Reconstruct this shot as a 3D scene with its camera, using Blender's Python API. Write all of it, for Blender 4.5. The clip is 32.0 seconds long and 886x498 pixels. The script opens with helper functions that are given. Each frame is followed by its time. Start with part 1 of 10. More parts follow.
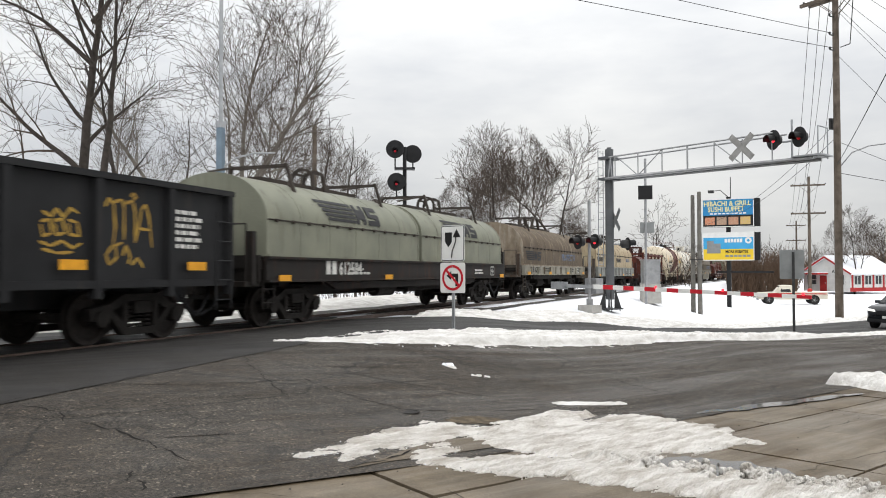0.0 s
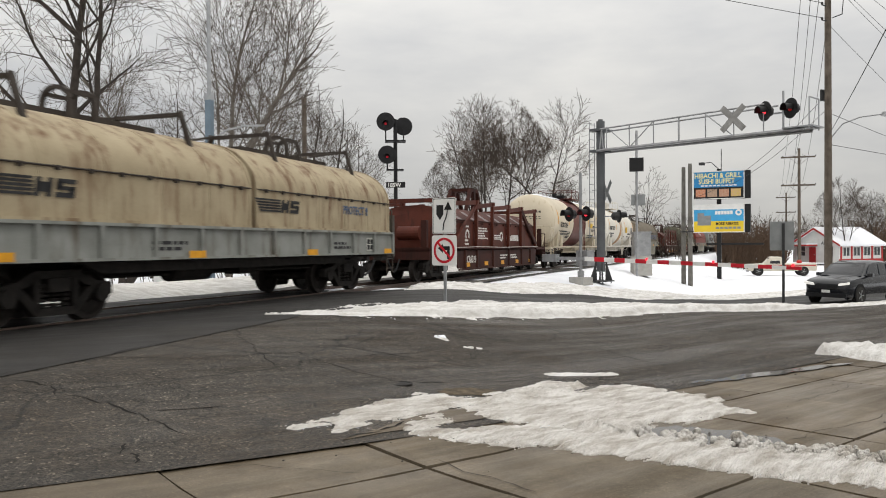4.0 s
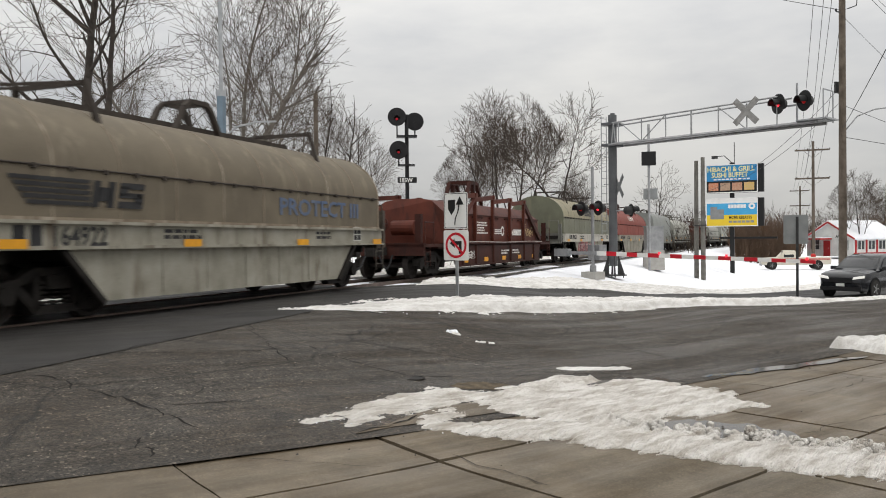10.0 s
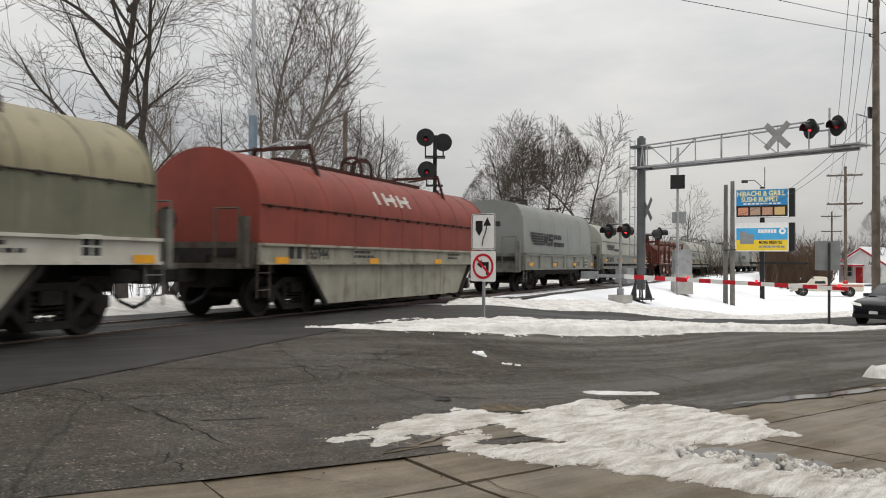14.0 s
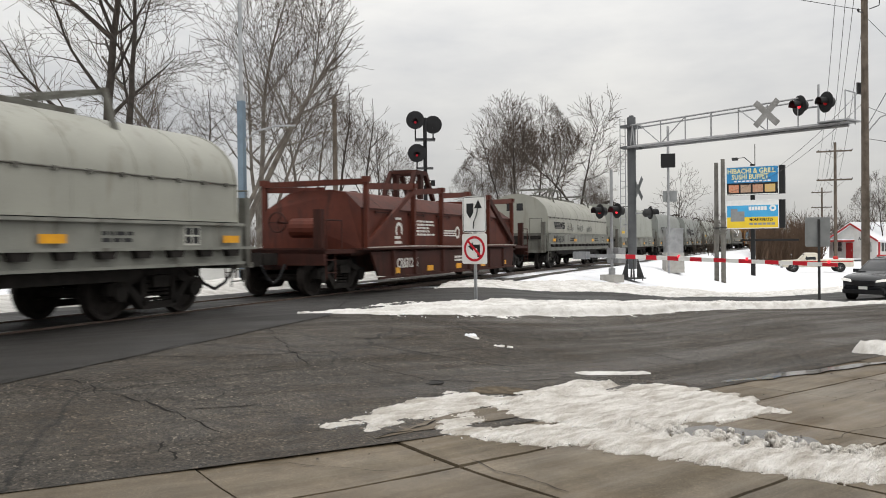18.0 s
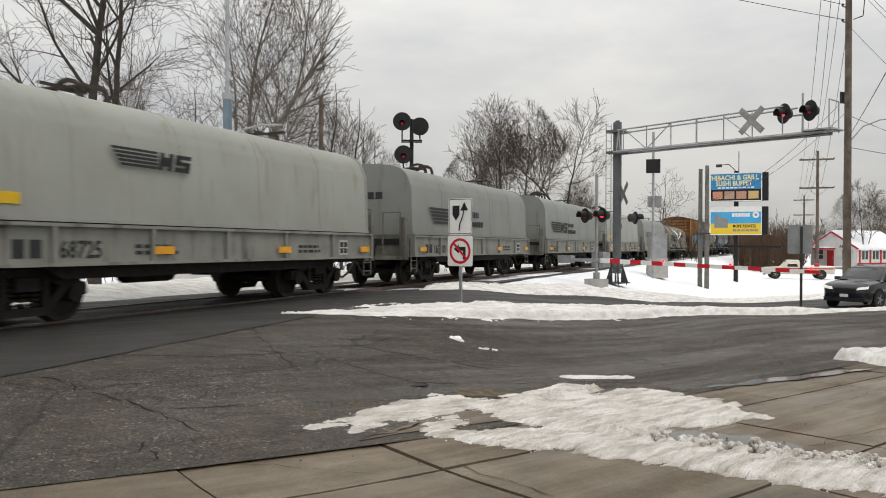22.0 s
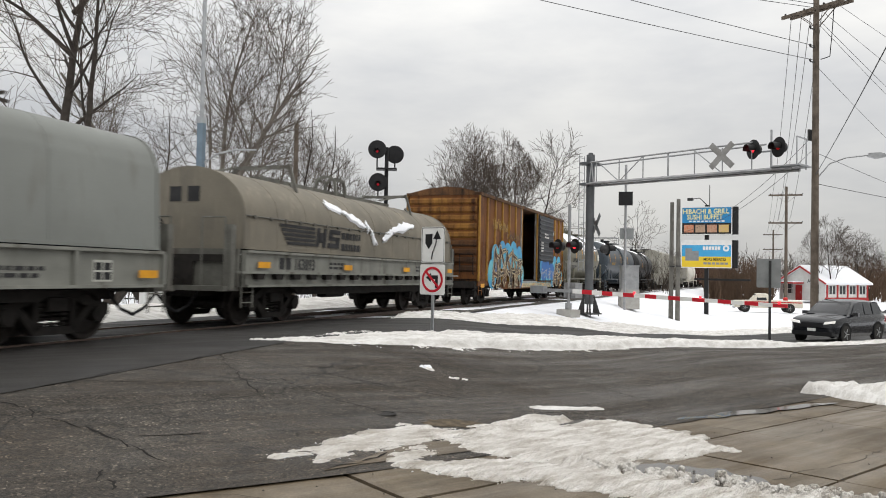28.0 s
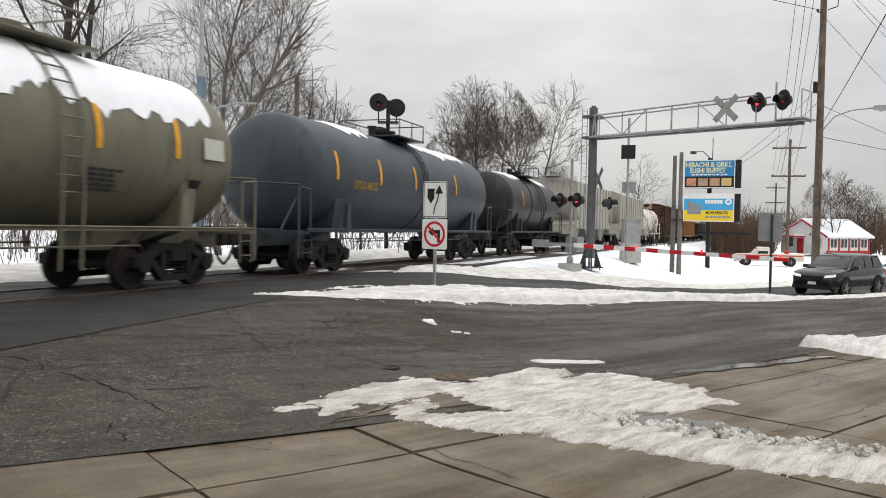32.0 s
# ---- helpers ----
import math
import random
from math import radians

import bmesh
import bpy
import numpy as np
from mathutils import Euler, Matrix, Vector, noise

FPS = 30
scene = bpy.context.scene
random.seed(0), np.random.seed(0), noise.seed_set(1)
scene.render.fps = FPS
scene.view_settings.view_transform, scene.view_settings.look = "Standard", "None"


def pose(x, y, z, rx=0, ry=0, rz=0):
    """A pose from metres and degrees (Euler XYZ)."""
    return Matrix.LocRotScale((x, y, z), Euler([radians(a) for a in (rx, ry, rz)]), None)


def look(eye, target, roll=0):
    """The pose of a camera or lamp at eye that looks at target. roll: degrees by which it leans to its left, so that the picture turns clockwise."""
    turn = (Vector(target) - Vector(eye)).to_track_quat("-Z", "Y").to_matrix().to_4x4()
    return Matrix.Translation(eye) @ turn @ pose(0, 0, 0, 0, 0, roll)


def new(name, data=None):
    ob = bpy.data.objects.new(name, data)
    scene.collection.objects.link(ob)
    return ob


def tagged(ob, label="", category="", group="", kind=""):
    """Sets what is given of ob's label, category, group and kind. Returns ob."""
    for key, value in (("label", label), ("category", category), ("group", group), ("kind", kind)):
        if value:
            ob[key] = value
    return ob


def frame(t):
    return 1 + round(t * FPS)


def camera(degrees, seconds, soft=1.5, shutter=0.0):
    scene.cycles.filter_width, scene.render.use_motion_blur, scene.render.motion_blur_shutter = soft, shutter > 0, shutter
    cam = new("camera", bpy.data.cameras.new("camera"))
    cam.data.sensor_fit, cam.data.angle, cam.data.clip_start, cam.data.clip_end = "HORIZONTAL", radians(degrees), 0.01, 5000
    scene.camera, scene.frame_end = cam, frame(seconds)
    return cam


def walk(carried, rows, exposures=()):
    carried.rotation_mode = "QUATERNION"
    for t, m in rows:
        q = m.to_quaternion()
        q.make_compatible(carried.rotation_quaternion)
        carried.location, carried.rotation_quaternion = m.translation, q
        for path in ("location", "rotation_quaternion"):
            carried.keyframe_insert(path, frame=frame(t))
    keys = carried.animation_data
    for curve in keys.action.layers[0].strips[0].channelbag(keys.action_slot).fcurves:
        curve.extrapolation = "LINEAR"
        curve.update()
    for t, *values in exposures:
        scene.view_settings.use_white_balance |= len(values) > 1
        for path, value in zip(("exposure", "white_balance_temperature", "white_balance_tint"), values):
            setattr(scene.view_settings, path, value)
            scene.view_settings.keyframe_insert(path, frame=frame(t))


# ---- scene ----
from itertools import product

cam = camera(57.8, 32.0, soft=0.95, shutter=0.3)
# seconds, place, turn in degrees
PATH = [
    (0.0, -0.02, -0.025, 1.175, 91.41, 0.12, -69.26),
    (0.5, -0.026, -0.02, 1.176, 91.34, 0.27, -69.37),
    (1.0, -0.003, -0.028, 1.161, 90.83, 0.01, -68.96),
    (1.5, 0.004, -0.033, 1.169, 89.98, -0.25, -69.13),
    (2.0, 0.006, -0.036, 1.168, 89.72, -0.44, -70.48),
    (2.5, -0.003, -0.034, 1.176, 90.35, -0.57, -71.19),
    (4.5, 0.018, 0.004, 1.154, 88.97, 1.09, -68.77),
    (5.0, 0.033, 0.008, 1.152, 88.73, 1.33, -67.35),
    (5.5, 0.049, 0.015, 1.153, 88.65, 1.16, -67.11),
    (6.0, 0.021, 0.012, 1.156, 89.46, 0.76, -67.31),
    (6.5, 0.016, 0.008, 1.164, 90.13, 0.75, -67.43),
    (7.0, 0.008, 0.019, 1.17, 90.28, 0.7, -67.45),
    (7.5, 0.017, 0.013, 1.16, 90.38, 0.61, -68.02),
    (8.0, 0.005, 0.006, 1.161, 90.58, 0.58, -68.54),
    (8.5, -0.007, -0.006, 1.166, 90.78, 0.44, -69.01),
    (9.0, -0.016, -0.0, 1.163, 90.49, 0.32, -69.22),
    (9.5, 0.003, 0.003, 1.149, 89.65, 0.47, -69.13),
    (10.0, 0.001, -0.004, 1.151, 89.17, 0.61, -69.06),
    (10.5, 0.009, -0.004, 1.154, 89.14, 0.87, -68.58),
    (11.0, 0.006, -0.002, 1.146, 89.25, 0.61, -67.98),
    (11.5, 0.013, 0.011, 1.147, 89.63, 0.52, -66.99),
    (12.0, -0.014, 0.043, 1.157, 89.99, 0.21, -64.83),
    (12.5, -0.016, 0.061, 1.147, 90.13, 0.35, -61.96),
    (13.0, -0.014, 0.062, 1.141, 89.85, 0.17, -62.25),
    (13.5, -0.016, 0.031, 1.16, 89.91, -0.07, -65.09),
    (14.0, -0.031, 0.015, 1.159, 90.62, -0.29, -67.21),
    (14.5, -0.033, 0.015, 1.149, 91.38, -0.49, -67.86),
    (16.5, -0.02, -0.014, 1.16, 90.94, -0.59, -67.78),
    (17.0, -0.038, -0.018, 1.179, 90.86, -0.09, -68.87),
    (17.5, -0.015, -0.009, 1.166, 90.27, 0.94, -67.8),
    (18.0, -0.029, -0.01, 1.183, 89.34, 0.67, -67.76),
    (18.5, 0.001, 0.008, 1.177, 88.85, 0.34, -68.49),
    (19.0, 0.014, 0.014, 1.18, 88.45, 0.23, -68.79),
    (19.5, 0.035, 0.01, 1.182, 88.13, 0.27, -69.03),
    (20.0, 0.023, 0.005, 1.178, 88.4, 0.42, -69.3),
    (20.5, 0.005, 0.015, 1.181, 88.92, 0.46, -69.0),
    (21.0, -0.002, 0.017, 1.184, 89.01, 0.07, -69.27),
    (21.5, -0.002, 0.017, 1.177, 89.22, -0.22, -69.69),
    (22.0, -0.009, 0.022, 1.18, 89.48, -0.16, -68.85),
    (22.5, -0.008, 0.036, 1.181, 89.71, -0.09, -67.98),
    (23.0, 0.007, 0.037, 1.177, 89.91, -0.11, -67.74),
    (23.5, -0.004, 0.016, 1.182, 89.91, -0.4, -67.67),
    (24.0, -0.018, -0.023, 1.163, 90.23, -0.92, -67.44),
    (24.5, 0.001, -0.051, 1.174, 90.47, -0.68, -67.36),
    (25.0, -0.002, -0.049, 1.176, 90.29, 0.1, -67.65),
    (25.5, 0.004, -0.029, 1.169, 90.19, 1.02, -66.88),
    (26.0, -0.001, -0.041, 1.174, 90.08, 1.53, -67.56),
    (26.5, 0.004, -0.056, 1.178, 90.06, 1.3, -70.54),
    (28.5, 0.022, 0.003, 1.181, 91.76, -1.58, -70.8),
    (29.0, -0.0, -0.005, 1.188, 91.94, -1.91, -71.3),
    (29.5, -0.006, 0.005, 1.186, 91.94, -1.79, -71.26),
    (30.0, 0.028, 0.018, 1.193, 91.77, -1.42, -70.39),
    (30.5, 0.019, -0.013, 1.19, 90.86, -0.76, -69.76),
    (31.0, -0.025, -0.019, 1.197, 89.67, -0.61, -70.14),
    (31.5, 0.03, -0.014, 1.193, 88.34, -0.58, -70.49),
    (32.0, -0.015, -0.007, 1.204, 88.21, -1.04, -70.59),
]
walk(cam, [(t, pose(*p)) for t, *p in PATH], exposures=((0.0, 0.15, 6500, 9), (1.0, 0.05, 6520, 9), (2.5, -0.02, 6580, 9), (4.5, -0.14, 6750, 9), (6.0, -0.08, 6750, 9), (7.2, -0.02, 6750, 9), (9.0, -0.22, 6570, 9), (10.4, -0.06, 6700, 9), (12.9, 0.02, 6730, 8), (14.2, -0.18, 6700, 9), (17.0, -0.02, 6640, 9), (19.0, -0.03, 6750, 9), (21.0, -0.12, 6740, 9), (23.0, -0.08, 6720, 9), (25.0, -0.06, 6680, 9), (26.5, 0.02, 6650, 9), (29.0, -0.08, 6600, 9), (32.0, -0.04, 6620, 9)))

# ---- light: overcast winter sky, a wide soft sun ----
world = bpy.data.worlds.new("overcast_sky")
scene.world = world
world.use_nodes = True
wn, wl = world.node_tree.nodes, world.node_tree.links
wn.clear()


def wnode(kind, **values):
    n = wn.new(kind)
    for k, v in values.items():
        n.inputs[k].default_value = v
    return n


w_out, w_bg = wn.new("ShaderNodeOutputWorld"), wn.new("ShaderNodeBackground")
w_sky = wn.new("ShaderNodeTexSky")
w_sky.sky_type, w_sky.sun_disc = "NISHITA", False
w_sky.sun_elevation, w_sky.sun_rotation = radians(32), radians(200)
w_geo, w_sep = wn.new("ShaderNodeTexCoord"), wn.new("ShaderNodeSeparateXYZ")
w_map = wn.new("ShaderNodeMapping")
w_map.inputs["Scale"].default_value = (1.2, 1.2, 4.0)
w_noise = wnode("ShaderNodeTexNoise", Scale=1.6, Detail=6.0, Roughness=0.55)
w_ramp = wn.new("ShaderNodeValToRGB")
w_ramp.color_ramp.elements[0].position, w_ramp.color_ramp.elements[0].color = 0.34, (0.83, 0.85, 0.895, 1)
w_ramp.color_ramp.elements[1].position, w_ramp.color_ramp.elements[1].color = 0.64, (1.2, 1.195, 1.18, 1)
w_lift = wn.new("ShaderNodeMapRange")
w_lift.inputs["From Min"].default_value, w_lift.inputs["From Max"].default_value = 0.0, 1.0
w_lift.inputs["To Min"].default_value, w_lift.inputs["To Max"].default_value = 0.5, 1.85
w_mul = wn.new("ShaderNodeMix")
w_mul.data_type, w_mul.blend_type = "RGBA", "MULTIPLY"
w_mul.inputs[0].default_value = 1.0
w_mix = wn.new("ShaderNodeMix")
w_mix.data_type = "RGBA"
w_mix.inputs[0].default_value = 0.96
w_dim = wn.new("ShaderNodeMix")
w_dim.data_type, w_dim.blend_type = "RGBA", "MULTIPLY"
w_dim.inputs[0].default_value = 1.0
w_dim.inputs[7].default_value = (0.1, 0.1, 0.1, 1)
wl.new(w_geo.outputs["Generated"], w_map.inputs["Vector"])
wl.new(w_map.outputs["Vector"], w_noise.inputs["Vector"])
wl.new(w_noise.outputs["Fac"], w_ramp.inputs["Fac"])
wl.new(w_geo.outputs["Generated"], w_sep.inputs["Vector"])
wl.new(w_sep.outputs["Z"], w_lift.inputs["Value"])
wl.new(w_ramp.outputs["Color"], w_mul.inputs[6])
wl.new(w_lift.outputs["Result"], w_mul.inputs[7])
wl.new(w_sky.outputs["Color"], w_dim.inputs[6])
wl.new(w_dim.outputs[2], w_mix.inputs[6])
wl.new(w_mul.outputs[2], w_mix.inputs[7])
wl.new(w_mix.outputs[2], w_bg.inputs["Color"])
w_bg.inputs["Strength"].default_value = 1.0
wl.new(w_bg.outputs["Background"], w_out.inputs["Surface"])

sun = new("sun", bpy.data.lights.new("sun", "SUN"))
sun.data.energy, sun.data.angle, sun.data.color = 0.7, radians(25), (1.0, 0.97, 0.93)
sun.matrix_basis = look((0, 0, 40), (12, 20, 0))

# ---- materials ----
MATS = {}


def mat(name, c1, c2=None, rough=0.7, metal=0.0, scale=3.0, fine=40.0, bump=0.15, streak=None, amount=0.0, glow=None, coat=0.0, spec=0.2, crack=0.0, wet=0.0):
    """A painted, worn or natural surface: two scales of mottling, fine relief, optional vertical streaks of a third colour."""
    if name in MATS:
        return MATS[name]
    m = bpy.data.materials.new(name)
    m.use_nodes = True
    nt = m.node_tree
    n, l = nt.nodes, nt.links
    b = n["Principled BSDF"]
    b.inputs["Roughness"].default_value, b.inputs["Metallic"].default_value = rough, metal
    b.inputs["Specular IOR Level"].default_value = spec
    b.inputs["Coat Weight"].default_value = coat
    c2 = c2 or tuple(v * 0.72 for v in c1)
    tc = n.new("ShaderNodeTexCoord")
    big, small = n.new("ShaderNodeTexNoise"), n.new("ShaderNodeTexNoise")
    big.inputs["Scale"].default_value, big.inputs["Detail"].default_value = scale, 5.0
    small.inputs["Scale"].default_value, small.inputs["Detail"].default_value = fine, 3.0
    for q in (big, small):
        l.new(tc.outputs["Object"], q.inputs["Vector"])
    add = n.new("ShaderNodeMath")
    add.operation = "MULTIPLY_ADD"
    add.inputs[1].default_value = 0.4
    l.new(small.outputs["Fac"], add.inputs[0])
    l.new(big.outputs["Fac"], add.inputs[2])
    ramp = n.new("ShaderNodeValToRGB")
    ramp.color_ramp.elements[0].position, ramp.color_ramp.elements[0].color = 0.45, (*c2, 1)
    ramp.color_ramp.elements[1].position, ramp.color_ramp.elements[1].color = 0.95, (*c1, 1)
    l.new(add.outputs[0], ramp.inputs["Fac"])
    colour = ramp.outputs["Color"]
    if streak:
        mp, st, sr, mx = n.new("ShaderNodeMapping"), n.new("ShaderNodeTexNoise"), n.new("ShaderNodeValToRGB"), n.new("ShaderNodeMix")
        mp.inputs["Scale"].default_value = (2.2, 2.2, 0.35)
        st.inputs["Scale"].default_value, st.inputs["Detail"].default_value, st.inputs["Roughness"].default_value = 1.6, 8.0, 0.65
        sr.color_ramp.elements[0].position, sr.color_ramp.elements[1].position = 0.62 - 0.3 * amount, 0.8 - 0.2 * amount
        sr.color_ramp.elements[0].color, sr.color_ramp.elements[1].color = (0, 0, 0, 1), (1, 1, 1, 1)
        mx.data_type = "RGBA"
        mx.inputs[7].default_value = (*streak, 1)
        l.new(tc.outputs["Object"], mp.inputs["Vector"])
        l.new(mp.outputs["Vector"], st.inputs["Vector"])
        l.new(st.outputs["Fac"], sr.inputs["Fac"])
        l.new(sr.outputs["Color"], mx.inputs[0])
        l.new(colour, mx.inputs[6])
        colour = mx.outputs[2]
    if crack:
        vo, ds, cr, mx = n.new("ShaderNodeTexVoronoi"), n.new("ShaderNodeMix"), n.new("ShaderNodeValToRGB"), n.new("ShaderNodeMix")
        vo.feature = "DISTANCE_TO_EDGE"
        vo.inputs["Scale"].default_value = crack
        ds.data_type = "RGBA"
        ds.inputs[0].default_value = 0.35
        wob = n.new("ShaderNodeTexNoise")
        wob.inputs["Scale"].default_value, wob.inputs["Detail"].default_value = 1.1, 6.0
        l.new(tc.outputs["Object"], wob.inputs["Vector"])
        l.new(tc.outputs["Object"], ds.inputs[6])
        l.new(wob.outputs["Color"], ds.inputs[7])
        l.new(ds.outputs[2], vo.inputs["Vector"])
        cr.color_ramp.elements[0].position, cr.color_ramp.elements[1].position = 0.004, 0.016
        cr.color_ramp.elements[0].color, cr.color_ramp.elements[1].color = (0.28, 0.27, 0.26, 1), (1, 1, 1, 1)
        mx.data_type, mx.blend_type = "RGBA", "MULTIPLY"
        mx.inputs[0].default_value = 1.0
        l.new(vo.outputs["Distance"], cr.inputs["Fac"])
        l.new(colour, mx.inputs[6])
        l.new(cr.outputs["Color"], mx.inputs[7])
        colour = mx.outputs[2]
    if wet:
        pud, pr = n.new("ShaderNodeTexNoise"), n.new("ShaderNodeMapRange")
        pud.inputs["Scale"].default_value, pud.inputs["Detail"].default_value = wet, 4.0
        pr.inputs["From Min"].default_value, pr.inputs["From Max"].default_value = 0.44, 0.6
        pr.inputs["To Min"].default_value, pr.inputs["To Max"].default_value = rough, 0.12
        l.new(tc.outputs["Object"], pud.inputs["Vector"])
        l.new(pud.outputs["Fac"], pr.inputs["Value"])
        l.new(pr.outputs["Result"], b.inputs["Roughness"])
    l.new(colour, b.inputs["Base Color"])
    if bump:
        bp = n.new("ShaderNodeBump")
        bp.inputs["Strength"].default_value, bp.inputs["Distance"].default_value = bump, 0.02
        l.new(add.outputs[0], bp.inputs["Height"])
        l.new(bp.outputs["Normal"], b.inputs["Normal"])
    if glow:
        b.inputs["Emission Color"].default_value, b.inputs["Emission Strength"].default_value = (*glow[:3], 1), glow[3]
    MATS[name] = m
    return m


M_STEEL = mat("truck_steel", (0.026, 0.0225, 0.02), (0.009, 0.008, 0.0072), 0.8, 0.0, 6, 60, 0.3)
M_WHEEL = mat("wheel_steel", (0.034, 0.028, 0.025), (0.012, 0.010, 0.009), 0.7, 0.1, 8, 50, 0.2)
M_BLACK = mat("black_paint", (0.022, 0.022, 0.024), (0.012, 0.012, 0.013), 0.55, 0, 3, 40, 0.1)
M_WHITE = mat("white_lettering", (0.72, 0.71, 0.68), (0.5, 0.49, 0.46), 0.6, 0, 5, 60, 0.0)
M_DARKLET = mat("dark_lettering", (0.018, 0.018, 0.02), (0.035, 0.035, 0.036), 0.6, 0, 5, 60, 0.0)
M_YELLOW = mat("yellow_reflector", (0.75, 0.36, 0.02), (0.55, 0.25, 0.02), 0.45, 0, 6, 60, 0.0)
M_GALV = mat("galvanised_steel", (0.42, 0.43, 0.44), (0.27, 0.28, 0.29), 0.5, 0.55, 4, 50, 0.12)
M_ALU = mat("aluminium", (0.4, 0.405, 0.41), (0.26, 0.265, 0.27), 0.45, 0.6, 4, 50, 0.1)
M_WOOD = mat("weathered_pole_wood", (0.165, 0.135, 0.108), (0.075, 0.06, 0.048), 0.85, 0, 3, 30, 0.5, streak=(0.05, 0.04, 0.03), amount=0.4)
M_RED = mat("signal_red_glow", (0.6, 0.02, 0.02), None, 0.3, glow=(1.0, 0.03, 0.05, 2.2), bump=0)
M_REDDIM = mat("dim_red_glow", (0.35, 0.01, 0.012), None, 0.3, glow=(1.0, 0.015, 0.02, 0.14), bump=0)
M_REDOFF = mat("dark_red_lens", (0.05, 0.006, 0.008), None, 0.2, bump=0)
M_SNOW = mat("clean_snow", (0.86, 0.87, 0.9), (0.72, 0.735, 0.77), 0.75, 0, 0.7, 9, 0.55)


# ---- mesh helpers ----
def box(bm, x0, x1, y0, y1, z0, z1):
    v = [bm.verts.new(p) for p in product((x0, x1), (y0, y1), (z0, z1))]
    for f in ((0, 1, 3, 2), (4, 6, 7, 5), (0, 4, 5, 1), (2, 3, 7, 6), (0, 2, 6, 4), (1, 5, 7, 3)):
        bm.faces.new([v[i] for i in f])


def rod(bm, a, b, r, n=8, r2=None):
    """A round bar from a to b, closed at both ends."""
    a, b = Vector(a), Vector(b)
    q = (b - a).to_track_quat("Z", "Y")
    r2 = r if r2 is None else r2
    rings = []
    for p, rad in ((a, r), (b, r2)):
        rings.append([bm.verts.new(p + q @ Vector((rad * math.cos(2 * math.pi * i / n), rad * math.sin(2 * math.pi * i / n), 0))) for i in range(n)])
    for i in range(n):
        bm.faces.new((rings[0][i], rings[0][(i + 1) % n], rings[1][(i + 1) % n], rings[1][i]))
    bm.faces.new(rings[0][::-1])
    bm.faces.new(rings[1])


def bar(bm, a, b, w, h):
    """A rectangular bar from a to b, w wide across and h deep."""
    a, b = Vector(a), Vector(b)
    q = (b - a).to_track_quat("Z", "Y")
    v = [[bm.verts.new(p + q @ Vector((sx * w / 2, sy * h / 2, 0))) for sx, sy in ((-1, -1), (1, -1), (1, 1), (-1, 1))] for p in (a, b)]
    for i in range(4):
        bm.faces.new((v[0][i], v[0][(i + 1) % 4], v[1][(i + 1) % 4], v[1][i]))
    bm.faces.new(v[0][::-1])
    bm.faces.new(v[1])


def chain(bm, pts, r, n=6):
    for a, b in zip(pts, pts[1:]):
        rod(bm, a, b, r, n)


def prism(bm, outline, a, b, axis="x"):
    """The outline (pairs) pushed from a to b along an axis: x takes (y, z), y takes (x, z), z takes (x, y)."""
    def at(u, v, w):
        return (w, u, v) if axis == "x" else (u, w, v) if axis == "y" else (u, v, w)
    lo = [bm.verts.new(at(u, v, a)) for u, v in outline]
    hi = [bm.verts.new(at(u, v, b)) for u, v in outline]
    k = len(outline)
    for i in range(k):
        bm.faces.new((lo[i], lo[(i + 1) % k], hi[(i + 1) % k], hi[i]))
    bm.faces.new(lo[::-1])
    bm.faces.new(hi)


def lathe(bm, profile, n=24, axis="y", centre=(0, 0, 0)):
    """Turns (along, radius) pairs about an axis."""
    c = Vector(centre)
    rings = []
    for s, r in profile:
        ring = []
        for i in range(n):
            a = 2 * math.pi * i / n
            p = (r * math.cos(a), s, r * math.sin(a)) if axis == "y" else (s, r * math.cos(a), r * math.sin(a)) if axis == "x" else (r * math.cos(a), r * math.sin(a), s)
            ring.append(bm.verts.new(c + Vector(p)))
        rings.append(ring)
    for a, b in zip(rings, rings[1:]):
        for i in range(n):
            bm.faces.new((a[i], a[(i + 1) % n], b[(i + 1) % n], b[i]))
    bm.faces.new(rings[0][::-1])
    bm.faces.new(rings[-1])


def mesh_of(name, bm, material, smooth=False):
    bmesh.ops.recalc_face_normals(bm, faces=bm.faces[:])
    me = bpy.data.meshes.new(name)
    bm.to_mesh(me)
    bm.free()
    me.materials.append(material)
    if smooth:
        for p in me.polygons:
            p.use_smooth = True
        me.set_sharp_from_angle(angle=radians(35))
    return me


def part(name, bm, material, parent, label="", smooth=False):
    ob = new(name, mesh_of(name, bm, material, smooth))
    ob.parent = parent
    return tagged(ob, label)


def share(name, me, parent, m=None, label=""):
    ob = new(name, me)
    ob.parent = parent
    if m is not None:
        ob.matrix_basis = m
    return tagged(ob, label)


def thing(name, m, label, category, group="", kind=""):
    ob = new(name)
    ob.empty_display_size = 0.2
    ob.matrix_basis = m
    return tagged(ob, label, category, group, kind)


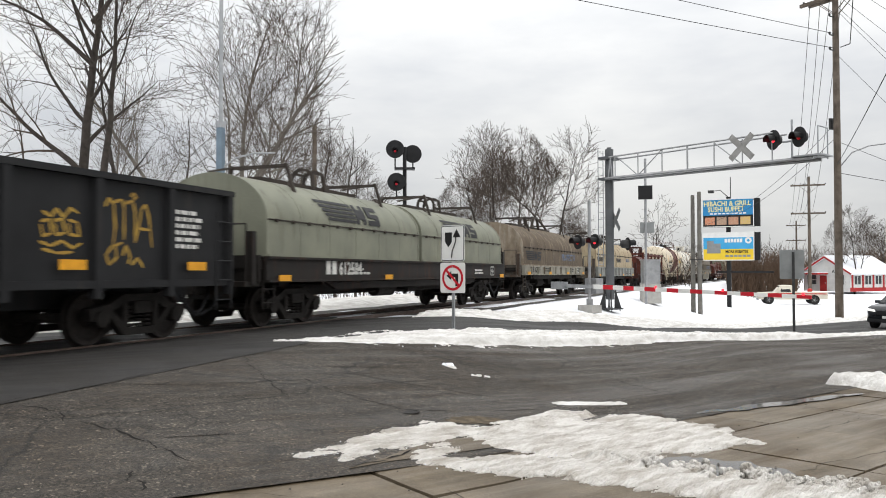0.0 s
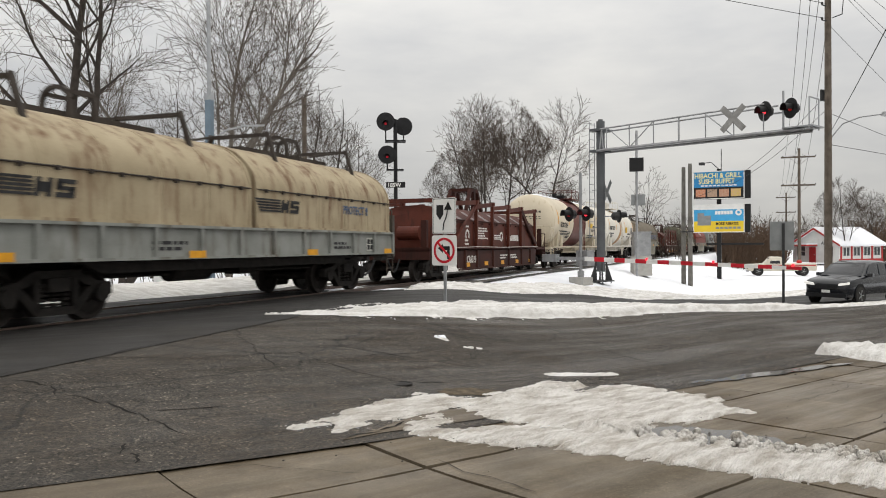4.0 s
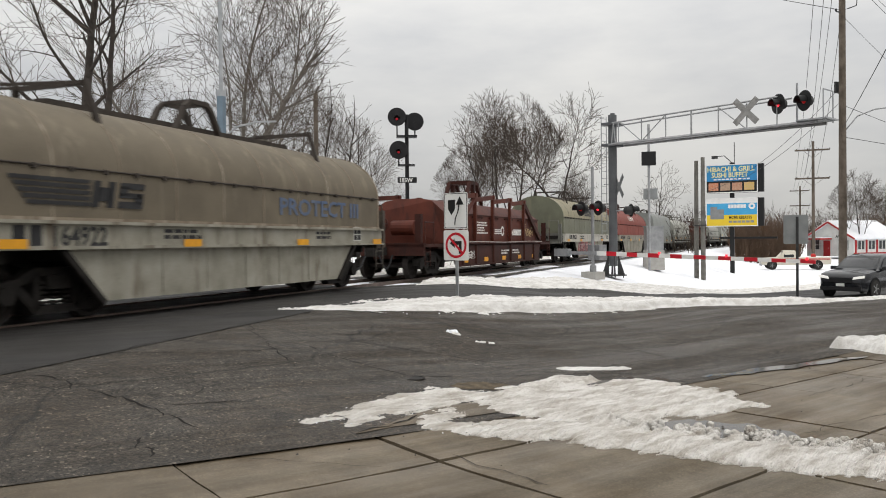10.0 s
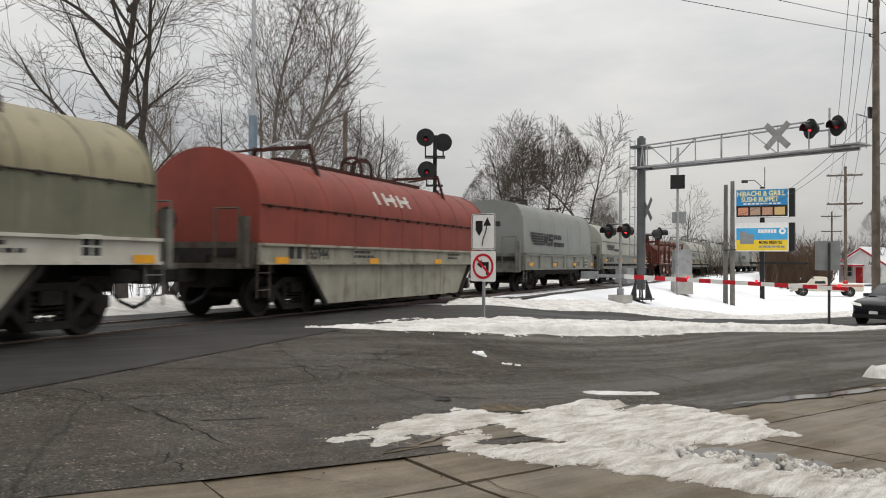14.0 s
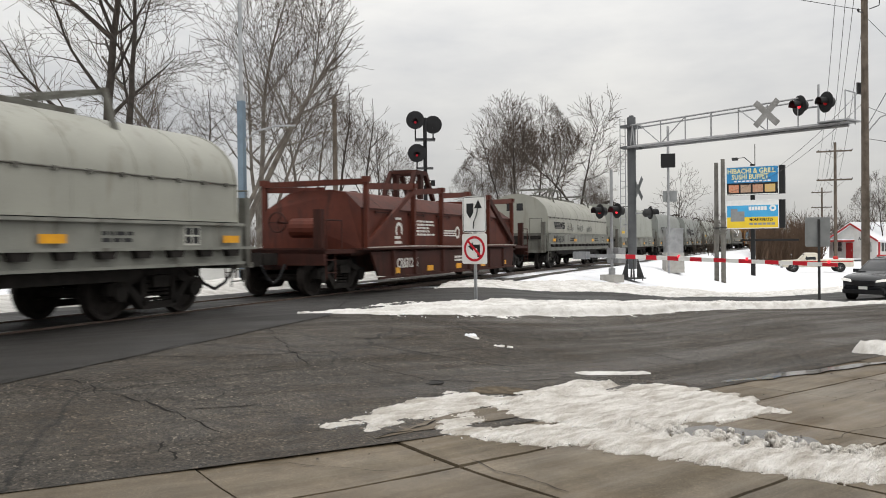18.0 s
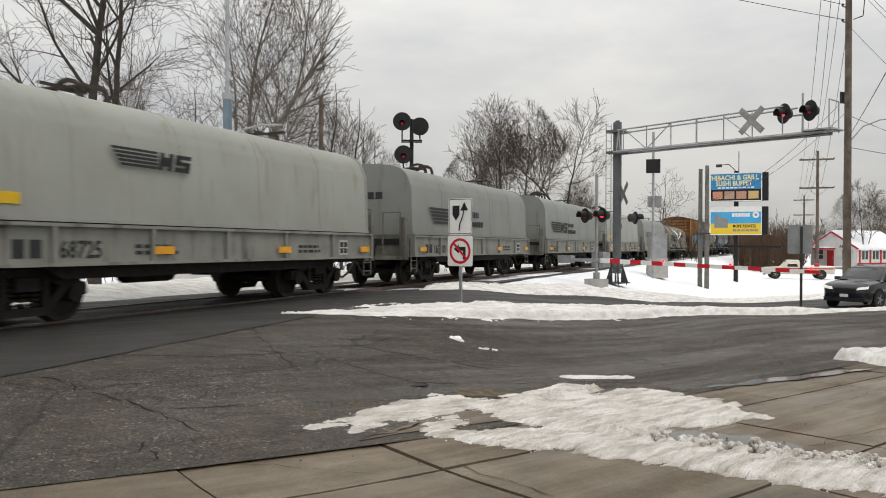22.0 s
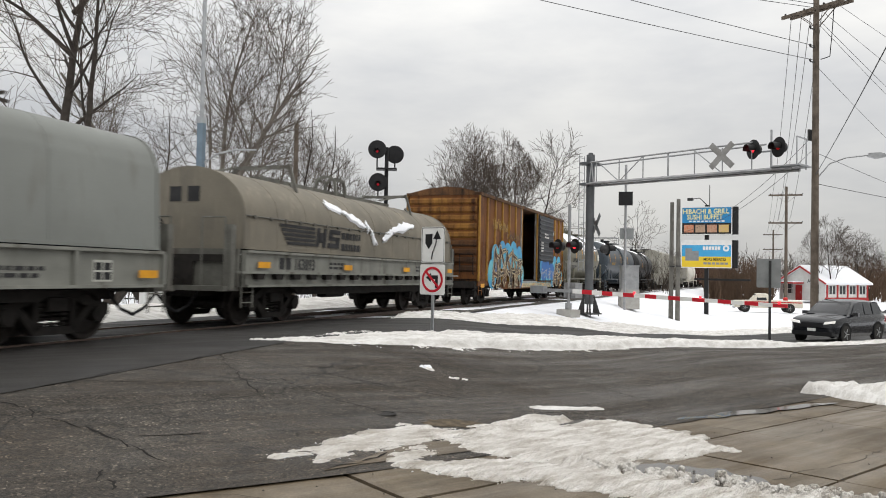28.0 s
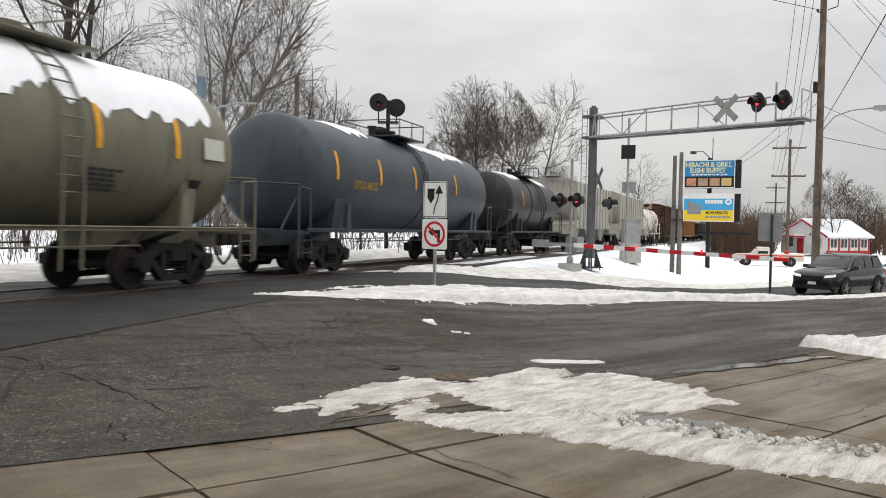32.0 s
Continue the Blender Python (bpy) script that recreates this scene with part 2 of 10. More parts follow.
def lettering(body, size, material, parent, m, name="lettering", label="", squeeze=1.0):
    """Raised flat letters in the built-in font, turned into a mesh."""
    cu = bpy.data.curves.new(name, "FONT")
    cu.body, cu.size, cu.extrude, cu.align_x, cu.resolution_u = body, size, 0.003, "LEFT", 2
    cu.offset = 0.02 * size
    tmp = bpy.data.objects.new(name, cu)
    scene.collection.objects.link(tmp)
    bpy.context.view_layer.update()
    me = bpy.data.meshes.new_from_object(tmp.evaluated_get(bpy.context.evaluated_depsgraph_get()))
    bpy.data.objects.remove(tmp)
    bpy.data.curves.remove(cu)
    if squeeze != 1.0:
        me.transform(Matrix.Diagonal((squeeze, 1, 1, 1)))
    me.materials.clear()
    me.materials.append(material)
    ob = new(name, me)
    ob.parent, ob.matrix_basis = parent, m
    return tagged(ob, label)


def smooth01(a):
    a = min(1.0, max(0.0, a))
    return a * a * (3 - 2 * a)


# ---- the lie of the land: rail top at the crossing is z = 0 ----
CURVE = 1840.0
EX, EY = 0.883, -0.469


def track_y(x):
    return 10.75 - (x * x / (2 * CURVE) if x > 0 else 0.0)


def track_z(x):
    return -0.0055 * max(x, 0.0)


def street_fix(x, y):
    """The crown and dips of the street where it climbs to the crossing."""
    e, n = x * EX + y * EY, -x * EY + y * EX
    near, far = smooth01((n - 6.5) / 5.0) * smooth01((17.0 - n) / 4.0), smooth01((n - 13.0) / 3.5) * smooth01((20.0 - n) / 2.0)
    return 0.22 * math.exp(-((e - 19.2) / 4.4) ** 2) * near + (0.13 * math.exp(-((e - 28.2) / 2.4) ** 2) - 0.15 * math.exp(-((e - 18.4) / 2.4) ** 2)) * far


def ground_z(x, y):
    q, far = track_y(x) - y, max(x, 0.0)
    base = -0.43 - 0.025 * min(far, 40) - 0.0165 * min(max(far - 40, 0), 45)
    if q > 0:
        return track_z(x) - 0.05 + (base - track_z(x)) * smooth01((q - 2.5) / 6.5) + street_fix(x, y) * smooth01((q - 1.5) / 2)
    return track_z(x) - 0.05 - 0.4 * smooth01((-q - 2.5) / 6)


# road axes: along() runs beside the street, across() away from the lot towards the track


def street(e, n):
    return (e * EX - n * EY, e * EY + n * EX)


def surface(name, xs, ys, lift, material, to_world=None, kind="structure", label="", category="", smooth=True, skip=None):
    """A sheet over the grid xs by ys that follows the land; lift is a number or a function of the world place."""
    verts, faces = [], []
    for a in xs:
        for b in ys:
            x, y = to_world(a, b) if to_world else (a, b)
            verts.append((x, y, ground_z(x, y) + (lift(x, y) if callable(lift) else lift)))
    k = len(ys)
    for i in range(len(xs) - 1):
        for j in range(k - 1):
            f = (i * k + j, (i + 1) * k + j, (i + 1) * k + j + 1, i * k + j + 1)
            if skip and skip([verts[v] for v in f]):
                continue
            faces.append(f)
    me = bpy.data.meshes.new(name)
    me.from_pydata(verts, [], faces)
    me.materials.append(material)
    me.validate()
    if smooth:
        for p in me.polygons:
            p.use_smooth = True
    return tagged(new(name, me), label, category, "", kind)


def steps(a, b, d):
    k = max(1, round((b - a) / d))
    return [a + (b - a) * i / k for i in range(k + 1)]
# ---- ground, street, lot ----


def paved(name, low, high, stones, speck=70.0, tracks=0.5, cracks=0.0, crazing=0.0, vary=0.0, rough=(0.5, 0.85), spec=0.3, relief=0.5, grit=0.0):
    """Worn paving: stone grains, patches, tyre-worn bands along the street, wandering cracks and fine crazing."""
    m = bpy.data.materials.new(name)
    m.use_nodes = True
    n, l = m.node_tree.nodes, m.node_tree.links
    b = n["Principled BSDF"]
    b.inputs["Specular IOR Level"].default_value = spec
    tc = n.new("ShaderNodeTexCoord")

    def tex(scale, detail=4.0, rough_=0.55, vec=None, kind="ShaderNodeTexNoise"):
        q = n.new(kind)
        q.inputs["Scale"].default_value = scale
        if kind == "ShaderNodeTexNoise":
            q.inputs["Detail"].default_value, q.inputs["Roughness"].default_value = detail, rough_
        l.new(vec or tc.outputs["Object"], q.inputs["Vector"])
        return q

    def span(out, a0, a1, b0, b1):
        q = n.new("ShaderNodeMapRange")
        for key, v in (("From Min", a0), ("From Max", a1), ("To Min", b0), ("To Max", b1)):
            q.inputs[key].default_value = v
        l.new(out, q.inputs["Value"])
        return q.outputs["Result"]

    def times(p, q, op="MULTIPLY"):
        r = n.new("ShaderNodeMath")
        r.operation = op
        for i, v in enumerate((p, q)):
            if isinstance(v, float):
                r.inputs[i].default_value = v
            else:
                l.new(v, r.inputs[i])
        return r.outputs[0]

    big, mid = tex(0.33, 5.0), tex(2.6, 8.0, 0.68)
    value = times(span(big.outputs["Fac"], 0.3, 0.7, 0.8, 1.2), span(mid.outputs["Fac"], 0.28, 0.72, 0.72, 1.28))
    band_rough = big.outputs["Fac"]
    if tracks:
        mp = n.new("ShaderNodeMapping")
        mp.vector_type = "TEXTURE"
        mp.inputs["Rotation"].default_value = (0, 0, math.atan2(EY, EX))
        mp.inputs["Scale"].default_value = (7.0, 0.7, 1.0)
        l.new(tc.outputs["Object"], mp.inputs["Vector"])
        band = tex(1.0, 5.0, 0.6, mp.outputs["Vector"])
        value = times(value, span(band.outputs["Fac"], 0.3, 0.7, 1 - 0.45 * tracks, 1 + 0.45 * tracks))
        band_rough = band.outputs["Fac"]
    grain = tex(speck, kind="ShaderNodeTexVoronoi")
    sep = n.new("ShaderNodeSeparateColor")
    l.new(grain.outputs["Color"], sep.inputs[0])
    fine = tex(speck * 2.6, 2.0)
    speckle = times(span(sep.outputs[0], 0.0, 1.0, 1 - 0.5 * stones, 1 + 0.5 * stones), span(fine.outputs["Fac"], 0.3, 0.7, 1 - 0.35 * stones, 1 + 0.35 * stones))
    pale = span(sep.outputs[1], 0.9, 0.96, 1.0, 1.0 + 1.3 * stones)
    value = times(value, times(speckle, pale))
    if grit:
        value = times(value, times(span(tex(13.0, 5.0, 0.7).outputs["Fac"], 0.3, 0.7, 1 - grit, 1 + grit), span(tex(5.5, 3.0, 0.6).outputs["Fac"], 0.35, 0.65, 1 - 0.5 * grit, 1 + 0.5 * grit)))
    if cracks or crazing:
        warp = tex(1.2, 6.0, 0.6)
        mix = n.new("ShaderNodeMix")
        mix.data_type = "VECTOR"
        mix.inputs[0].default_value = 0.3
        l.new(tc.outputs["Object"], mix.inputs[4])
        l.new(warp.outputs["Color"], mix.inputs[5])
        for sc, wd, lo, mask in ((cracks, 0.007, 0.3, 0.0), (crazing, 0.024, 0.4, 0.52)):
            if sc:
                vo = tex(sc, vec=mix.outputs[1], kind="ShaderNodeTexVoronoi")
                vo.feature = "DISTANCE_TO_EDGE"
                line = span(vo.outputs["Distance"], wd * 0.25, wd, lo, 1.0)
                if mask:
                    gate = span(tex(0.5, 3.0).outputs["Fac"], mask - 0.02, mask + 0.1, 1.0, 0.0)
                    line = times(line, gate, "MAXIMUM")
                value = times(value, line)
    if vary:
        info = n.new("ShaderNodeObjectInfo")
        value = times(value, span(info.outputs["Random"], 0.0, 1.0, 1 - vary, 1 + vary))
    tint = n.new("ShaderNodeMix")
    tint.data_type = "RGBA"
    tint.inputs[6].default_value, tint.inputs[7].default_value = (*low, 1), (*high, 1)
    l.new(span(tex(0.9, 6.0).outputs["Fac"], 0.35, 0.65, 0.0, 1.0), tint.inputs[0])
    sc_ = n.new("ShaderNodeVectorMath")
    sc_.operation = "SCALE"
    l.new(tint.outputs[2], sc_.inputs[0])
    l.new(value, sc_.inputs["Scale"])
    l.new(sc_.outputs["Vector"], b.inputs["Base Color"])
    l.new(span(band_rough, 0.36, 0.62, rough[1], rough[0]), b.inputs["Roughness"])
    bp = n.new("ShaderNodeBump")
    bp.inputs["Strength"].default_value, bp.inputs["Distance"].default_value = relief, 0.006
    l.new(times(speckle, mid.outputs["Fac"], "ADD"), bp.inputs["Height"])
    l.new(bp.outputs["Normal"], b.inputs["Normal"])
    MATS[name] = m
    return m


def snowy(name, clean, soil_shade, dirt, scraped=0.0):
    """Old snow: grey-brown soiling and painted-in shade in patches and streaks, grit specks, and a coarse crumbly
    relief.
    """
    m = bpy.data.materials.new(name)
    m.use_nodes = True
    n, l = m.node_tree.nodes, m.node_tree.links
    b = n["Principled BSDF"]
    b.inputs["Roughness"].default_value, b.inputs["Specular IOR Level"].default_value = 0.6, 0.25
    tc, mp = n.new("ShaderNodeTexCoord"), n.new("ShaderNodeMapping")
    mp.vector_type = "TEXTURE"
    mp.inputs["Rotation"].default_value = (0, 0, math.atan2(EY, EX))
    mp.inputs["Scale"].default_value = (0.9, 0.22, 0.5)
    l.new(tc.outputs["Object"], mp.inputs["Vector"])

    def tex(scale, detail, vec):
        q = n.new("ShaderNodeTexNoise")
        q.inputs["Scale"].default_value, q.inputs["Detail"].default_value, q.inputs["Roughness"].default_value = scale, detail, 0.65
        l.new(vec, q.inputs["Vector"])
        return q.outputs["Fac"]

    def span(out, a0, a1, b0, b1):
        q = n.new("ShaderNodeMapRange")
        for key, v in (("From Min", a0), ("From Max", a1), ("To Min", b0), ("To Max", b1)):
            q.inputs[key].default_value = v
        l.new(out, q.inputs["Value"])
        return q.outputs["Result"]

    def blend(fac, a, c):
        q = n.new("ShaderNodeMix")
        q.data_type = "RGBA"
        l.new(fac, q.inputs[0])
        for i, v in ((6, a), (7, c)):
            if isinstance(v, tuple):
                q.inputs[i].default_value = (*v, 1)
            else:
                l.new(v, q.inputs[i])
        return q.outputs[2]
    streak, crumb = tex(1.6, 8.0, mp.outputs["Vector"]), tex(24.0, 6.0, tc.outputs["Object"])
    # the darker tone holds both dirt and the shade of the hollows
    soil = blend(span(streak, 0.4, 0.66, 0.0, 1.0), clean, soil_shade)
    speck = span(tex(75.0, 2.0, tc.outputs["Object"]), 0.66, 0.74, 0.0, dirt)
    l.new(blend(speck, soil, (0.09, 0.075, 0.06)), b.inputs["Base Color"])
    bp = n.new("ShaderNodeBump")
    bp.inputs["Strength"].default_value, bp.inputs["Distance"].default_value = 1.0, 0.06
    comb = n.new("ShaderNodeMapping")
    comb.vector_type = "TEXTURE"
    comb.inputs["Rotation"].default_value = (0, 0, math.atan2(EY, EX) + 0.2)
    comb.inputs["Scale"].default_value = (0.5, 0.035, 0.3)
    l.new(tc.outputs["Object"], comb.inputs["Vector"])
    both = n.new("ShaderNodeMath")
    both.operation = "ADD"
    l.new(crumb, both.inputs[0])
    l.new(span(tex(1.0, 3.0, comb.outputs["Vector"]), 0.3, 0.7, 0.0, scraped), both.inputs[1])
    l.new(both.outputs[0], bp.inputs["Height"])
    l.new(bp.outputs["Normal"], b.inputs["Normal"])
    MATS[name] = m
    return m


M_ASPHALT_OLD = paved("old_asphalt", (0.043, 0.033, 0.0235), (0.057, 0.049, 0.04), 1.5, 52.0, 0.12, 0.42, 2.4, rough=(0.45, 0.9), spec=0.35, relief=1.0, grit=0.3)
M_ASPHALT_NEW = paved("dark_asphalt", (0.022, 0.020, 0.018), (0.027, 0.0255, 0.0245), 0.3, 110.0, 0.35, rough=(0.55, 0.8), spec=0.3, relief=0.3)
M_CONCRETE = paved("wet_concrete", (0.082, 0.06, 0.036), (0.115, 0.094, 0.067), 0.3, 90.0, 0.6, vary=0.12, rough=(0.34, 0.85), spec=0.22, relief=0.25)
M_SLUSH = snowy("ploughed_snow", (0.83, 0.815, 0.79), (0.56, 0.535, 0.5), 0.4)
M_TRODDEN = snowy("trodden_snow", (0.83, 0.80, 0.755), (0.43, 0.385, 0.33), 0.75, 0.55)
M_BALLAST = mat("dark_ballast", (0.13, 0.12, 0.11), (0.03, 0.028, 0.026), 0.9, 0, 3, 30, 0.9)
M_RAIL = mat("rail_steel", (0.16, 0.12, 0.1), (0.07, 0.05, 0.04), 0.4, 0.7, 5, 50, 0.1)

near_x = steps(-60, 0, 6)[:-1] + steps(0, 60, 1.0)[:-1] + steps(60, 140, 5)[:-1] + steps(140, 400, 20)[:-1] + [400, 600, 1000, 2000, 4000]
near_y = [-3000, -1500, -700, -300, -150] + steps(-80, -20, 6)[:-1] + steps(-20, 24, 1.0)[:-1] + steps(24, 80, 6)[:-1] + [120, 250, 600, 1500, 3000]
surface("ground", [-3000, -1000, -300, -120] + near_x, near_y, lambda x, y: -0.06 + 0.05 * noise.noise((x * 0.4, y * 0.4, 0)) - (0.15 if -22 < x * EX + y * EY < 30 and -16 < -x * EY + y * EX < 11.5 else 0.0), M_SNOW,
        label="open field under fresh white snow", category="snow field")

# street: old asphalt beside the lot, dark new asphalt at the crossing
surface("road_1", steps(-30, 60, 0.75), steps(5.6, 12.9, 0.6), 0.012, M_ASPHALT_OLD, street, label="cracked grey asphalt street, damp", category="road")
surface("road_2", steps(-8, 70, 0.75), steps(12.0, 17.6, 0.6), 0.004, M_ASPHALT_NEW, street, label="dark asphalt lane leading over the crossing", category="road")


def seam(x):
    return 6.81 + (x - 6.22) * 0.075


surface("road_3", steps(-14, 19.5, 0.5), [k / 14 for k in range(15)], 0.02, M_ASPHALT_NEW,
        lambda a, b: (a, max(seam(a), 0) + b * (13.3 - seam(a)) if a < 12.5 else 7.29 + (a - 12.5) * 0.45 + b * (13.3 - 7.29 - (a - 12.5) * 0.6)),
        label="smooth dark asphalt of the level crossing", category="road")
lot = surface("lot", steps(-20, 40, 0.75), steps(-14, 5.7, 0.6), -0.05, mat("joint_dirt", (0.045, 0.038, 0.029), (0.022, 0.019, 0.015), 0.8, 0, 2, 50, 0.3), street,
              label="concrete lot of large stained slabs, wet", category="concrete lot")


# ---- the track ----


def track_frame(s):
    y = track_y(s)
    head = math.degrees(math.atan(-s / CURVE)) if s > 0 else 0.0
    return s, y, track_z(s), head


def rail(side):
    bm = bmesh.new()
    prof = [(-0.07, -0.18), (0.07, -0.18), (0.07, -0.165), (0.012, -0.14), (0.012, -0.04), (0.036, -0.03), (0.036, 0), (-0.036, 0), (-0.036, -0.03), (-0.012, -0.04), (-0.012, -0.14), (-0.07, -0.165)]
    rings = []
    for s in steps(-40, 260, 6):
        _, y, z, h = track_frame(s)
        rings.append([bm.verts.new((s, y + side * 0.755 + u, z + v)) for u, v in prof])
    for a, b in zip(rings, rings[1:]):
        for i in range(len(prof)):
            bm.faces.new((a[i], b[i], b[(i + 1) % len(prof)], a[(i + 1) % len(prof)]))
    return bm


railway = thing("railway_track", pose(0, 0, 0), "single railway track of rusty rails on wooden ties in dark ballast", "railway track", "", "structure")
for side in (-1, 1):
    part("rail", rail(side), M_RAIL, railway)
bm = bmesh.new()
box(bm, -0.11, 0.11, -1.3, 1.3, -0.32, -0.17)
tie = mesh_of("tie", bm, M_WOOD)
for k in range(170):
    s = 17.5 + k * 0.55
    x, y, z, h = track_frame(s)
    share("tie", tie, railway, pose(x, y, z + 0.02, 0, 0, h))
surface("ballast", steps(15, 260, 1.5), [-2.4, -2.0, -1.6, -1.1, -0.5, 0.5, 1.1, 1.6, 2.0, 2.4], lambda x, y: -0.02 if abs(y - track_y(x)) > 1.9 else -0.06 + 0.03 * noise.noise((x * 2, y * 2, 0)), M_BALLAST,
        lambda a, b: (a, track_y(a) + b), label="dark crushed stone under the track", category="ballast")


# ---- snow heaps: only what rises over the land is seen ----
def heap(name, xs, ys, field, material, to_world=None, label="", category="snow", rough=0.05, grain=5.0):
    def lift(x, y):
        f = field(x, y)
        wob = noise.noise((x * 1.1, y * 1.1, 3)) * 0.5 + noise.noise((x * grain, y * grain, 7)) * 0.3 + noise.noise((x * grain * 3, y * grain * 3, 2)) * 0.12
        return f + rough * wob * (1.0 if f > -0.2 else 0.3)
    return surface(name, xs, ys, lift, material, to_world, "structure", label, category, True, lambda q: all(v[2] < ground_z(v[0], v[1]) - 0.05 for v in q))


def capsule(x, y, x0, y0, x1, y1):
    dx, dy = x1 - x0, y1 - y0
    k = min(1, max(0, ((x - x0) * dx + (y - y0) * dy) / (dx * dx + dy * dy + 1e-9)))
    return math.hypot(x - x0 - k * dx, y - y0 - k * dy)


def ridge_field(blobs, top):
    def field(x, y):
        best = -1.0
        for x0, y0, x1, y1, r in blobs:
            best = max(best, 1 - (capsule(x, y, x0, y0, x1, y1) / r) ** 2)
        return max(-0.12, top * best if best < 0 else top * best ** 0.6)
    return field


def en(x, y):
    return x * EX + y * EY, -x * EY + y * EX


def clods(x, y):
    return 0.4 * noise.noise((x * 2.6, y * 2.6, 5)) + 0.55 * (0.3 - abs(noise.noise((x * 7.0, y * 7.0, 9)))) + 0.45 * (0.3 - abs(noise.noise((x * 16, y * 16, 1)))) + 0.2 * noise.noise((x * 34, y * 34, 6))


def island_field(x, y):
    e, n = en(x, y)
    near = 12.2 + 0.5 * smooth01((9.0 - e) / 2.2) - 0.6 * smooth01((e - 28) / 5) + 0.16 * noise.noise((e * 0.9, 0, 0)) + 0.1 * noise.noise((e * 2.7, 3, 0))
    wide = 1.35 * smooth01((e - 6.6) / 4.0) * smooth01((37.5 - e) / 1.5) * (1 - 0.45 * smooth01((e - 27) / 1.5))
    if wide < 0.06:
        return -0.15
    k = (n - near) / wide
    return -0.15 if k < -0.25 or k > 1.3 else max(-0.15, 0.21 * smooth01((k + 0.06) / 0.16) * smooth01((1.12 - k) / 0.5) * (0.25 + 0.75 * smooth01((e - 8.5) / 4.5)) * (1 - 0.5 * smooth01((e - 27) / 1.5)) + 0.07 * clods(x, y) - 0.012)


heap("snow_bank", steps(6.2, 24, 0.05)[:-1] + steps(24, 38, 0.09), steps(11.4, 14.0, 0.05), island_field, M_SLUSH, street, "ploughed grey-white snow heaped along the median", rough=0.04)


def far_bank_field(x, y):
    e, n = en(x, y)
    near = 17.15 + 0.15 * noise.noise((e * 0.7, 4, 0))
    k = (n - near) / 1.3
    return -0.15 if k < -0.2 or k > 1.6 or y > track_y(x) - 2.0 else max(-0.15, 0.15 * min(1.0, 1 - abs(2 * min(k, 0.62) - 1) ** 2.5) * (1 if k < 1 else 0.4) + 0.08 * clods(x, y) - 0.01 - 0.25 * max(0.0, k - 1))


heap("snow_bank", steps(8, 45, 0.1)[:-1] + steps(45, 70, 0.2), steps(16.6, 20.4, 0.1), far_bank_field, M_SLUSH, street, "ploughed snow bank along the far edge of the street", rough=0.04)
heap("snow_bank", steps(-6, 60, 0.25), steps(12.6, 16.2, 0.18), lambda x, y: max(-0.15, 0.33 * (1 - (abs(y - 14.4 + 0.3 * math.sin(x)) / 1.3) ** 2) + 0.09 * clods(x, y)), M_SLUSH, None,
     "ploughed snow bank behind the track", rough=0.05)
# trodden patch on the lot: middle lines and half widths of its tongues
LOT_SNOW = [(6.8, 3.48, 7.3, 3.42, 0.2), (7.3, 3.4, 8.35, 3.16, 0.33), (9.0, 2.45, 10.35, 2.12, 0.32), (8.5, 2.4, 9.5, 2.2, 0.38), (8.6, 1.9, 10.15, 1.25, 0.5),
            (8.35, 1.5, 9.85, 0.72, 0.5), (8.7, 0.75, 9.4, 0.35, 0.34), (9.4, 0.2, 9.32, -0.12, 0.1), (8.0, 1.6, 8.25, 1.05, 0.3), (7.2, 2.86, 7.6, 2.84, 0.16),
            (8.3, 2.98, 8.9, 2.5, 0.24), (8.15, 2.5, 8.05, 1.7, 0.28), (6.3, 3.72, 6.8, 3.5, 0.07), (6.45, 3.42, 6.8, 3.3, 0.07), (7.0, 2.75, 7.05, 2.0, 0.22), (7.25, 2.0, 7.4, 1.2, 0.4), (7.22, 1.2, 7.2, 0.4, 0.42), (7.1, 0.3, 7.0, -0.8, 0.44), (7.0, -0.8, 6.8, -2.4, 0.42)]


def lot_snow_field(x, y):
    d = max(r - capsule(x, y, x0, y0, x1, y1) for x0, y0, x1, y1, r in LOT_SNOW)
    if d < -0.2:
        return -0.15
    e, n = en(x, y)
    d += 0.16 * noise.noise((e * 1.2, n * 9.0, 2)) + 0.07 * noise.noise((x * 4.0, y * 4.0, 4)) + 0.07 * noise.noise((e * 7, n * 30, 1)) + 0.03 * noise.noise((x * 22, y * 22, 8))
    if d < -0.02:
        return -0.05
    worn = smooth01((noise.noise((e * 0.8, n * 2.6, 31)) + 0.1) * 2.2)
    ruts = 0.006 * math.sin(n * 75 + e * 9 + 3 * noise.noise((x * 1.3, y * 1.3, 0))) * worn
    ridge = smooth01(1 - capsule(x, y, 7.75, 1.3, 7.35, -2.0) / 0.24) + 0.5 * smooth01(1 - capsule(x, y, 8.5, 2.6, 10.4, 1.9) / 0.3)
    lump = ridge * (0.1 * max(0.0, 0.25 + noise.noise((x * 9, y * 9, 14))) + 0.08 * max(0.0, noise.noise((x * 19, y * 19, 15))))
    flat = 0.022 * noise.noise((e * 2.2, n * 11.0, 6)) + 0.011 * noise.noise((e * 5, n * 30.0, 9)) + 0.012 * noise.noise((x * 19, y * 19, 3))
    return 0.008 + 0.022 * smooth01(d / 0.1) + 0.02 * smooth01(d / 0.42) + (ruts + flat + lump) * smooth01(d / 0.06)


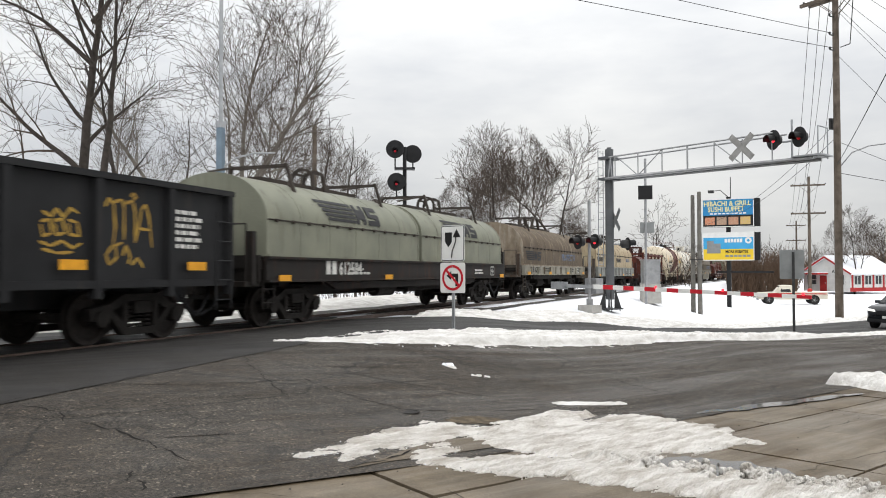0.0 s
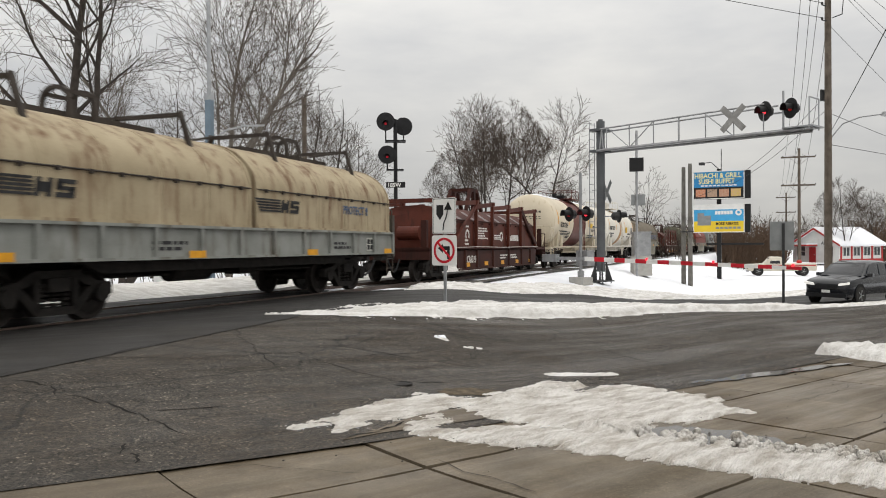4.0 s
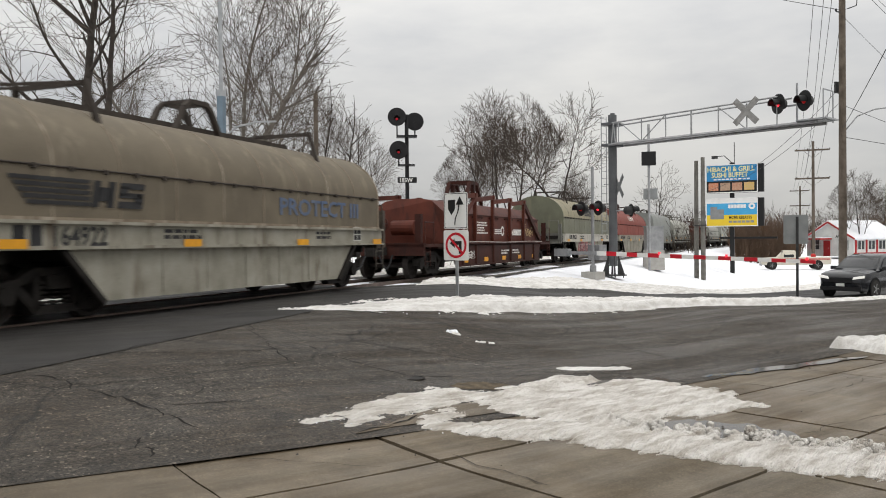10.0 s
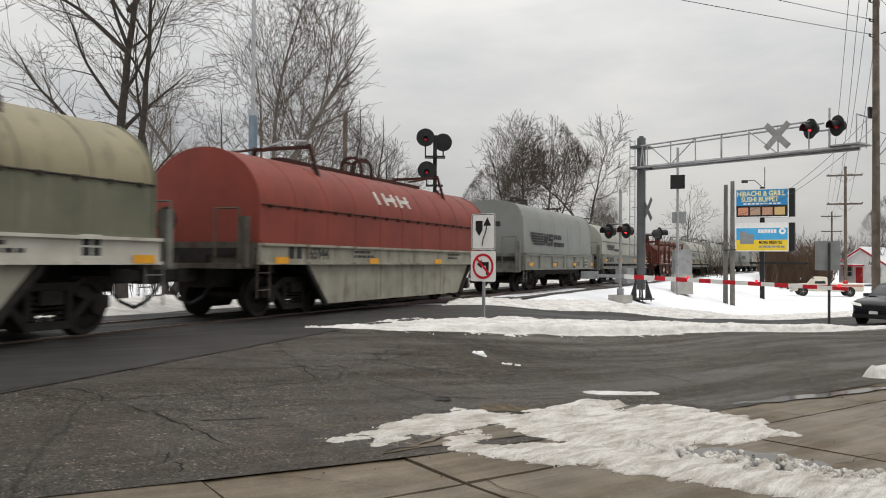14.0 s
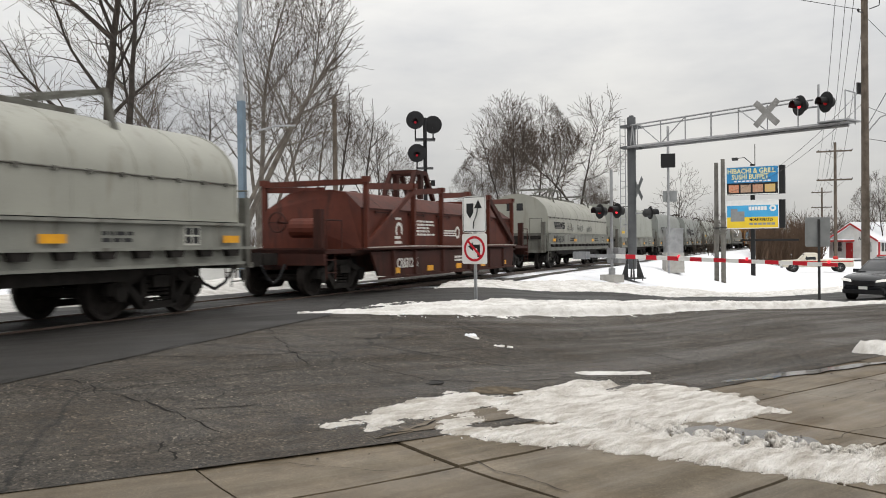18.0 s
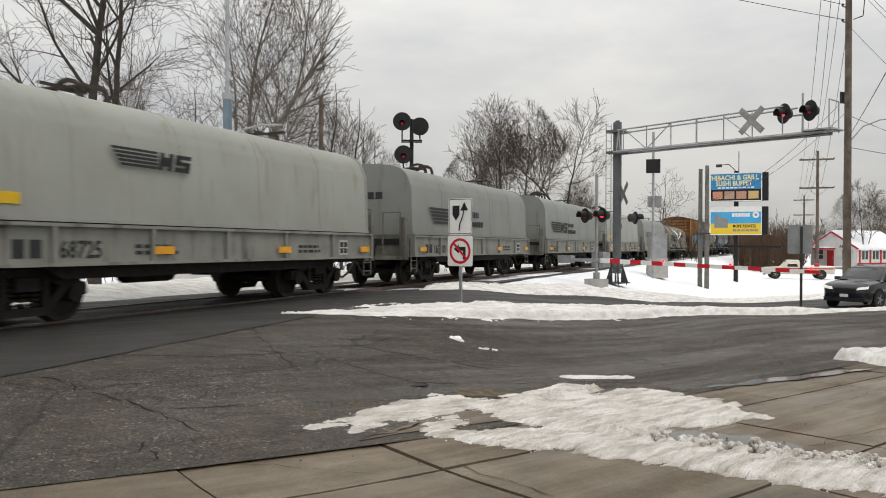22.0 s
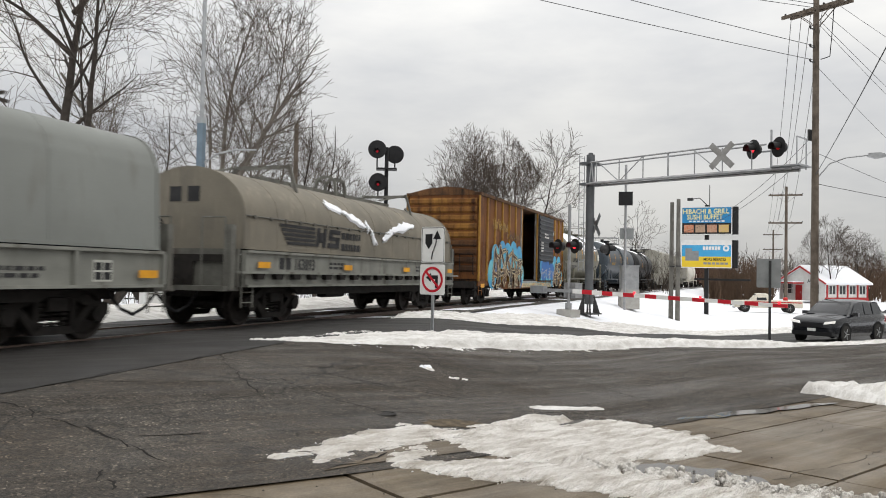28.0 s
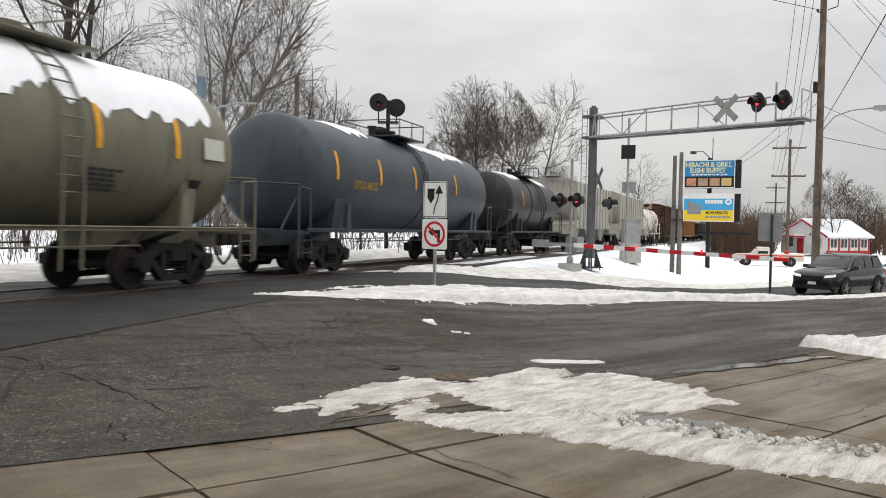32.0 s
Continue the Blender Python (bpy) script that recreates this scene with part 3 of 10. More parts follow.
heap("snow_patch", steps(6.0, 11.2, 0.021), steps(-2.7, 4.1, 0.021), lot_snow_field, M_TRODDEN, None, "trampled melting snow patch with tyre marks on the lot", rough=0.0, grain=9)
pile = ridge_field([(15.6, -2.6, 18, -5.2, 0.9), (16.2, -2.2, 15.6, -1.5, 0.2)], 0.2)
heap("snow_patch", steps(13.0, 20, 0.08), steps(-8, -0.8, 0.08), lambda x, y: pile(x, y) + (0.14 * clods(x * 1.2, y * 1.2) + 0.03 * noise.noise((x * 14, y * 14, 2)) if pile(x, y) > -0.11 else 0), M_SLUSH, None, "heap of ploughed snow at the lot's edge", rough=0.03)
strip = ridge_field([(11.15, 2.45, 11.65, 1.7, 0.13), (12.85, 4.78, 12.75, 4.62, 0.07), (12.4, 4.15, 12.55, 3.95, 0.06)], 0.04)
heap("snow_patch", steps(10.6, 15.6, 0.06), steps(1.0, 5.2, 0.06), lambda x, y: strip(x, y) + (0.03 * clods(x, y) if strip(x, y) > -0.11 else 0), M_SLUSH, None, "thin scraps of old snow on asphalt", rough=0.01)


# ---- standing water, a broken patch and a cover in the street ----
M_PUDDLE = mat("standing_water", (0.07, 0.06, 0.048), (0.05, 0.042, 0.033), 0.1, 0, 2, 20, 0.0, spec=0.5)
M_GRAVEL = mat("brown_gravel", (0.13, 0.10, 0.065), (0.03, 0.024, 0.017), 0.85, 0, 9, 45, 1.0)


def puddle(pts, half, seed, material, label, name="puddle", lift=0.02):
    """A thin irregular sheet along a line."""
    verts, faces = [], []
    k = 26
    for i in range(k + 1):
        u = i / k * (len(pts) - 1)
        j = min(int(u), len(pts) - 2)
        f = u - j
        x, y = pts[j][0] + (pts[j + 1][0] - pts[j][0]) * f, pts[j][1] + (pts[j + 1][1] - pts[j][1]) * f
        dx, dy = pts[j + 1][0] - pts[j][0], pts[j + 1][1] - pts[j][1]
        ln = math.hypot(dx, dy)
        w = half * (math.sin(math.pi * min(1, max(0.02, i / k))) ** 0.5) * (1 + 0.5 * noise.noise((i * 0.35, seed, 0)))
        o = half * 0.6 * noise.noise((i * 0.25, seed, 5))
        for q in (-1, 1):
            px, py = x - dy / ln * (o + q * w), y + dx / ln * (o + q * w)
            verts.append((px, py, ground_z(px, py) + lift))
        if i:
            faces.append((2 * i - 2, 2 * i - 1, 2 * i + 1, 2 * i))
    me = bpy.data.meshes.new(name)
    me.from_pydata(verts, [], faces)
    me.materials.append(material)
    return tagged(new(name, me), label, "puddle" if material is M_PUDDLE else "gravel", "", "structure")


puddle([(11.15, 0.6), (12.54, -0.4), (14.4, -1.75)], 0.13, 3, M_PUDDLE, "shallow strip of meltwater along the lot's edge", lift=0.016)
puddle([(7.9, 0.85), (7.95, 0.3), (7.65, -0.45)], 0.36, 9, M_PUDDLE, "meltwater pooled on a slab beside the snow patch", lift=0.007)
puddle([(8.82, 3.3), (9.15, 2.95), (9.35, 2.6)], 0.22, 21, M_GRAVEL, "broken patch of brown gravel in the asphalt", "gravel_patch", 0.018)
cover = thing("manhole_cover", pose(8.9, 3.8, ground_z(8.9, 3.8) + 0.014), "small dark iron cover sunk in the asphalt", "manhole cover")
bm = bmesh.new()
lathe(bm, [(0, 0.01), (0, 0.1), (0.004, 0.1), (0.004, 0.01)], 22, "z")
part("lid", bm, mat("dark_iron", (0.02, 0.019, 0.018), (0.035, 0.032, 0.03), 0.7, 0.3, 12, 60, 0.4), cover)
bm = bmesh.new()
lathe(bm, [(0, 0.105), (0.008, 0.11), (0.008, 0.135), (0, 0.14)], 22, "z")
part("rim", bm, MATS["dark_iron"], cover)
# ---- the train ----
def travel(t):
    """Metres that the train has gone at t seconds; it gathers speed slowly."""
    return 3.32 + 10.52 * t + 0.0085 * t * t


def wheel_mesh():
    bm = bmesh.new()
    lathe(bm, [(-0.07, 0.10), (-0.07, 0.12), (-0.02, 0.15), (0.0, 0.32), (-0.06, 0.36), (-0.06, 0.425), (0.055, 0.43), (0.06, 0.455), (0.09, 0.455), (0.09, 0.36), (0.04, 0.31), (0.03, 0.14), (0.08, 0.11)], 28)
    return mesh_of("wheel", bm, M_WHEEL, True)


def axle_mesh():
    bm = bmesh.new()
    rod(bm, (0, -1.0, 0), (0, 1.0, 0), 0.085, 10)
    for s in (-1, 1):
        rod(bm, (0, s * 0.96, 0), (0, s * 1.06, 0), 0.13, 10)
    return mesh_of("axle", bm, M_WHEEL, True)


def sideframe_mesh():
    bm = bmesh.new()
    top = [(-1.12, 0.42), (-1.12, 0.60), (-0.72, 0.66), (-0.42, 0.82), (0.42, 0.82), (0.72, 0.66), (1.12, 0.60), (1.12, 0.42), (0.95, 0.38), (0.80, 0.52), (0.52, 0.60), (0.40, 0.70), (-0.40, 0.70), (-0.52, 0.60), (-0.80, 0.52), (-0.95, 0.38)]
    prism(bm, top, -0.09, 0.09, "y")
    prism(bm, [(-0.78, 0.54), (-0.66, 0.58), (-0.30, 0.26), (0.30, 0.26), (0.66, 0.58), (0.78, 0.54), (0.38, 0.14), (-0.38, 0.14)], -0.09, 0.09, "y")
    for s in (-1, 1):
        box(bm, s * 0.36 - 0.05, s * 0.36 + 0.05, -0.09, 0.09, 0.2, 0.74)
        rod(bm, (s * 0.89, -0.13, 0.44), (s * 0.89, 0.05, 0.44), 0.14, 12)
    return mesh_of("sideframe", bm, M_STEEL, False)


def spring_mesh():
    bm = bmesh.new()
    for x in (-0.2, 0.0, 0.2):
        for k in range(5):
            lathe(bm, [(0.27 + k * 0.075, 0.05), (0.285 + k * 0.075, 0.075), (0.31 + k * 0.075, 0.075), (0.325 + k * 0.075, 0.05)], 10, "z", (x, 0, 0))
    return mesh_of("spring", bm, M_STEEL, True)


def bolster_mesh():
    bm = bmesh.new()
    prism(bm, [(-1.15, 0.5), (-1.15, 0.7), (-0.4, 0.86), (0.4, 0.86), (1.15, 0.7), (1.15, 0.5), (0.4, 0.42), (-0.4, 0.42)], -0.2, 0.2, "x")
    for s in (-1, 1):
        box(bm, s * 0.42 - 0.05, s * 0.42 + 0.05, -0.9, 0.9, 0.32, 0.46)
    return mesh_of("bolster", bm, M_STEEL)


WHEEL, AXLE, SIDEFRAME, SPRING, BOLSTER = wheel_mesh(), axle_mesh(), sideframe_mesh(), spring_mesh(), bolster_mesh()


def truck(car, x):
    t = share("truck", BOLSTER, car, pose(x, 0, 0))
    for s in (-1, 1):
        share("sideframe", SIDEFRAME, t, pose(0, s * 1.0, 0, 0, 0, 0 if s < 0 else 180))
        share("spring", SPRING, t, pose(0, s * 1.0, 0))
        a = share("axle", AXLE, t, pose(s * 0.89, 0, 0.43))
        for q in (-1, 1):
            share("wheel", WHEEL, t, pose(s * 0.89, q * 0.76, 0.43, 0, 0, 180 if q > 0 else 0))


def coupler(car, x, out):
    """Draft gear from the end at x, reaching the middle of the gap."""
    bm = bmesh.new()
    s = 1 if out > 0 else -1
    box(bm, min(x, x + out * 0.6), max(x, x + out * 0.6), -0.16, 0.16, 0.74, 1.0)
    box(bm, min(x + out * 0.6, x + out), max(x + out * 0.6, x + out), -0.11, 0.11, 0.78, 0.96)
    prism(bm, [(x + out - s * 0.25, -0.2), (x + out + s * 0.05, -0.16), (x + out + s * 0.05, 0.1), (x + out - s * 0.1, 0.2), (x + out - s * 0.25, 0.16)], 0.72, 1.02, "z")
    part("coupler", bm, M_STEEL, car)
    bm = bmesh.new()
    pts = [(x + out * k, -0.35, 0.74 - 0.42 * math.sin(math.pi * k)) for k in (0, 0.25, 0.5, 0.75, 1.0)]
    chain(bm, pts, 0.03, 6)
    part("brake_hose", bm, M_BLACK, car)


def ladder(car, x, y, z0, z1, material, w=0.4, rungs=4, along=True, name="ladder"):
    bm = bmesh.new()
    for k in range(rungs):
        z = z0 + (z1 - z0) * (k + 0.5) / rungs
        a, b = ((x, y, z), (x + w, y, z)) if along else ((x, y, z), (x, y + w, z))
        rod(bm, a, b, 0.014, 6)
    for q in (0, w):
        p = (x + q, y) if along else (x, y + q)
        rod(bm, (*p, z0), (*p, z1), 0.016, 6)
    return part(name, bm, material, car)


def grab(car, pts, material, r=0.018, name="handrail"):
    bm = bmesh.new()
    chain(bm, pts, r, 6)
    return part(name, bm, material, car)


def reflector(car, x, y, z, w=0.45, h=0.16, material=None, name="reflector"):
    bm = bmesh.new()
    box(bm, x, x + w, y - 0.006, y, z, z + h)
    return part(name, bm, material or M_YELLOW, car)


def text_bars(car, x, y, z, w, rows, h, material, name="lettering"):
    """Small unreadable writing as rows of short bars on the near side."""
    bm = bmesh.new()
    r = random.Random(round(x * 100 + z * 10))
    for k in range(rows):
        u, end = x, x + w * r.uniform(0.65, 1.0)
        while u < end:
            q = r.uniform(0.08, 0.24)
            box(bm, u, min(u + q, end), y - 0.005, y, z - k * h * 1.7, z - k * h * 1.7 + h)
            u += q + 0.05
    return part(name, bm, material, car)


def emblem(car, x, y, z, w, material, lean=None, name="emblem"):
    """The road's mark as plain shapes: five tapering stripes and three leaning blocks."""
    bm = bmesh.new()
    h = w * 0.165
    ys = lean or (lambda zz: y)

    def quad(p, rows=1):
        (x0, z0), (x1, _), (x2, z1), (x3, _) = p
        prev = None
        for i in range(rows + 1):
            f = i / rows
            zz = z0 + (z1 - z0) * f
            cur = [bm.verts.new((x0 + (x3 - x0) * f, ys(zz) - 0.008, zz)), bm.verts.new((x1 + (x2 - x1) * f, ys(zz) - 0.008, zz))]
            if prev:
                bm.faces.new((prev[0], prev[1], cur[1], cur[0]))
            prev = cur
    for k in range(5):
        zz = z + h * (0.02 + k * 0.22)
        out = w * (0.05 - 0.03 * k)
        quad([(x + out, zz), (x + w * 0.53, zz), (x + w * (0.53 + 0.01), zz + h * 0.15), (x + out - 0.02, zz + h * 0.15)], 2)
    for a, b, lo, hi in ((0.54, 0.60, 0, 1.05), (0.58, 0.70, 0.25, 0.8), (0.67, 0.73, 0, 1.05), (0.77, 1.0, 0, 0.28), (0.92, 1.0, 0.2, 0.62), (0.77, 1.0, 0.42, 0.64), (0.77, 0.85, 0.5, 0.9), (0.77, 1.0, 0.8, 1.05)):
        k0, k1 = 0.03 * lo, 0.03 * hi
        quad([(x + w * (a + k0), z + h * lo), (x + w * (b + k0), z + h * lo), (x + w * (b + k1), z + h * hi), (x + w * (a + k1), z + h * hi)], 4)
    return part(name, bm, material, car)


def side_text(car, body, size, x, z, material, y=-1.5, name="number", label="", squeeze=0.9):
    return lettering(body, size, material, car, pose(x, y - 0.004, z, 90, 0, 0), name, label, squeeze)


def hood_profile(kind, w, z0, z1, z2, n=12):
    if kind == "round":
        arc = [(-w * math.cos(math.pi * i / (2 * n)), z1 + (z2 - z1) * math.sin(math.pi * i / (2 * n))) for i in range(n + 1)]
    else:
        r = 0.62
        arc = [(-w + 0.06, z2 - r)] + [(-w + 0.1 + r - r * math.cos(math.pi * i / 16), z2 - r - 0.02 + r * math.sin(math.pi * i / 16)) for i in range(1, 8)] + [(-w + 0.1 + r, z2)]
        arc.append((0, z2 + 0.05))
    left = [(-w, z0)] + arc
    return left + [(-y, z) for y, z in left[-2::-1]]


def lift_frame(hood, x, z, material, big=True, wide=False):
    """The horseshoe lifting frame on the ridge of a hood, or the guide brackets beside it."""
    bm = bmesh.new()
    if wide:
        for y in (-0.32, 0.32):
            pts = [(x - 0.72, y, z - 0.1), (x - 0.42, y, z + 0.42), (x - 0.25, y, z + 0.56), (x + 0.25, y, z + 0.56), (x + 0.42, y, z + 0.42), (x + 0.72, y, z - 0.1)]
            for a, b in zip(pts, pts[1:]):
                bar(bm, a, b, 0.12, 0.09)
        for q in (-0.25, 0.25):
            bar(bm, (x + q, -0.32, z + 0.56), (x + q, 0.32, z + 0.56), 0.09, 0.07)
    elif big:
        for q in (-0.28, 0.28):
            pts = [(x + q, -0.34, z - 0.12), (x + q, -0.30, z + 0.30)] + [(x + q, -0.30 * math.cos(math.pi * i / 6), z + 0.30 + 0.22 * math.sin(math.pi * i / 6)) for i in range(1, 6)] + [(x + q, 0.30, z + 0.30), (x + q, 0.34, z - 0.12)]
            for a, b in zip(pts, pts[1:]):
                bar(bm, a, b, 0.09, 0.07)
        for y in (-0.28, 0.28):
            bar(bm, (x - 0.28, y, z + 0.42), (x + 0.28, y, z + 0.42), 0.06, 0.06)
    else:
        bar(bm, (x, -0.75, z + 0.34), (x, 0.75, z + 0.34), 0.07, 0.08)
        for s in (-1, 1):
            bar(bm, (x, s * 0.75, z + 0.4), (x + 0.05, s * 1.02, z - 0.52), 0.11, 0.07)
            bar(bm, (x + 0.34, s * 0.6, z - 0.02), (x + 0.05, s * 1.02, z - 0.5), 0.07, 0.05)
            bar(bm, (x - 1.3, s * 0.4, z + 0.1), (x, s * 0.72, z + 0.36), 0.05, 0.05)
    return part("lifting_frame" if big else "guide_bracket", bm, material, hood)


def end_mark(car, x, z, w, material):
    """The road's mark on a hood's end: stripes and two blocks as plain shapes."""
    bm = bmesh.new()
    h = w * 0.17
    for k in range(5):
        box(bm, x - 0.006, x, w * (0.52 - 0.03 * k) - w * 0.02, w * 0.02, z + h * 0.22 * k, z + h * (0.22 * k + 0.14))
    for a, b in ((-0.02, -0.2), (-0.25, -0.45)):
        box(bm, x - 0.006, x, w * b, w * a, z, z + h * 1.05)
    part("emblem", bm, material, car)


def coil_car(t0, L, R, p):
    """A coil car: deck on two trucks, side sills, and one or two hoods. p: kind, paints, number and marks."""
    half = (R - L) / 2
    car = thing(p.get("name", "coil_car"), pose(0, 0, 0), p["label"], "coil car", "cars of the freight train")
    sill, hood_m = p["sill"], p["hood"]
    zs0, zs1, w = p.get("sill_z", (1.08, 1.5, 1.5))
    dark = p.get("under", M_STEEL)
    # deck and sills
    bm = bmesh.new()
    box(bm, -half - 0.2, half + 0.2, -1.3, 1.3, zs1 - 0.25, zs1 - 0.1)
    box(bm, -half - 0.2, half + 0.2, -0.35, 0.35, 0.62, zs1 - 0.25)
    for k in range(9):
        x = -half + (k + 0.5) * 2 * half / 9
        box(bm, x - 0.06, x + 0.06, -1.25, 1.25, 0.9, zs1 - 0.25)
    part("deck", bm, dark, car)
    for s in (-1, 1):
        bm = bmesh.new()
        y0, y1 = (-w, -w + 0.1) if s < 0 else (w - 0.1, w)
        box(bm, -half, half, y0, y1, zs0, zs1)
        out = -0.07 if s < 0 else 0.07
        for z in (zs0, zs1 - 0.05):
            box(bm, -half, half, min(y0, y0 + out) if s < 0 else y1, y0 if s < 0 else y1 + out, z, z + 0.05)
        if p.get("posts", True):
            for k in range(p.get("nposts", 11) + 1):
                x = -half + k * 2 * half / p.get("nposts", 11)
                box(bm, x - 0.035, x + 0.035, min(y0, y0 + out) if s < 0 else y1, y0 if s < 0 else y1 + out, zs0 + 0.05, zs1 - 0.05)
        part("side_sill", bm, sill, car)
        if p.get("ledge"):
            bm = bmesh.new()
            box(bm, -half - 0.3, half + 0.3, min(s * w, s * (w + 0.14)), max(s * w, s * (w + 0.14)), 1.12, 1.17)
            part("ledge", bm, sill, car)
            for k in range(17):
                bm = bmesh.new()
                x = -half + 0.4 + k * (2 * half - 0.8) / 16
                prism(bm, [(x - 0.17, 1.12), (x - 0.13, 1.0), (x + 0.13, 1.0), (x + 0.17, 1.12)], s * w, s * (w + 0.12), "y")
                part("ledge_rib", bm, M_STEEL, car)
        if p.get("belly"):
            bm = bmesh.new()
            a, z = half * p.get("belly_long", 0.74), p["belly"]
            prism(bm, [(-a, zs0), (-a + 0.9 * (zs0 - z), z + 0.02), (-a + 0.9 * (zs0 - z) + 0.05, z), (a - 0.9 * (zs0 - z) - 0.05, z), (a - 0.9 * (zs0 - z), z + 0.02), (a, zs0)], s * (w - 0.07), s * (w - 0.13), "y")
            plate_ = part("belly_plate", bm, p.get("belly_m", sill), car)
            for k in range(1, 6):
                bm = bmesh.new()
                x = -a * 0.8 + k * a * 1.6 / 6
                box(bm, x - 0.012, x + 0.012, s * (w - 0.05) if s < 0 else w - 0.08, s * (w - 0.08) if s < 0 else w - 0.05, z + 0.05, zs0)
                part("stiffener", bm, p.get("belly_m", sill), plate_)
            for q in (-1, 1):
                bm = bmesh.new()
                bar(bm, (q * (a + 0.06), s * (w - 0.04), zs0), (q * (a - 0.9 * (zs0 - z)), s * (w - 0.04), z - 0.02), 0.1, 0.09)
                part("belly_flange", bm, M_STEEL, plate_)
        else:
            bm = bmesh.new()
            prism(bm, [(-half * 0.66, zs0 - 0.02), (-half * 0.6, zs0 - 0.2), (half * 0.6, zs0 - 0.2), (half * 0.66, zs0 - 0.02)], s * (w - 0.2), s * (w - 0.3), "y")
            part("side_beam", bm, dark, car)
    # underframe tackle
    bm = bmesh.new()
    rod(bm, (-1.8, -0.75, 0.72), (-0.7, -0.75, 0.72), 0.2, 14)
    box(bm, 0.2, 0.75, -0.95, -0.55, 0.6, 0.95)
    rod(bm, (-half * 0.5, -0.8, 0.66), (half * 0.5, -0.8, 0.66), 0.025, 6)
    part("brake_gear", bm, M_STEEL, car)
    # ends
    for q in (-1, 1):
        bm = bmesh.new()
        x = q * half
        box(bm, min(x, x + q * 0.55), max(x, x + q * 0.55), -1.35, 1.35, zs0 - 0.08, zs0 + 0.02)
        box(bm, x + q * 0.1 - 0.05, x + q * 0.1 + 0.05, -1.4, 1.4, zs0, zs1 + 0.02)
        for s in (-1, 1):
            box(bm, x + q * 0.32 - 0.07, x + q * 0.32 + 0.07, s * 1.33 - 0.09, s * 1.33 + 0.09, zs0 - 0.05, zs1 + 0.5)
        part("end_platform", bm, p.get("end", P_GRIME), car)
        for s in (-1, 1):
            ladder(car, x + q * 0.1 - (0.4 if q > 0 else 0), s * (w - 0.02), 0.42, zs0, p.get("end", P_GRIME), 0.4, 2, True, "step")
            grab(car, [(x + q * 0.45, s * 1.3, zs0), (x + q * 0.45, s * 1.3, zs1 + 0.65), (x + q * 0.45, s * 0.75, zs1 + 0.65), (x + q * 0.45, s * 0.75, zs0)], p.get("rail", P_GRIME))
        coupler(car, x, q * p.get("gap", 1.3))
        truck(car, q * (half - p.get("truck_in", 1.75)))
    bm = bmesh.new()
    cy, cz, rr = 0.55, zs1 + 0.45, 0.25
    ring = [(-half - 0.34, cy + rr * math.cos(a), cz + rr * math.sin(a)) for a in [2 * math.pi * i / 14 for i in range(15)]]
    chain(bm, ring, 0.02, 6)
    for i in (0, 3, 6, 9, 12):
        rod(bm, (-half - 0.32, cy, cz), ring[i], 0.014, 5)
    rod(bm, (-half - 0.34, cy, cz), (-half - 0.05, cy, cz), 0.03, 6)
    part("brake_wheel", bm, dark, car)
    # hoods
    z0, z1, z2, hw = p.get("hood_z", (1.5, 2.3, 3.42, 1.42))
    spans = p.get("spans", [(-half + 0.06, half - 0.06)])
    for a, b in spans:
        bm = bmesh.new()
        prof = hood_profile(p["shape"], hw, z0, z1, z2)
        prism(bm, prof, a, b)
        hood = part("hood", bm, hood_m, car, p.get("hood_label", ""), True)
        # faces above the hinge line, except the ends, take the second paint
        if p.get("hood_top"):
            hood.data.materials.append(p["hood_top"])
            for f in hood.data.polygons:
                if f.center.z > z1 and abs(f.normal.x) < 0.5:
                    f.material_index = 1
        bm = bmesh.new()
        for x in (a, b):
            rim = [(y * 1.012, z0 + (z - z0) * 1.008) for y, z in prof]
            prism(bm, rim, x - 0.035, x + 0.035)
        kk = max(4, round((b - a) / 1.3))
        if p["shape"] == "round":
            for k in range(1, kk):
                x = a + (b - a) * k / kk
                prism(bm, [(y * 1.004, z0 + (z - z0) * 1.003) for y, z in prof], x - 0.015, x + 0.015)
        else:
            for k in range(1, 5):
                x = a + (b - a) * k / 5
                prism(bm, [(y * 1.003, z0 + (z - z0) * 1.002) for y, z in prof], x - 0.01, x + 0.01)
        box(bm, a, b, -hw - 0.05, hw + 0.05, z0, z0 + 0.05)
        part("hood_rim", bm, p.get("rim", hood_m), hood)
        if p["shape"] == "round":
            for s in (-1, 1):
                bm = bmesh.new()
                rod(bm, (a, s * (hw + 0.02), z1), (b, s * (hw + 0.02), z1), 0.016, 6)
                for k in range(kk * 2):
                    x = a + (b - a) * (k + 0.5) / (kk * 2)
                    box(bm, x - 0.04, x + 0.04, s * hw - 0.045, s * hw + 0.045, z1 - 0.05, z1 + 0.02)
                part("hinge_rod", bm, p.get("trim", hood_m), hood)
            bm = bmesh.new()
            box(bm, a + 0.2 * (b - a), b - 0.2 * (b - a), -0.16, 0.16, z2 - 0.03, z2 + 0.1)
            part("ridge_beam", bm, p.get("trim", hood_m), hood)
        tr = p.get("trim", hood_m)
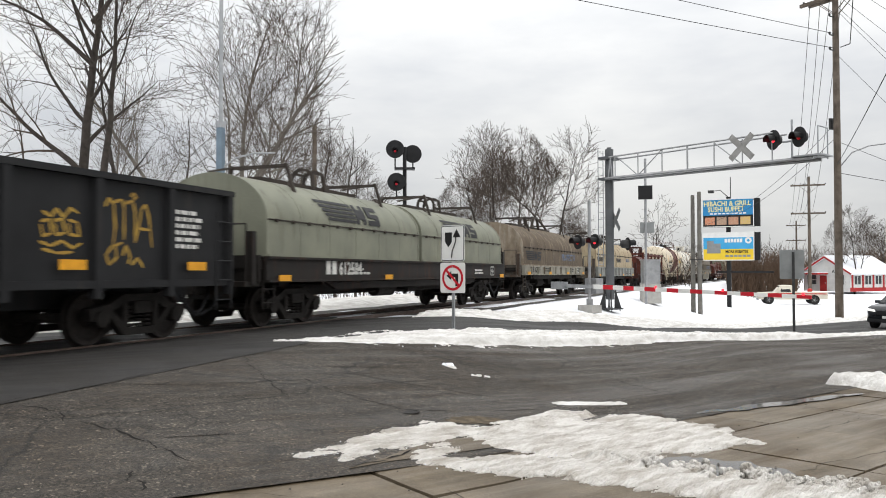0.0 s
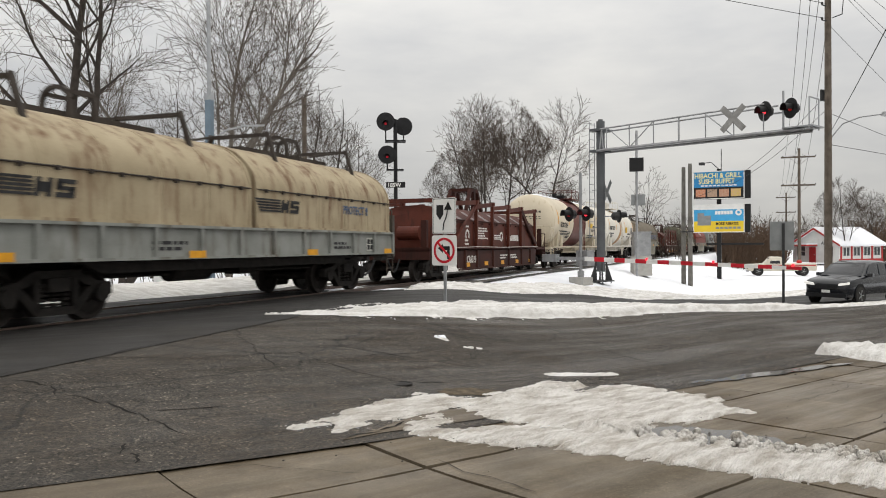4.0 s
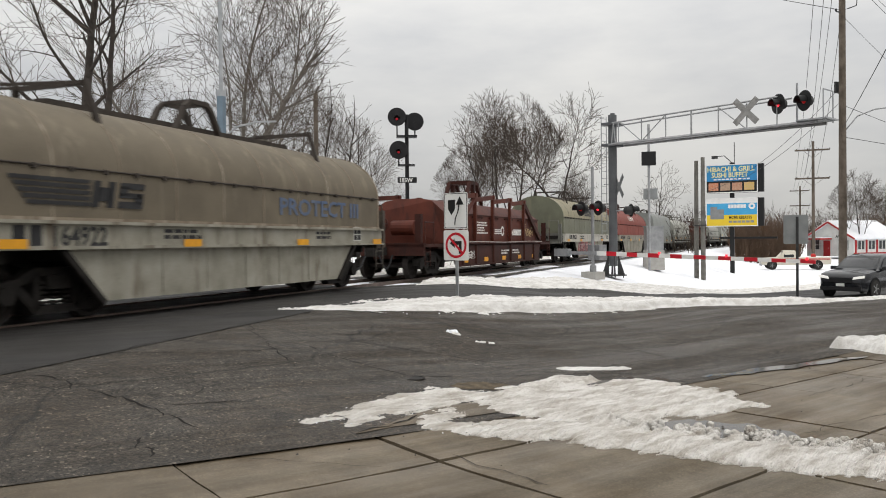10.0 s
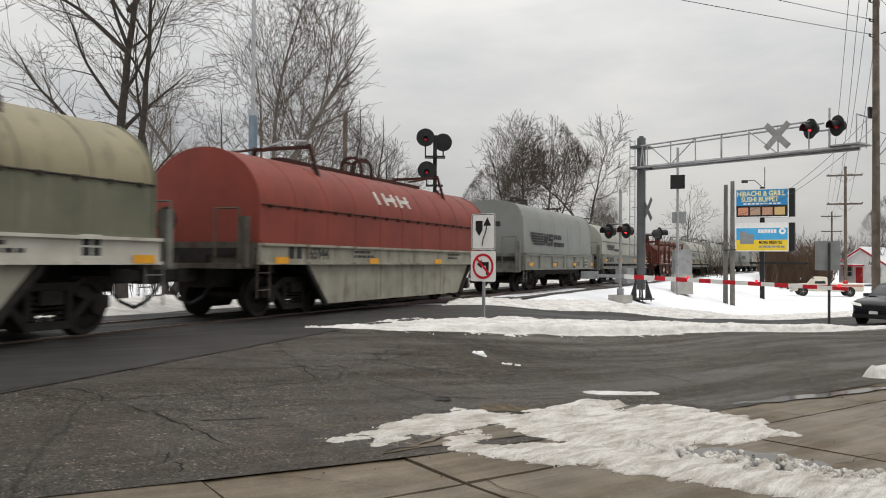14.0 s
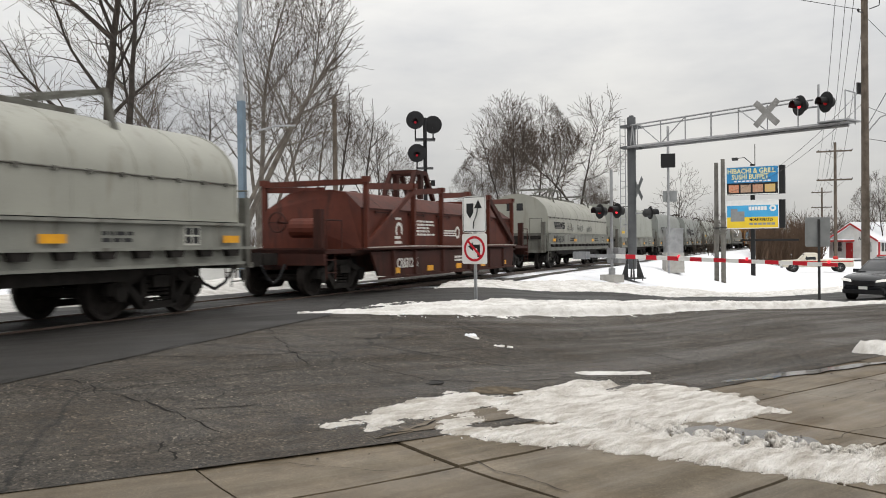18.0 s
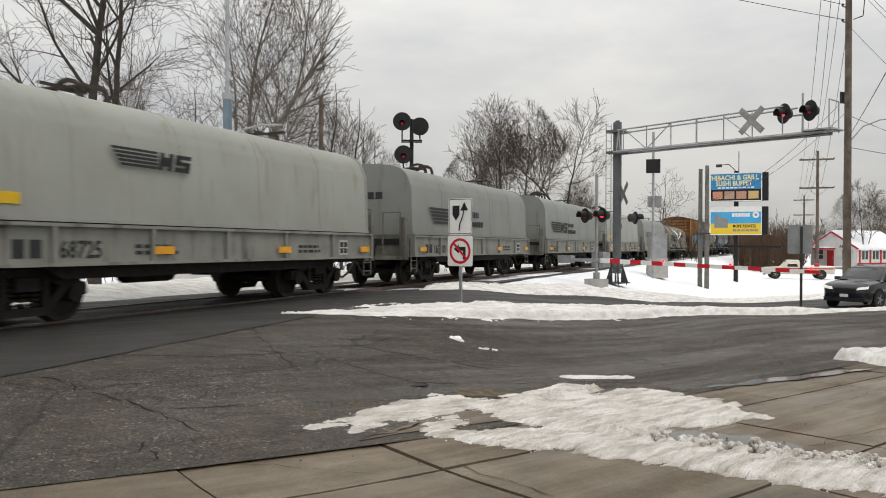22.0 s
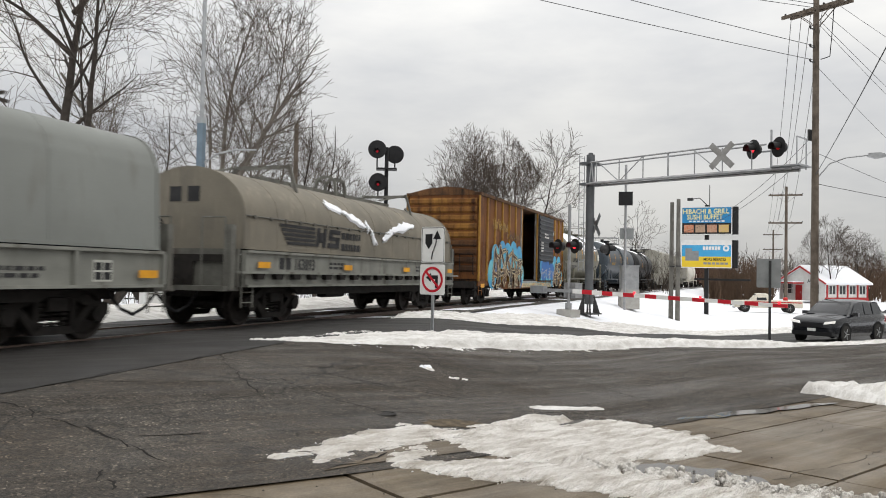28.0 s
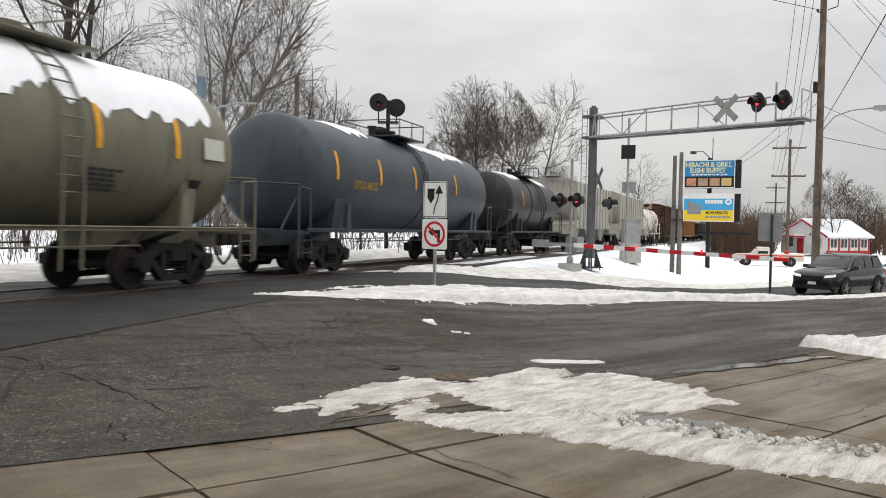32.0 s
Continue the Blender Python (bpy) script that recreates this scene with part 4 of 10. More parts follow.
        if p["shape"] == "round":
            for x in (a + (b - a) * 0.22, a + (b - a) * 0.8):
                lift_frame(hood, x, z2, tr, False)
            lift_frame(hood, (a + b) / 2, z2, tr, True, p.get("wide_frame", False))
        else:
            lift_frame(hood, a + (b - a) * 0.33, z2 - 0.12, tr, True)
            for x in (a + (b - a) * 0.3, a + (b - a) * 0.8):
                bm = bmesh.new()
                for s in (-1, 1):
                    bar(bm, (x, s * 0.35, z2 + 0.04), (x, s * 0.25, z2 + 0.28), 0.05, 0.05)
                bar(bm, (x - 0.5, 0, z2 + 0.26), (x + 0.5, 0, z2 + 0.26), 0.05, 0.05)
                bar(bm, (x, -0.5, z2 + 0.27), (x, 0.5, z2 + 0.27), 0.05, 0.05)
                part("guide_bracket", bm, tr, hood)
    # marks on the near side
    let = p.get("let", M_DARKLET)
    if p.get("number"):
        size, nx, nz = p.get("num_at", (0.34, -half + 1.5, zs0 + 0.1))
        side_text(car, p["number"], size, nx, nz, p.get("num_m", M_DARKLET), -w - p.get("num_out", 0.0), "number", p.get("num_label", ""))
        if p.get("mark", True):
            bm = bmesh.new()
            for k in (0, 1):
                box(bm, nx - 0.62 + 0.28 * k, nx - 0.42 + 0.28 * k, -w - 0.006, -w, nz, nz + size * 0.72)
            part("road_mark", bm, p.get("num_m", M_DARKLET), car)
    rx = random.Random(int(half * 1000) + len(p["label"]))
    for k in range(p.get("reflect", 4)):
        x = -half + 0.35 + k * (2 * half - 1.0) / max(1, p.get("reflect", 4) - 1)
        reflector(car, x, -w - 0.075, p.get("reflect_z", zs0 + (0.16 if p["shape"] == "square" else 0.02)), 0.46, 0.13)
    zm = 1.1 if p.get("ledge") else zs0
    text_bars(car, -half + 3.6, -w - 0.002, zm + 0.26, 1.1, 2, 0.06, let)
    text_bars(car, half - 3.4, -w - 0.002, zm + 0.26, 0.9, 2, 0.06, let)
    bm = bmesh.new()
    box(bm, half - 1.6, half - 1.2, -w - 0.006, -w, zm + 0.1, zm + 0.44)
    panel_ = part("data_panel", bm, M_PAPER, car)
    for u, v in ((0.03, 0.03), (0.22, 0.03), (0.22, 0.18), (0.03, 0.18)):
        bm = bmesh.new()
        box(bm, half - 1.6 + u, half - 1.6 + u + 0.15, -w - 0.01, -w - 0.006, zm + 0.1 + v, zm + 0.1 + v + 0.12)
        part("data_block", bm, M_BLACK, panel_)
    for ex, ez, ew in p.get("emblems", []):
        if p["shape"] == "round" and ez > z1:
            def lean(zz):
                k = max(0.0, min(0.999, (zz - z1) / (z2 - z1)))
                return -hw * math.sqrt(1 - k * k) - 0.012
        else:
            def lean(zz):
                return -hw - 0.012
        emblem(car, ex, -hw, ez, ew, p.get("emblem_m", M_DARKLET), lean)
    if p.get("end_blocks"):
        for q in (0.3, -0.16):
            bm = bmesh.new()
            prism(bm, [(q - 0.15, 2.62), (q + 0.15, 2.62), (q + 0.15, 2.94), (q - 0.15, 2.94)], -half + 0.016, -half + 0.024)
            part("end_block", bm, M_DARKLET, car)
    if p.get("end_mark"):
        end_mark(car, -half + 0.06 - 0.04, p["end_mark"][0], p["end_mark"][1], M_DARKLET)
    for body, size, x, z in p.get("texts", []):
        side_text(car, body, size, x, z, p.get("text_m", M_DARKLET), -hw - 0.012, "lettering", "", p.get("text_wide", 0.9))
    for x, z, ww, rows, h in p.get("bars", []):
        text_bars(car, x, -hw - 0.01, z, ww, rows, h, p.get("emblem_m", M_DARKLET))
    return car


def tag_paint(car, x, z, ww, hh, y, layers, seed, name="graffiti"):
    """Spray paint: layers of (material, kind): blobs, outlined letters or loose strokes, one mesh a layer."""
    r = random.Random(seed)
    letters, made = max(2, round(ww / (hh * 0.62))), []

    def clip(u, v):
        return min(max(u, x - hh * 0.15), x + ww + hh * 0.15), min(max(v, z), z + hh * 1.02)
    for ci, (m, kind) in enumerate(layers):
        bm = bmesh.new()
        d = y - 0.002 - 0.0022 * ci

        def ribbon(pts, th, depth):
            prev = None
            for i, (u, v) in enumerate(pts):
                a, b = pts[max(0, i - 1)], pts[min(len(pts) - 1, i + 1)]
                ln = math.hypot(b[0] - a[0], b[1] - a[1]) + 1e-6
                nx_, nz_ = -(b[1] - a[1]) / ln * th, (b[0] - a[0]) / ln * th
                cur = [bm.verts.new((*clip(u + q * nx_, v + q * nz_), 0)) for q in (-1, 1)]
                for vv in cur:
                    vv.co = (vv.co[0], depth, vv.co[1])
                if prev:
                    bm.faces.new((prev[0], prev[1], cur[1], cur[0]))
                prev = cur
        for k in range(letters):
            cx = x + ww * (k + 0.5) / letters
            cw = ww / letters
            if kind == "blob":
                for q in range(3):
                    bx0, bz0, rad = cx + cw * r.uniform(-0.35, 0.35), z + hh * r.uniform(0.25, 0.72), hh * r.uniform(0.3, 0.42)
                    pts = [clip(bx0 + rad * 0.9 * math.cos(a) * r.uniform(0.9, 1.08), bz0 + rad * math.sin(a) * r.uniform(0.9, 1.08)) for a in [2 * math.pi * i / 16 for i in range(16)]]
                    bm.faces.new([bm.verts.new((u, d - 0.00025 * (q + 3 * (k % 2)), v)) for u, v in pts])
            elif kind == "fill":
                lean = cw * r.uniform(-0.12, 0.18)
                w0, w1 = cw * r.uniform(0.36, 0.5), cw * r.uniform(0.3, 0.46)
                pts = [(cx - w0, z + hh * 0.04), (cx + w0 * 0.4, z), (cx + w0, z + hh * 0.1), (cx + w0 * 0.8 + lean, z + hh * 0.5), (cx + w1 + lean, z + hh * 0.78), (cx + w1 * 0.3 + lean, z + hh * 0.88), (cx - w1 + lean, z + hh * 0.8), (cx - w1 * 0.8, z + hh * 0.45)]
                bm.faces.new([bm.verts.new((*clip(u, v), 0)) for u, v in pts])
            else:
                for q in range(3 if kind == "outline" else 2):
                    px0, pz0 = cx + cw * r.uniform(-0.42, 0.42), z + hh * r.uniform(0.05, 0.25)
                    a = radians(r.uniform(55, 125))
                    pts, turn = [], r.uniform(-0.42, 0.42)
                    for i in range(9):
                        pts.append((px0, pz0))
                        stp = hh * (0.1 if kind == "outline" else 0.075)
                        px0, pz0 = px0 + stp * math.cos(a), pz0 + stp * math.sin(a)
                        a += turn + (0.9 * (1 if turn > 0 else -1) if i == 5 else 0)
                    ribbon(pts, hh * (r.uniform(0.02, 0.04) if kind == "outline" else r.uniform(0.012, 0.024)), d - 0.0003 * q)
        if kind == "fill":
            for v in bm.verts:
                v.co = (v.co[0], d, v.co[1])
        made.append(part(name, bm, m, car))
    return made


def spray_line(car, line, y, half_width, m):
    """One sprayed stroke along a bent line on the near side, thinner at its ends."""
    bm = bmesh.new()
    pts = [(a[0] + (b[0] - a[0]) * k / 3, a[1] + (b[1] - a[1]) * k / 3) for a, b in zip(line, line[1:]) for k in range(3)] + [line[-1]]
    prev = None
    for i, (u, v) in enumerate(pts):
        a, b = pts[max(0, i - 1)], pts[min(len(pts) - 1, i + 1)]
        ln = math.hypot(b[0] - a[0], b[1] - a[1]) + 1e-6
        w = half_width * (0.55 if i in (0, len(pts) - 1) else 1.0 + 0.25 * math.sin(i * 1.7))
        ox, oz = -(b[1] - a[1]) / ln * w, (b[0] - a[0]) / ln * w
        cur = [bm.verts.new((u + ox, y, v + oz)), bm.verts.new((u - ox, y, v - oz))]
        if prev:
            bm.faces.new((prev[0], prev[1], cur[1], cur[0]))
        prev = cur
    return part("graffiti", bm, m, car)


def wild_letters(car, x, z, ww, hh, y, count, seed):
    """A painted piece: scalloped blue cloud, then leaning angular letters with pale outlines, dark fills and inner strokes."""
    r = random.Random(seed)

    def layer(polys, m, depth):
        for i, pts in enumerate(polys):
            bm = bmesh.new()
            bm.faces.new([bm.verts.new((u, depth - 0.0002 * (i % 9), max(z, v))) for u, v in pts])
            part("graffiti", bm, m, car)

    def disc(cx, cz, rad, k=18, flat=1.0):
        return [(cx + rad * math.cos(2 * math.pi * i / k), cz + rad * flat * math.sin(2 * math.pi * i / k)) for i in range(k)]
    layer([disc(x + ww * (i + 0.5) / count + r.uniform(-0.1, 0.1), z + hh * r.uniform(0.62, 0.76), hh * r.uniform(0.24, 0.32)) for i in range(count)] + [disc(x + 0.05, z + hh * 0.3, hh * 0.3)], G_BLUE, y)
    layer([disc(x + ww * r.uniform(0, 1), z + hh * r.uniform(0.55, 0.8), hh * r.uniform(0.1, 0.17)) for i in range(count)] + [disc(x - 0.1, z + hh * 0.36, hh * 0.2), disc(x + ww, z + hh * 0.3, hh * 0.22)], G_TEAL, y - 0.003)
    layer([disc(x + ww * r.uniform(0, 1), z + hh * r.uniform(0.1, 0.6), hh * r.uniform(0.1, 0.18)) for i in range(count)], G_DEEP, y - 0.006)
    strokes = []
    for k in range(count):
        cx, cw = x + ww * (k + 0.5) / count, ww / count
        top, foot = z + hh * r.uniform(0.6, 0.9), z + hh * r.uniform(0.0, 0.14)
        lean = cw * r.uniform(-0.25, 0.45)
        bend = hh * r.uniform(0.3, 0.6)
        strokes.append((cx - cw * r.uniform(0.3, 0.5), foot, cx - cw * 0.25 + lean * 0.4, foot + bend, cw * r.uniform(0.13, 0.2)))
        strokes.append((cx - cw * 0.25 + lean * 0.4, foot + bend, cx - cw * 0.05 + lean, top, cw * r.uniform(0.1, 0.17)))
        strokes.append((cx - cw * 0.05 + lean, top - hh * 0.04, cx + cw * 0.35, z + hh * r.uniform(0.35, 0.55), cw * r.uniform(0.1, 0.16)))
        strokes.append((cx + cw * 0.35, z + hh * r.uniform(0.4, 0.5), cx + cw * r.uniform(0.05, 0.5), foot, cw * r.uniform(0.1, 0.18)))
        strokes.append((cx - cw * 0.2, z + hh * r.uniform(0.25, 0.45), cx + cw * 0.4, z + hh * r.uniform(0.2, 0.5), cw * 0.1))
        strokes.append((cx + cw * 0.2, z + hh * r.uniform(0.02, 0.2), cx + cw * 0.7, z + hh * r.uniform(0.1, 0.4), cw * 0.08))
        strokes.append((cx, top - hh * 0.1, cx + cw * 0.62, top - hh * r.uniform(-0.05, 0.22), cw * 0.09))

    def blade(s, grow_):
        x0, z0, x1, z1, w = s
        ln = math.hypot(x1 - x0, z1 - z0) + 1e-6
        ux, uz = (x1 - x0) / ln, (z1 - z0) / ln
        w2 = w + grow_
        x0, z0, x1, z1 = x0 - ux * grow_, z0 - uz * grow_, x1 + ux * grow_, z1 + uz * grow_
        return [(x0 - uz * w2 * 0.8, z0 + ux * w2 * 0.8), (x0 + ux * w * 0.3, z0 - w * 0.2), (x0 + uz * w2, z0 - ux * w2), (x1 + uz * w2 * 0.7, z1 - ux * w2 * 0.7), (x1 + ux * w * 0.9, z1 + uz * w * 0.9), (x1 - uz * w2 * 0.9, z1 + ux * w2 * 0.9)]
    layer([blade(s, 0.055) for s in strokes], G_BLACK, y - 0.009)
    layer([blade(s, 0.02) for s in strokes], G_WHITE, y - 0.012)
    layer([blade(s, -0.03) for s in strokes if s[4] > 0.06][::2], G_BROWN, y - 0.015)
    layer([blade(s, -0.03) for s in strokes if s[4] > 0.06][1::2], G_BLACK, y - 0.0165)
    layer([blade((s[0] * 0.7 + s[2] * 0.3, s[1] * 0.7 + s[3] * 0.3, s[0] * 0.35 + s[2] * 0.65, s[1] * 0.35 + s[3] * 0.65, s[4] * 0.18), 0) for s in strokes if r.random() < 0.45], G_WHITE, y - 0.0195)


def shield_car(L, R, number, p):
    """A red coil car: fixed trough with a peaked cover behind posts, sloping top rails, braces and a horseshoe lifting frame."""
    half = (R - L) / 2
    red, body = p["red"], p["body"]
    car = thing("coil_car", pose(0, 0, 0), p["label"], "coil car", "cars of the freight train")
    bm = bmesh.new()
    box(bm, -half - 0.3, half + 0.3, -1.3, 1.3, 0.92, 1.06)
    box(bm, -half - 1.6, half + 1.6, -0.35, 0.35, 0.62, 0.96)
    part("deck", bm, body, car)
    c0, c1 = -half + 0.05, half - 0.5
    px = [-3.27, -1.3, 0.88, 2.85]
    for s in (-1, 1):
        lo, hi = min(s * 1.44, s * 1.5), max(s * 1.44, s * 1.5)
        bm = bmesh.new()
        prism(bm, [(-half + 0.35, 1.0), (-half + 0.75, 0.38), (-half * 0.7, 0.33), (half * 0.7, 0.31), (half - 0.75, 0.34), (half - 0.5, 1.0)], lo, hi, "y")
        sill = part("side_sill", bm, body, car)
        for x in px + [-4.6, 4.3]:
            bm = bmesh.new()
            prism(bm, [(x - 0.08, s * 1.5), (x - 0.05, s * 1.57), (x + 0.05, s * 1.57), (x + 0.08, s * 1.5)], 0.34, 1.02, "z")
            part("rib", bm, body, sill)
        bm = bmesh.new()
        box(bm, -half + 0.7, half - 0.7, min(s * 1.5, s * 1.56), max(s * 1.5, s * 1.56), 0.3, 0.36)
        part("flange", bm, body, sill)
        bm = bmesh.new()
        box(bm, -half - 0.25, half + 0.1, min(s * 1.3, s * 1.6), max(s * 1.3, s * 1.6), 1.06, 1.1)
        part("ledge", bm, body, car)
        bm = bmesh.new()
        for i in range(12):
            x0, x1 = c0 + (c1 - c0) * i / 12, c0 + (c1 - c0) * (i + 1) / 12
            w0, w1 = 1.12 + 0.015 * math.sin(i * 0.9 + s), 1.12 + 0.015 * math.sin((i + 1) * 0.9 + s)
            bar(bm, (x0, s * 1.585, w0), (x1, s * 1.585, w1), 0.035, 0.03)
        part("ledge_edge", bm, mat("worn_bare_edge", (0.5, 0.47, 0.44), (0.22, 0.16, 0.13), 0.5, 0.2, 4, 40, 0.1), car, "pale worn edge of the deck")
    # cover: upright lower wall, sloped roof, ends cut back at the top
    bm = bmesh.new()
    sec = [(-1.4, 1.08), (-1.4, 2.08), (-0.85, 2.5), (-0.4, 2.58), (0.4, 2.58), (0.85, 2.5), (1.4, 2.08), (1.4, 1.08)]
    rings = []
    for x, cut in ((c0, -1), (c1, 1)):
        rings.append([bm.verts.new((x - cut * 0.5 * max(0.0, z - 2.08), y, z)) for y, z in sec])
    for i in range(len(sec)):
        j = (i + 1) % len(sec)
        bm.faces.new((rings[0][i], rings[1][i], rings[1][j], rings[0][j]))
    bm.faces.new(rings[0][::-1])
    bm.faces.new(rings[1])
    cover = part("cover", bm, red, car)
    for s in (-1, 1):
        bm = bmesh.new()
        box(bm, c0, c1, min(s * 1.4, s * 1.43), max(s * 1.4, s * 1.43), 2.06, 2.1)
        part("cover_seam", bm, body, cover)
        for k in range(6):
            x = c0 + 1.2 + k * (c1 - c0 - 2.0) / 5
            bm = bmesh.new()
            bar(bm, (x - 0.5, s * 1.44, 2.0), (x + 0.5, s * 1.44, 2.0), 0.03, 0.03)
            for q in (-0.5, 0.5):
                bar(bm, (x + q, s * 1.4, 2.0), (x + q, s * 1.45, 2.0), 0.05, 0.06)
            part("hold_down", bm, body, cover)
        for k in range(5):
            x = c0 + (c1 - c0) * (k + 0.5) / 5
            bm = bmesh.new()
            bm.faces.new([bm.verts.new(v) for v in ((x - 0.02, s * 1.402, 2.086), (x + 0.02, s * 1.402, 2.086), (x + 0.02, s * 0.852, 2.506), (x - 0.02, s * 0.852, 2.506))])
            part("roof_rib", bm, body, cover)
        # glints of light on the roof slope, painted as pale slanted quads
        if p.get("patches"):
            for k in range(7):
                x = c0 + 0.75 + k * 1.55
                bm = bmesh.new()
                bm.faces.new([bm.verts.new(v) for v in ((x + 0.3, s * 1.372, 2.11), (x + 0.72, s * 1.372, 2.11), (x + 0.42, s * 0.95, 2.435), (x + 0.02, s * 0.95, 2.435))])
                part("roof_patch", bm, mat("pale_roof_glint", (0.3, 0.27, 0.27), (0.16, 0.12, 0.12), 0.5, 0.2, 3, 40, 0.1), cover, "pale bare patch on the roof slope")
    ends = [-half + 0.15, half - 0.7] if p.get("end_posts") else []
    posts = sorted(px + ends)
    for s in (-1, 1):
        for x in posts:
            bm = bmesh.new()
            box(bm, x - 0.055, x + 0.055, min(s * 1.43, s * 1.55), max(s * 1.43, s * 1.55), 1.1, 2.76)
            box(bm, x - 0.1, x + 0.1, min(s * 1.4, s * 1.58), max(s * 1.4, s * 1.58), 2.72, 2.86)
            part("post", bm, red, car)
        reach = posts if ends else [-half + 0.4] + posts
        for a, b in zip(reach, reach[1:]):
            bm = bmesh.new()
            bar(bm, (a, s * 1.49, 2.62), (b, s * 1.49, 2.77), 0.1, 0.16)
            part("top_rail", bm, red, car)
        bm = bmesh.new()
        bar(bm, (px[0], s * 1.5, 2.66), (-half + 0.2, s * 1.5, 1.25), 0.09, 0.11)
        part("brace", bm, red, car)
        bm = bmesh.new()
        bar(bm, (px[3], s * 1.5, 2.72), (half - 0.55, s * 1.5, 1.22), 0.1, 0.2)
        part("brace", bm, body, car)
    for x in ends:
        bm = bmesh.new()
        bar(bm, (x, -1.5, 2.74), (x, 1.5, 2.74), 0.16, 0.14)
        part("cross_rail", bm, red, car)
    x = -0.42
    bm = bmesh.new()
    for y in (-0.42, 0.42):
        pts = [(x - 0.92, y, 2.58), (x - 0.72, y, 3.0), (x - 0.42, y, 3.42), (x + 0.34, y, 3.42), (x + 0.62, y, 3.02), (x + 0.95, y, 2.58)]
        for a, b in zip(pts, pts[1:]):
            bar(bm, a, b, 0.13, 0.13)
        bar(bm, (x - 0.05, y, 2.6), (x - 0.05, y, 3.4), 0.2, 0.14)
    for q in (-0.38, 0.3):
        bar(bm, (x + q, -0.42, 3.43), (x + q, 0.42, 3.43), 0.18, 0.12)
    part("lifting_frame", bm, body, car)
    for q in (-1, 1):
        e = q * half
        bm = bmesh.new()
        box(bm, min(e, e + q * 1.7), max(e, e + q * 1.7), -1.4, 1.4, 0.98, 1.08)
        box(bm, min(e + q * 1.6, e + q * 1.7), max(e + q * 1.6, e + q * 1.7), -1.4, 1.4, 0.72, 1.12)
        part("end_platform", bm, body, car)
        for s in (-1, 1):
            bm = bmesh.new()
            box(bm, e + q * 1.5 - 0.08, e + q * 1.5 + 0.08, s * 1.15 - 0.1, s * 1.15 + 0.1, 1.0, 2.0)
            part("end_post", bm, body, car)
            grab(car, [(e + q * 1.6, s * 1.4, 1.05), (e + q * 1.6, s * 1.4, 1.75), (e + q * 0.9, s * 1.4, 1.75), (e + q * 0.9, s * 1.4, 1.05)], body)
            ladder(car, e + q * 1.4 - 0.2, s * 1.4, 0.4, 0.98, body, 0.4, 2, True, "step")
        coupler(car, e + q * 1.7, q * 0.9)
        truck(car, q * (half + 0.35))
    bm = bmesh.new()
    rod(bm, (-half - 0.5, -0.6, 1.6), (-half - 0.5, 0.2, 1.6), 0.24, 16)
    part("air_tank", bm, red, car)
    bm = bmesh.new()
    ring = [(-half - 0.6, 0.6 + 0.25 * math.cos(2 * math.pi * i / 14), 1.75 + 0.25 * math.sin(2 * math.pi * i / 14)) for i in range(15)]
    chain(bm, ring, 0.02, 6)
    rod(bm, (-half - 0.6, 0.6, 1.75), (-half - 0.1, 0.6, 1.75), 0.03, 6)
    for i in (0, 5, 10):
        rod(bm, (-half - 0.6, 0.6, 1.75), ring[i], 0.014, 5)
    part("brake_wheel", bm, body, car)
    side_text(car, number, 0.36, p.get("nx", -4.35), 0.56, M_WHITE, -1.5, "number", "white number", 0.85)
    y = -1.404
    bm = bmesh.new()
    x0 = -4.28
    box(bm, x0, x0 + 0.42, y - 0.006, y, 1.2, 1.27)
    box(bm, x0, x0 + 0.34, y - 0.006, y, 1.33, 1.4)
    for i in range(8):
        a0, a1 = math.pi * (1.25 - i * 0.18), math.pi * (1.25 - (i + 1) * 0.18)
        vs = [bm.verts.new((x0 + 0.26 + r * math.cos(a), y - 0.006, 1.56 + r * math.sin(a))) for a, r in ((a0, 0.13), (a0, 0.22), (a1, 0.22), (a1, 0.13))]
        bm.faces.new(vs)
    box(bm, x0 + 0.04, x0 + 0.4, y - 0.006, y, 1.84, 1.9)
    part("emblem", bm, M_WHITE, car)
    bm = bmesh.new()
    x1 = -0.95
    for k in range(3):
        box(bm, x1, x1 + 1.0, y - 0.006, y, 1.42 + k * 0.07, 1.46 + k * 0.07)
    for i in range(12):
        a0, a1 = 2 * math.pi * i / 12, 2 * math.pi * (i + 1) / 12
        bm.faces.new([bm.verts.new((x1 + 1.12 + r * math.cos(a), y - 0.006, 1.54 + r * math.sin(a))) for a, r in ((a0, 0.12), (a0, 0.2), (a1, 0.2), (a1, 0.12))])
    x2 = 0.9
    for k in range(10):
        box(bm, x2 + k * 0.185, x2 + k * 0.185 + (0.1 if k < 4 else 0.15), y - 0.006, y, 1.38, 1.62 - (0.06 if k in (1, 3) else 0))
    part("lettering", bm, M_WHITE, car)
    text_bars(car, -3.1, y, 1.8, 1.5, 5, 0.055, M_WHITE)
    text_bars(car, -half * 0.05, -1.504, 0.75, 1.0, 2, 0.06, M_WHITE)
    text_bars(car, half * 0.2, -1.504, 0.75, 1.2, 2, 0.06, M_WHITE)
    for k in range(5):
        reflector(car, -half * 0.75 + k * half * 0.36, -1.505, 0.42, 0.42, 0.15)
    return car


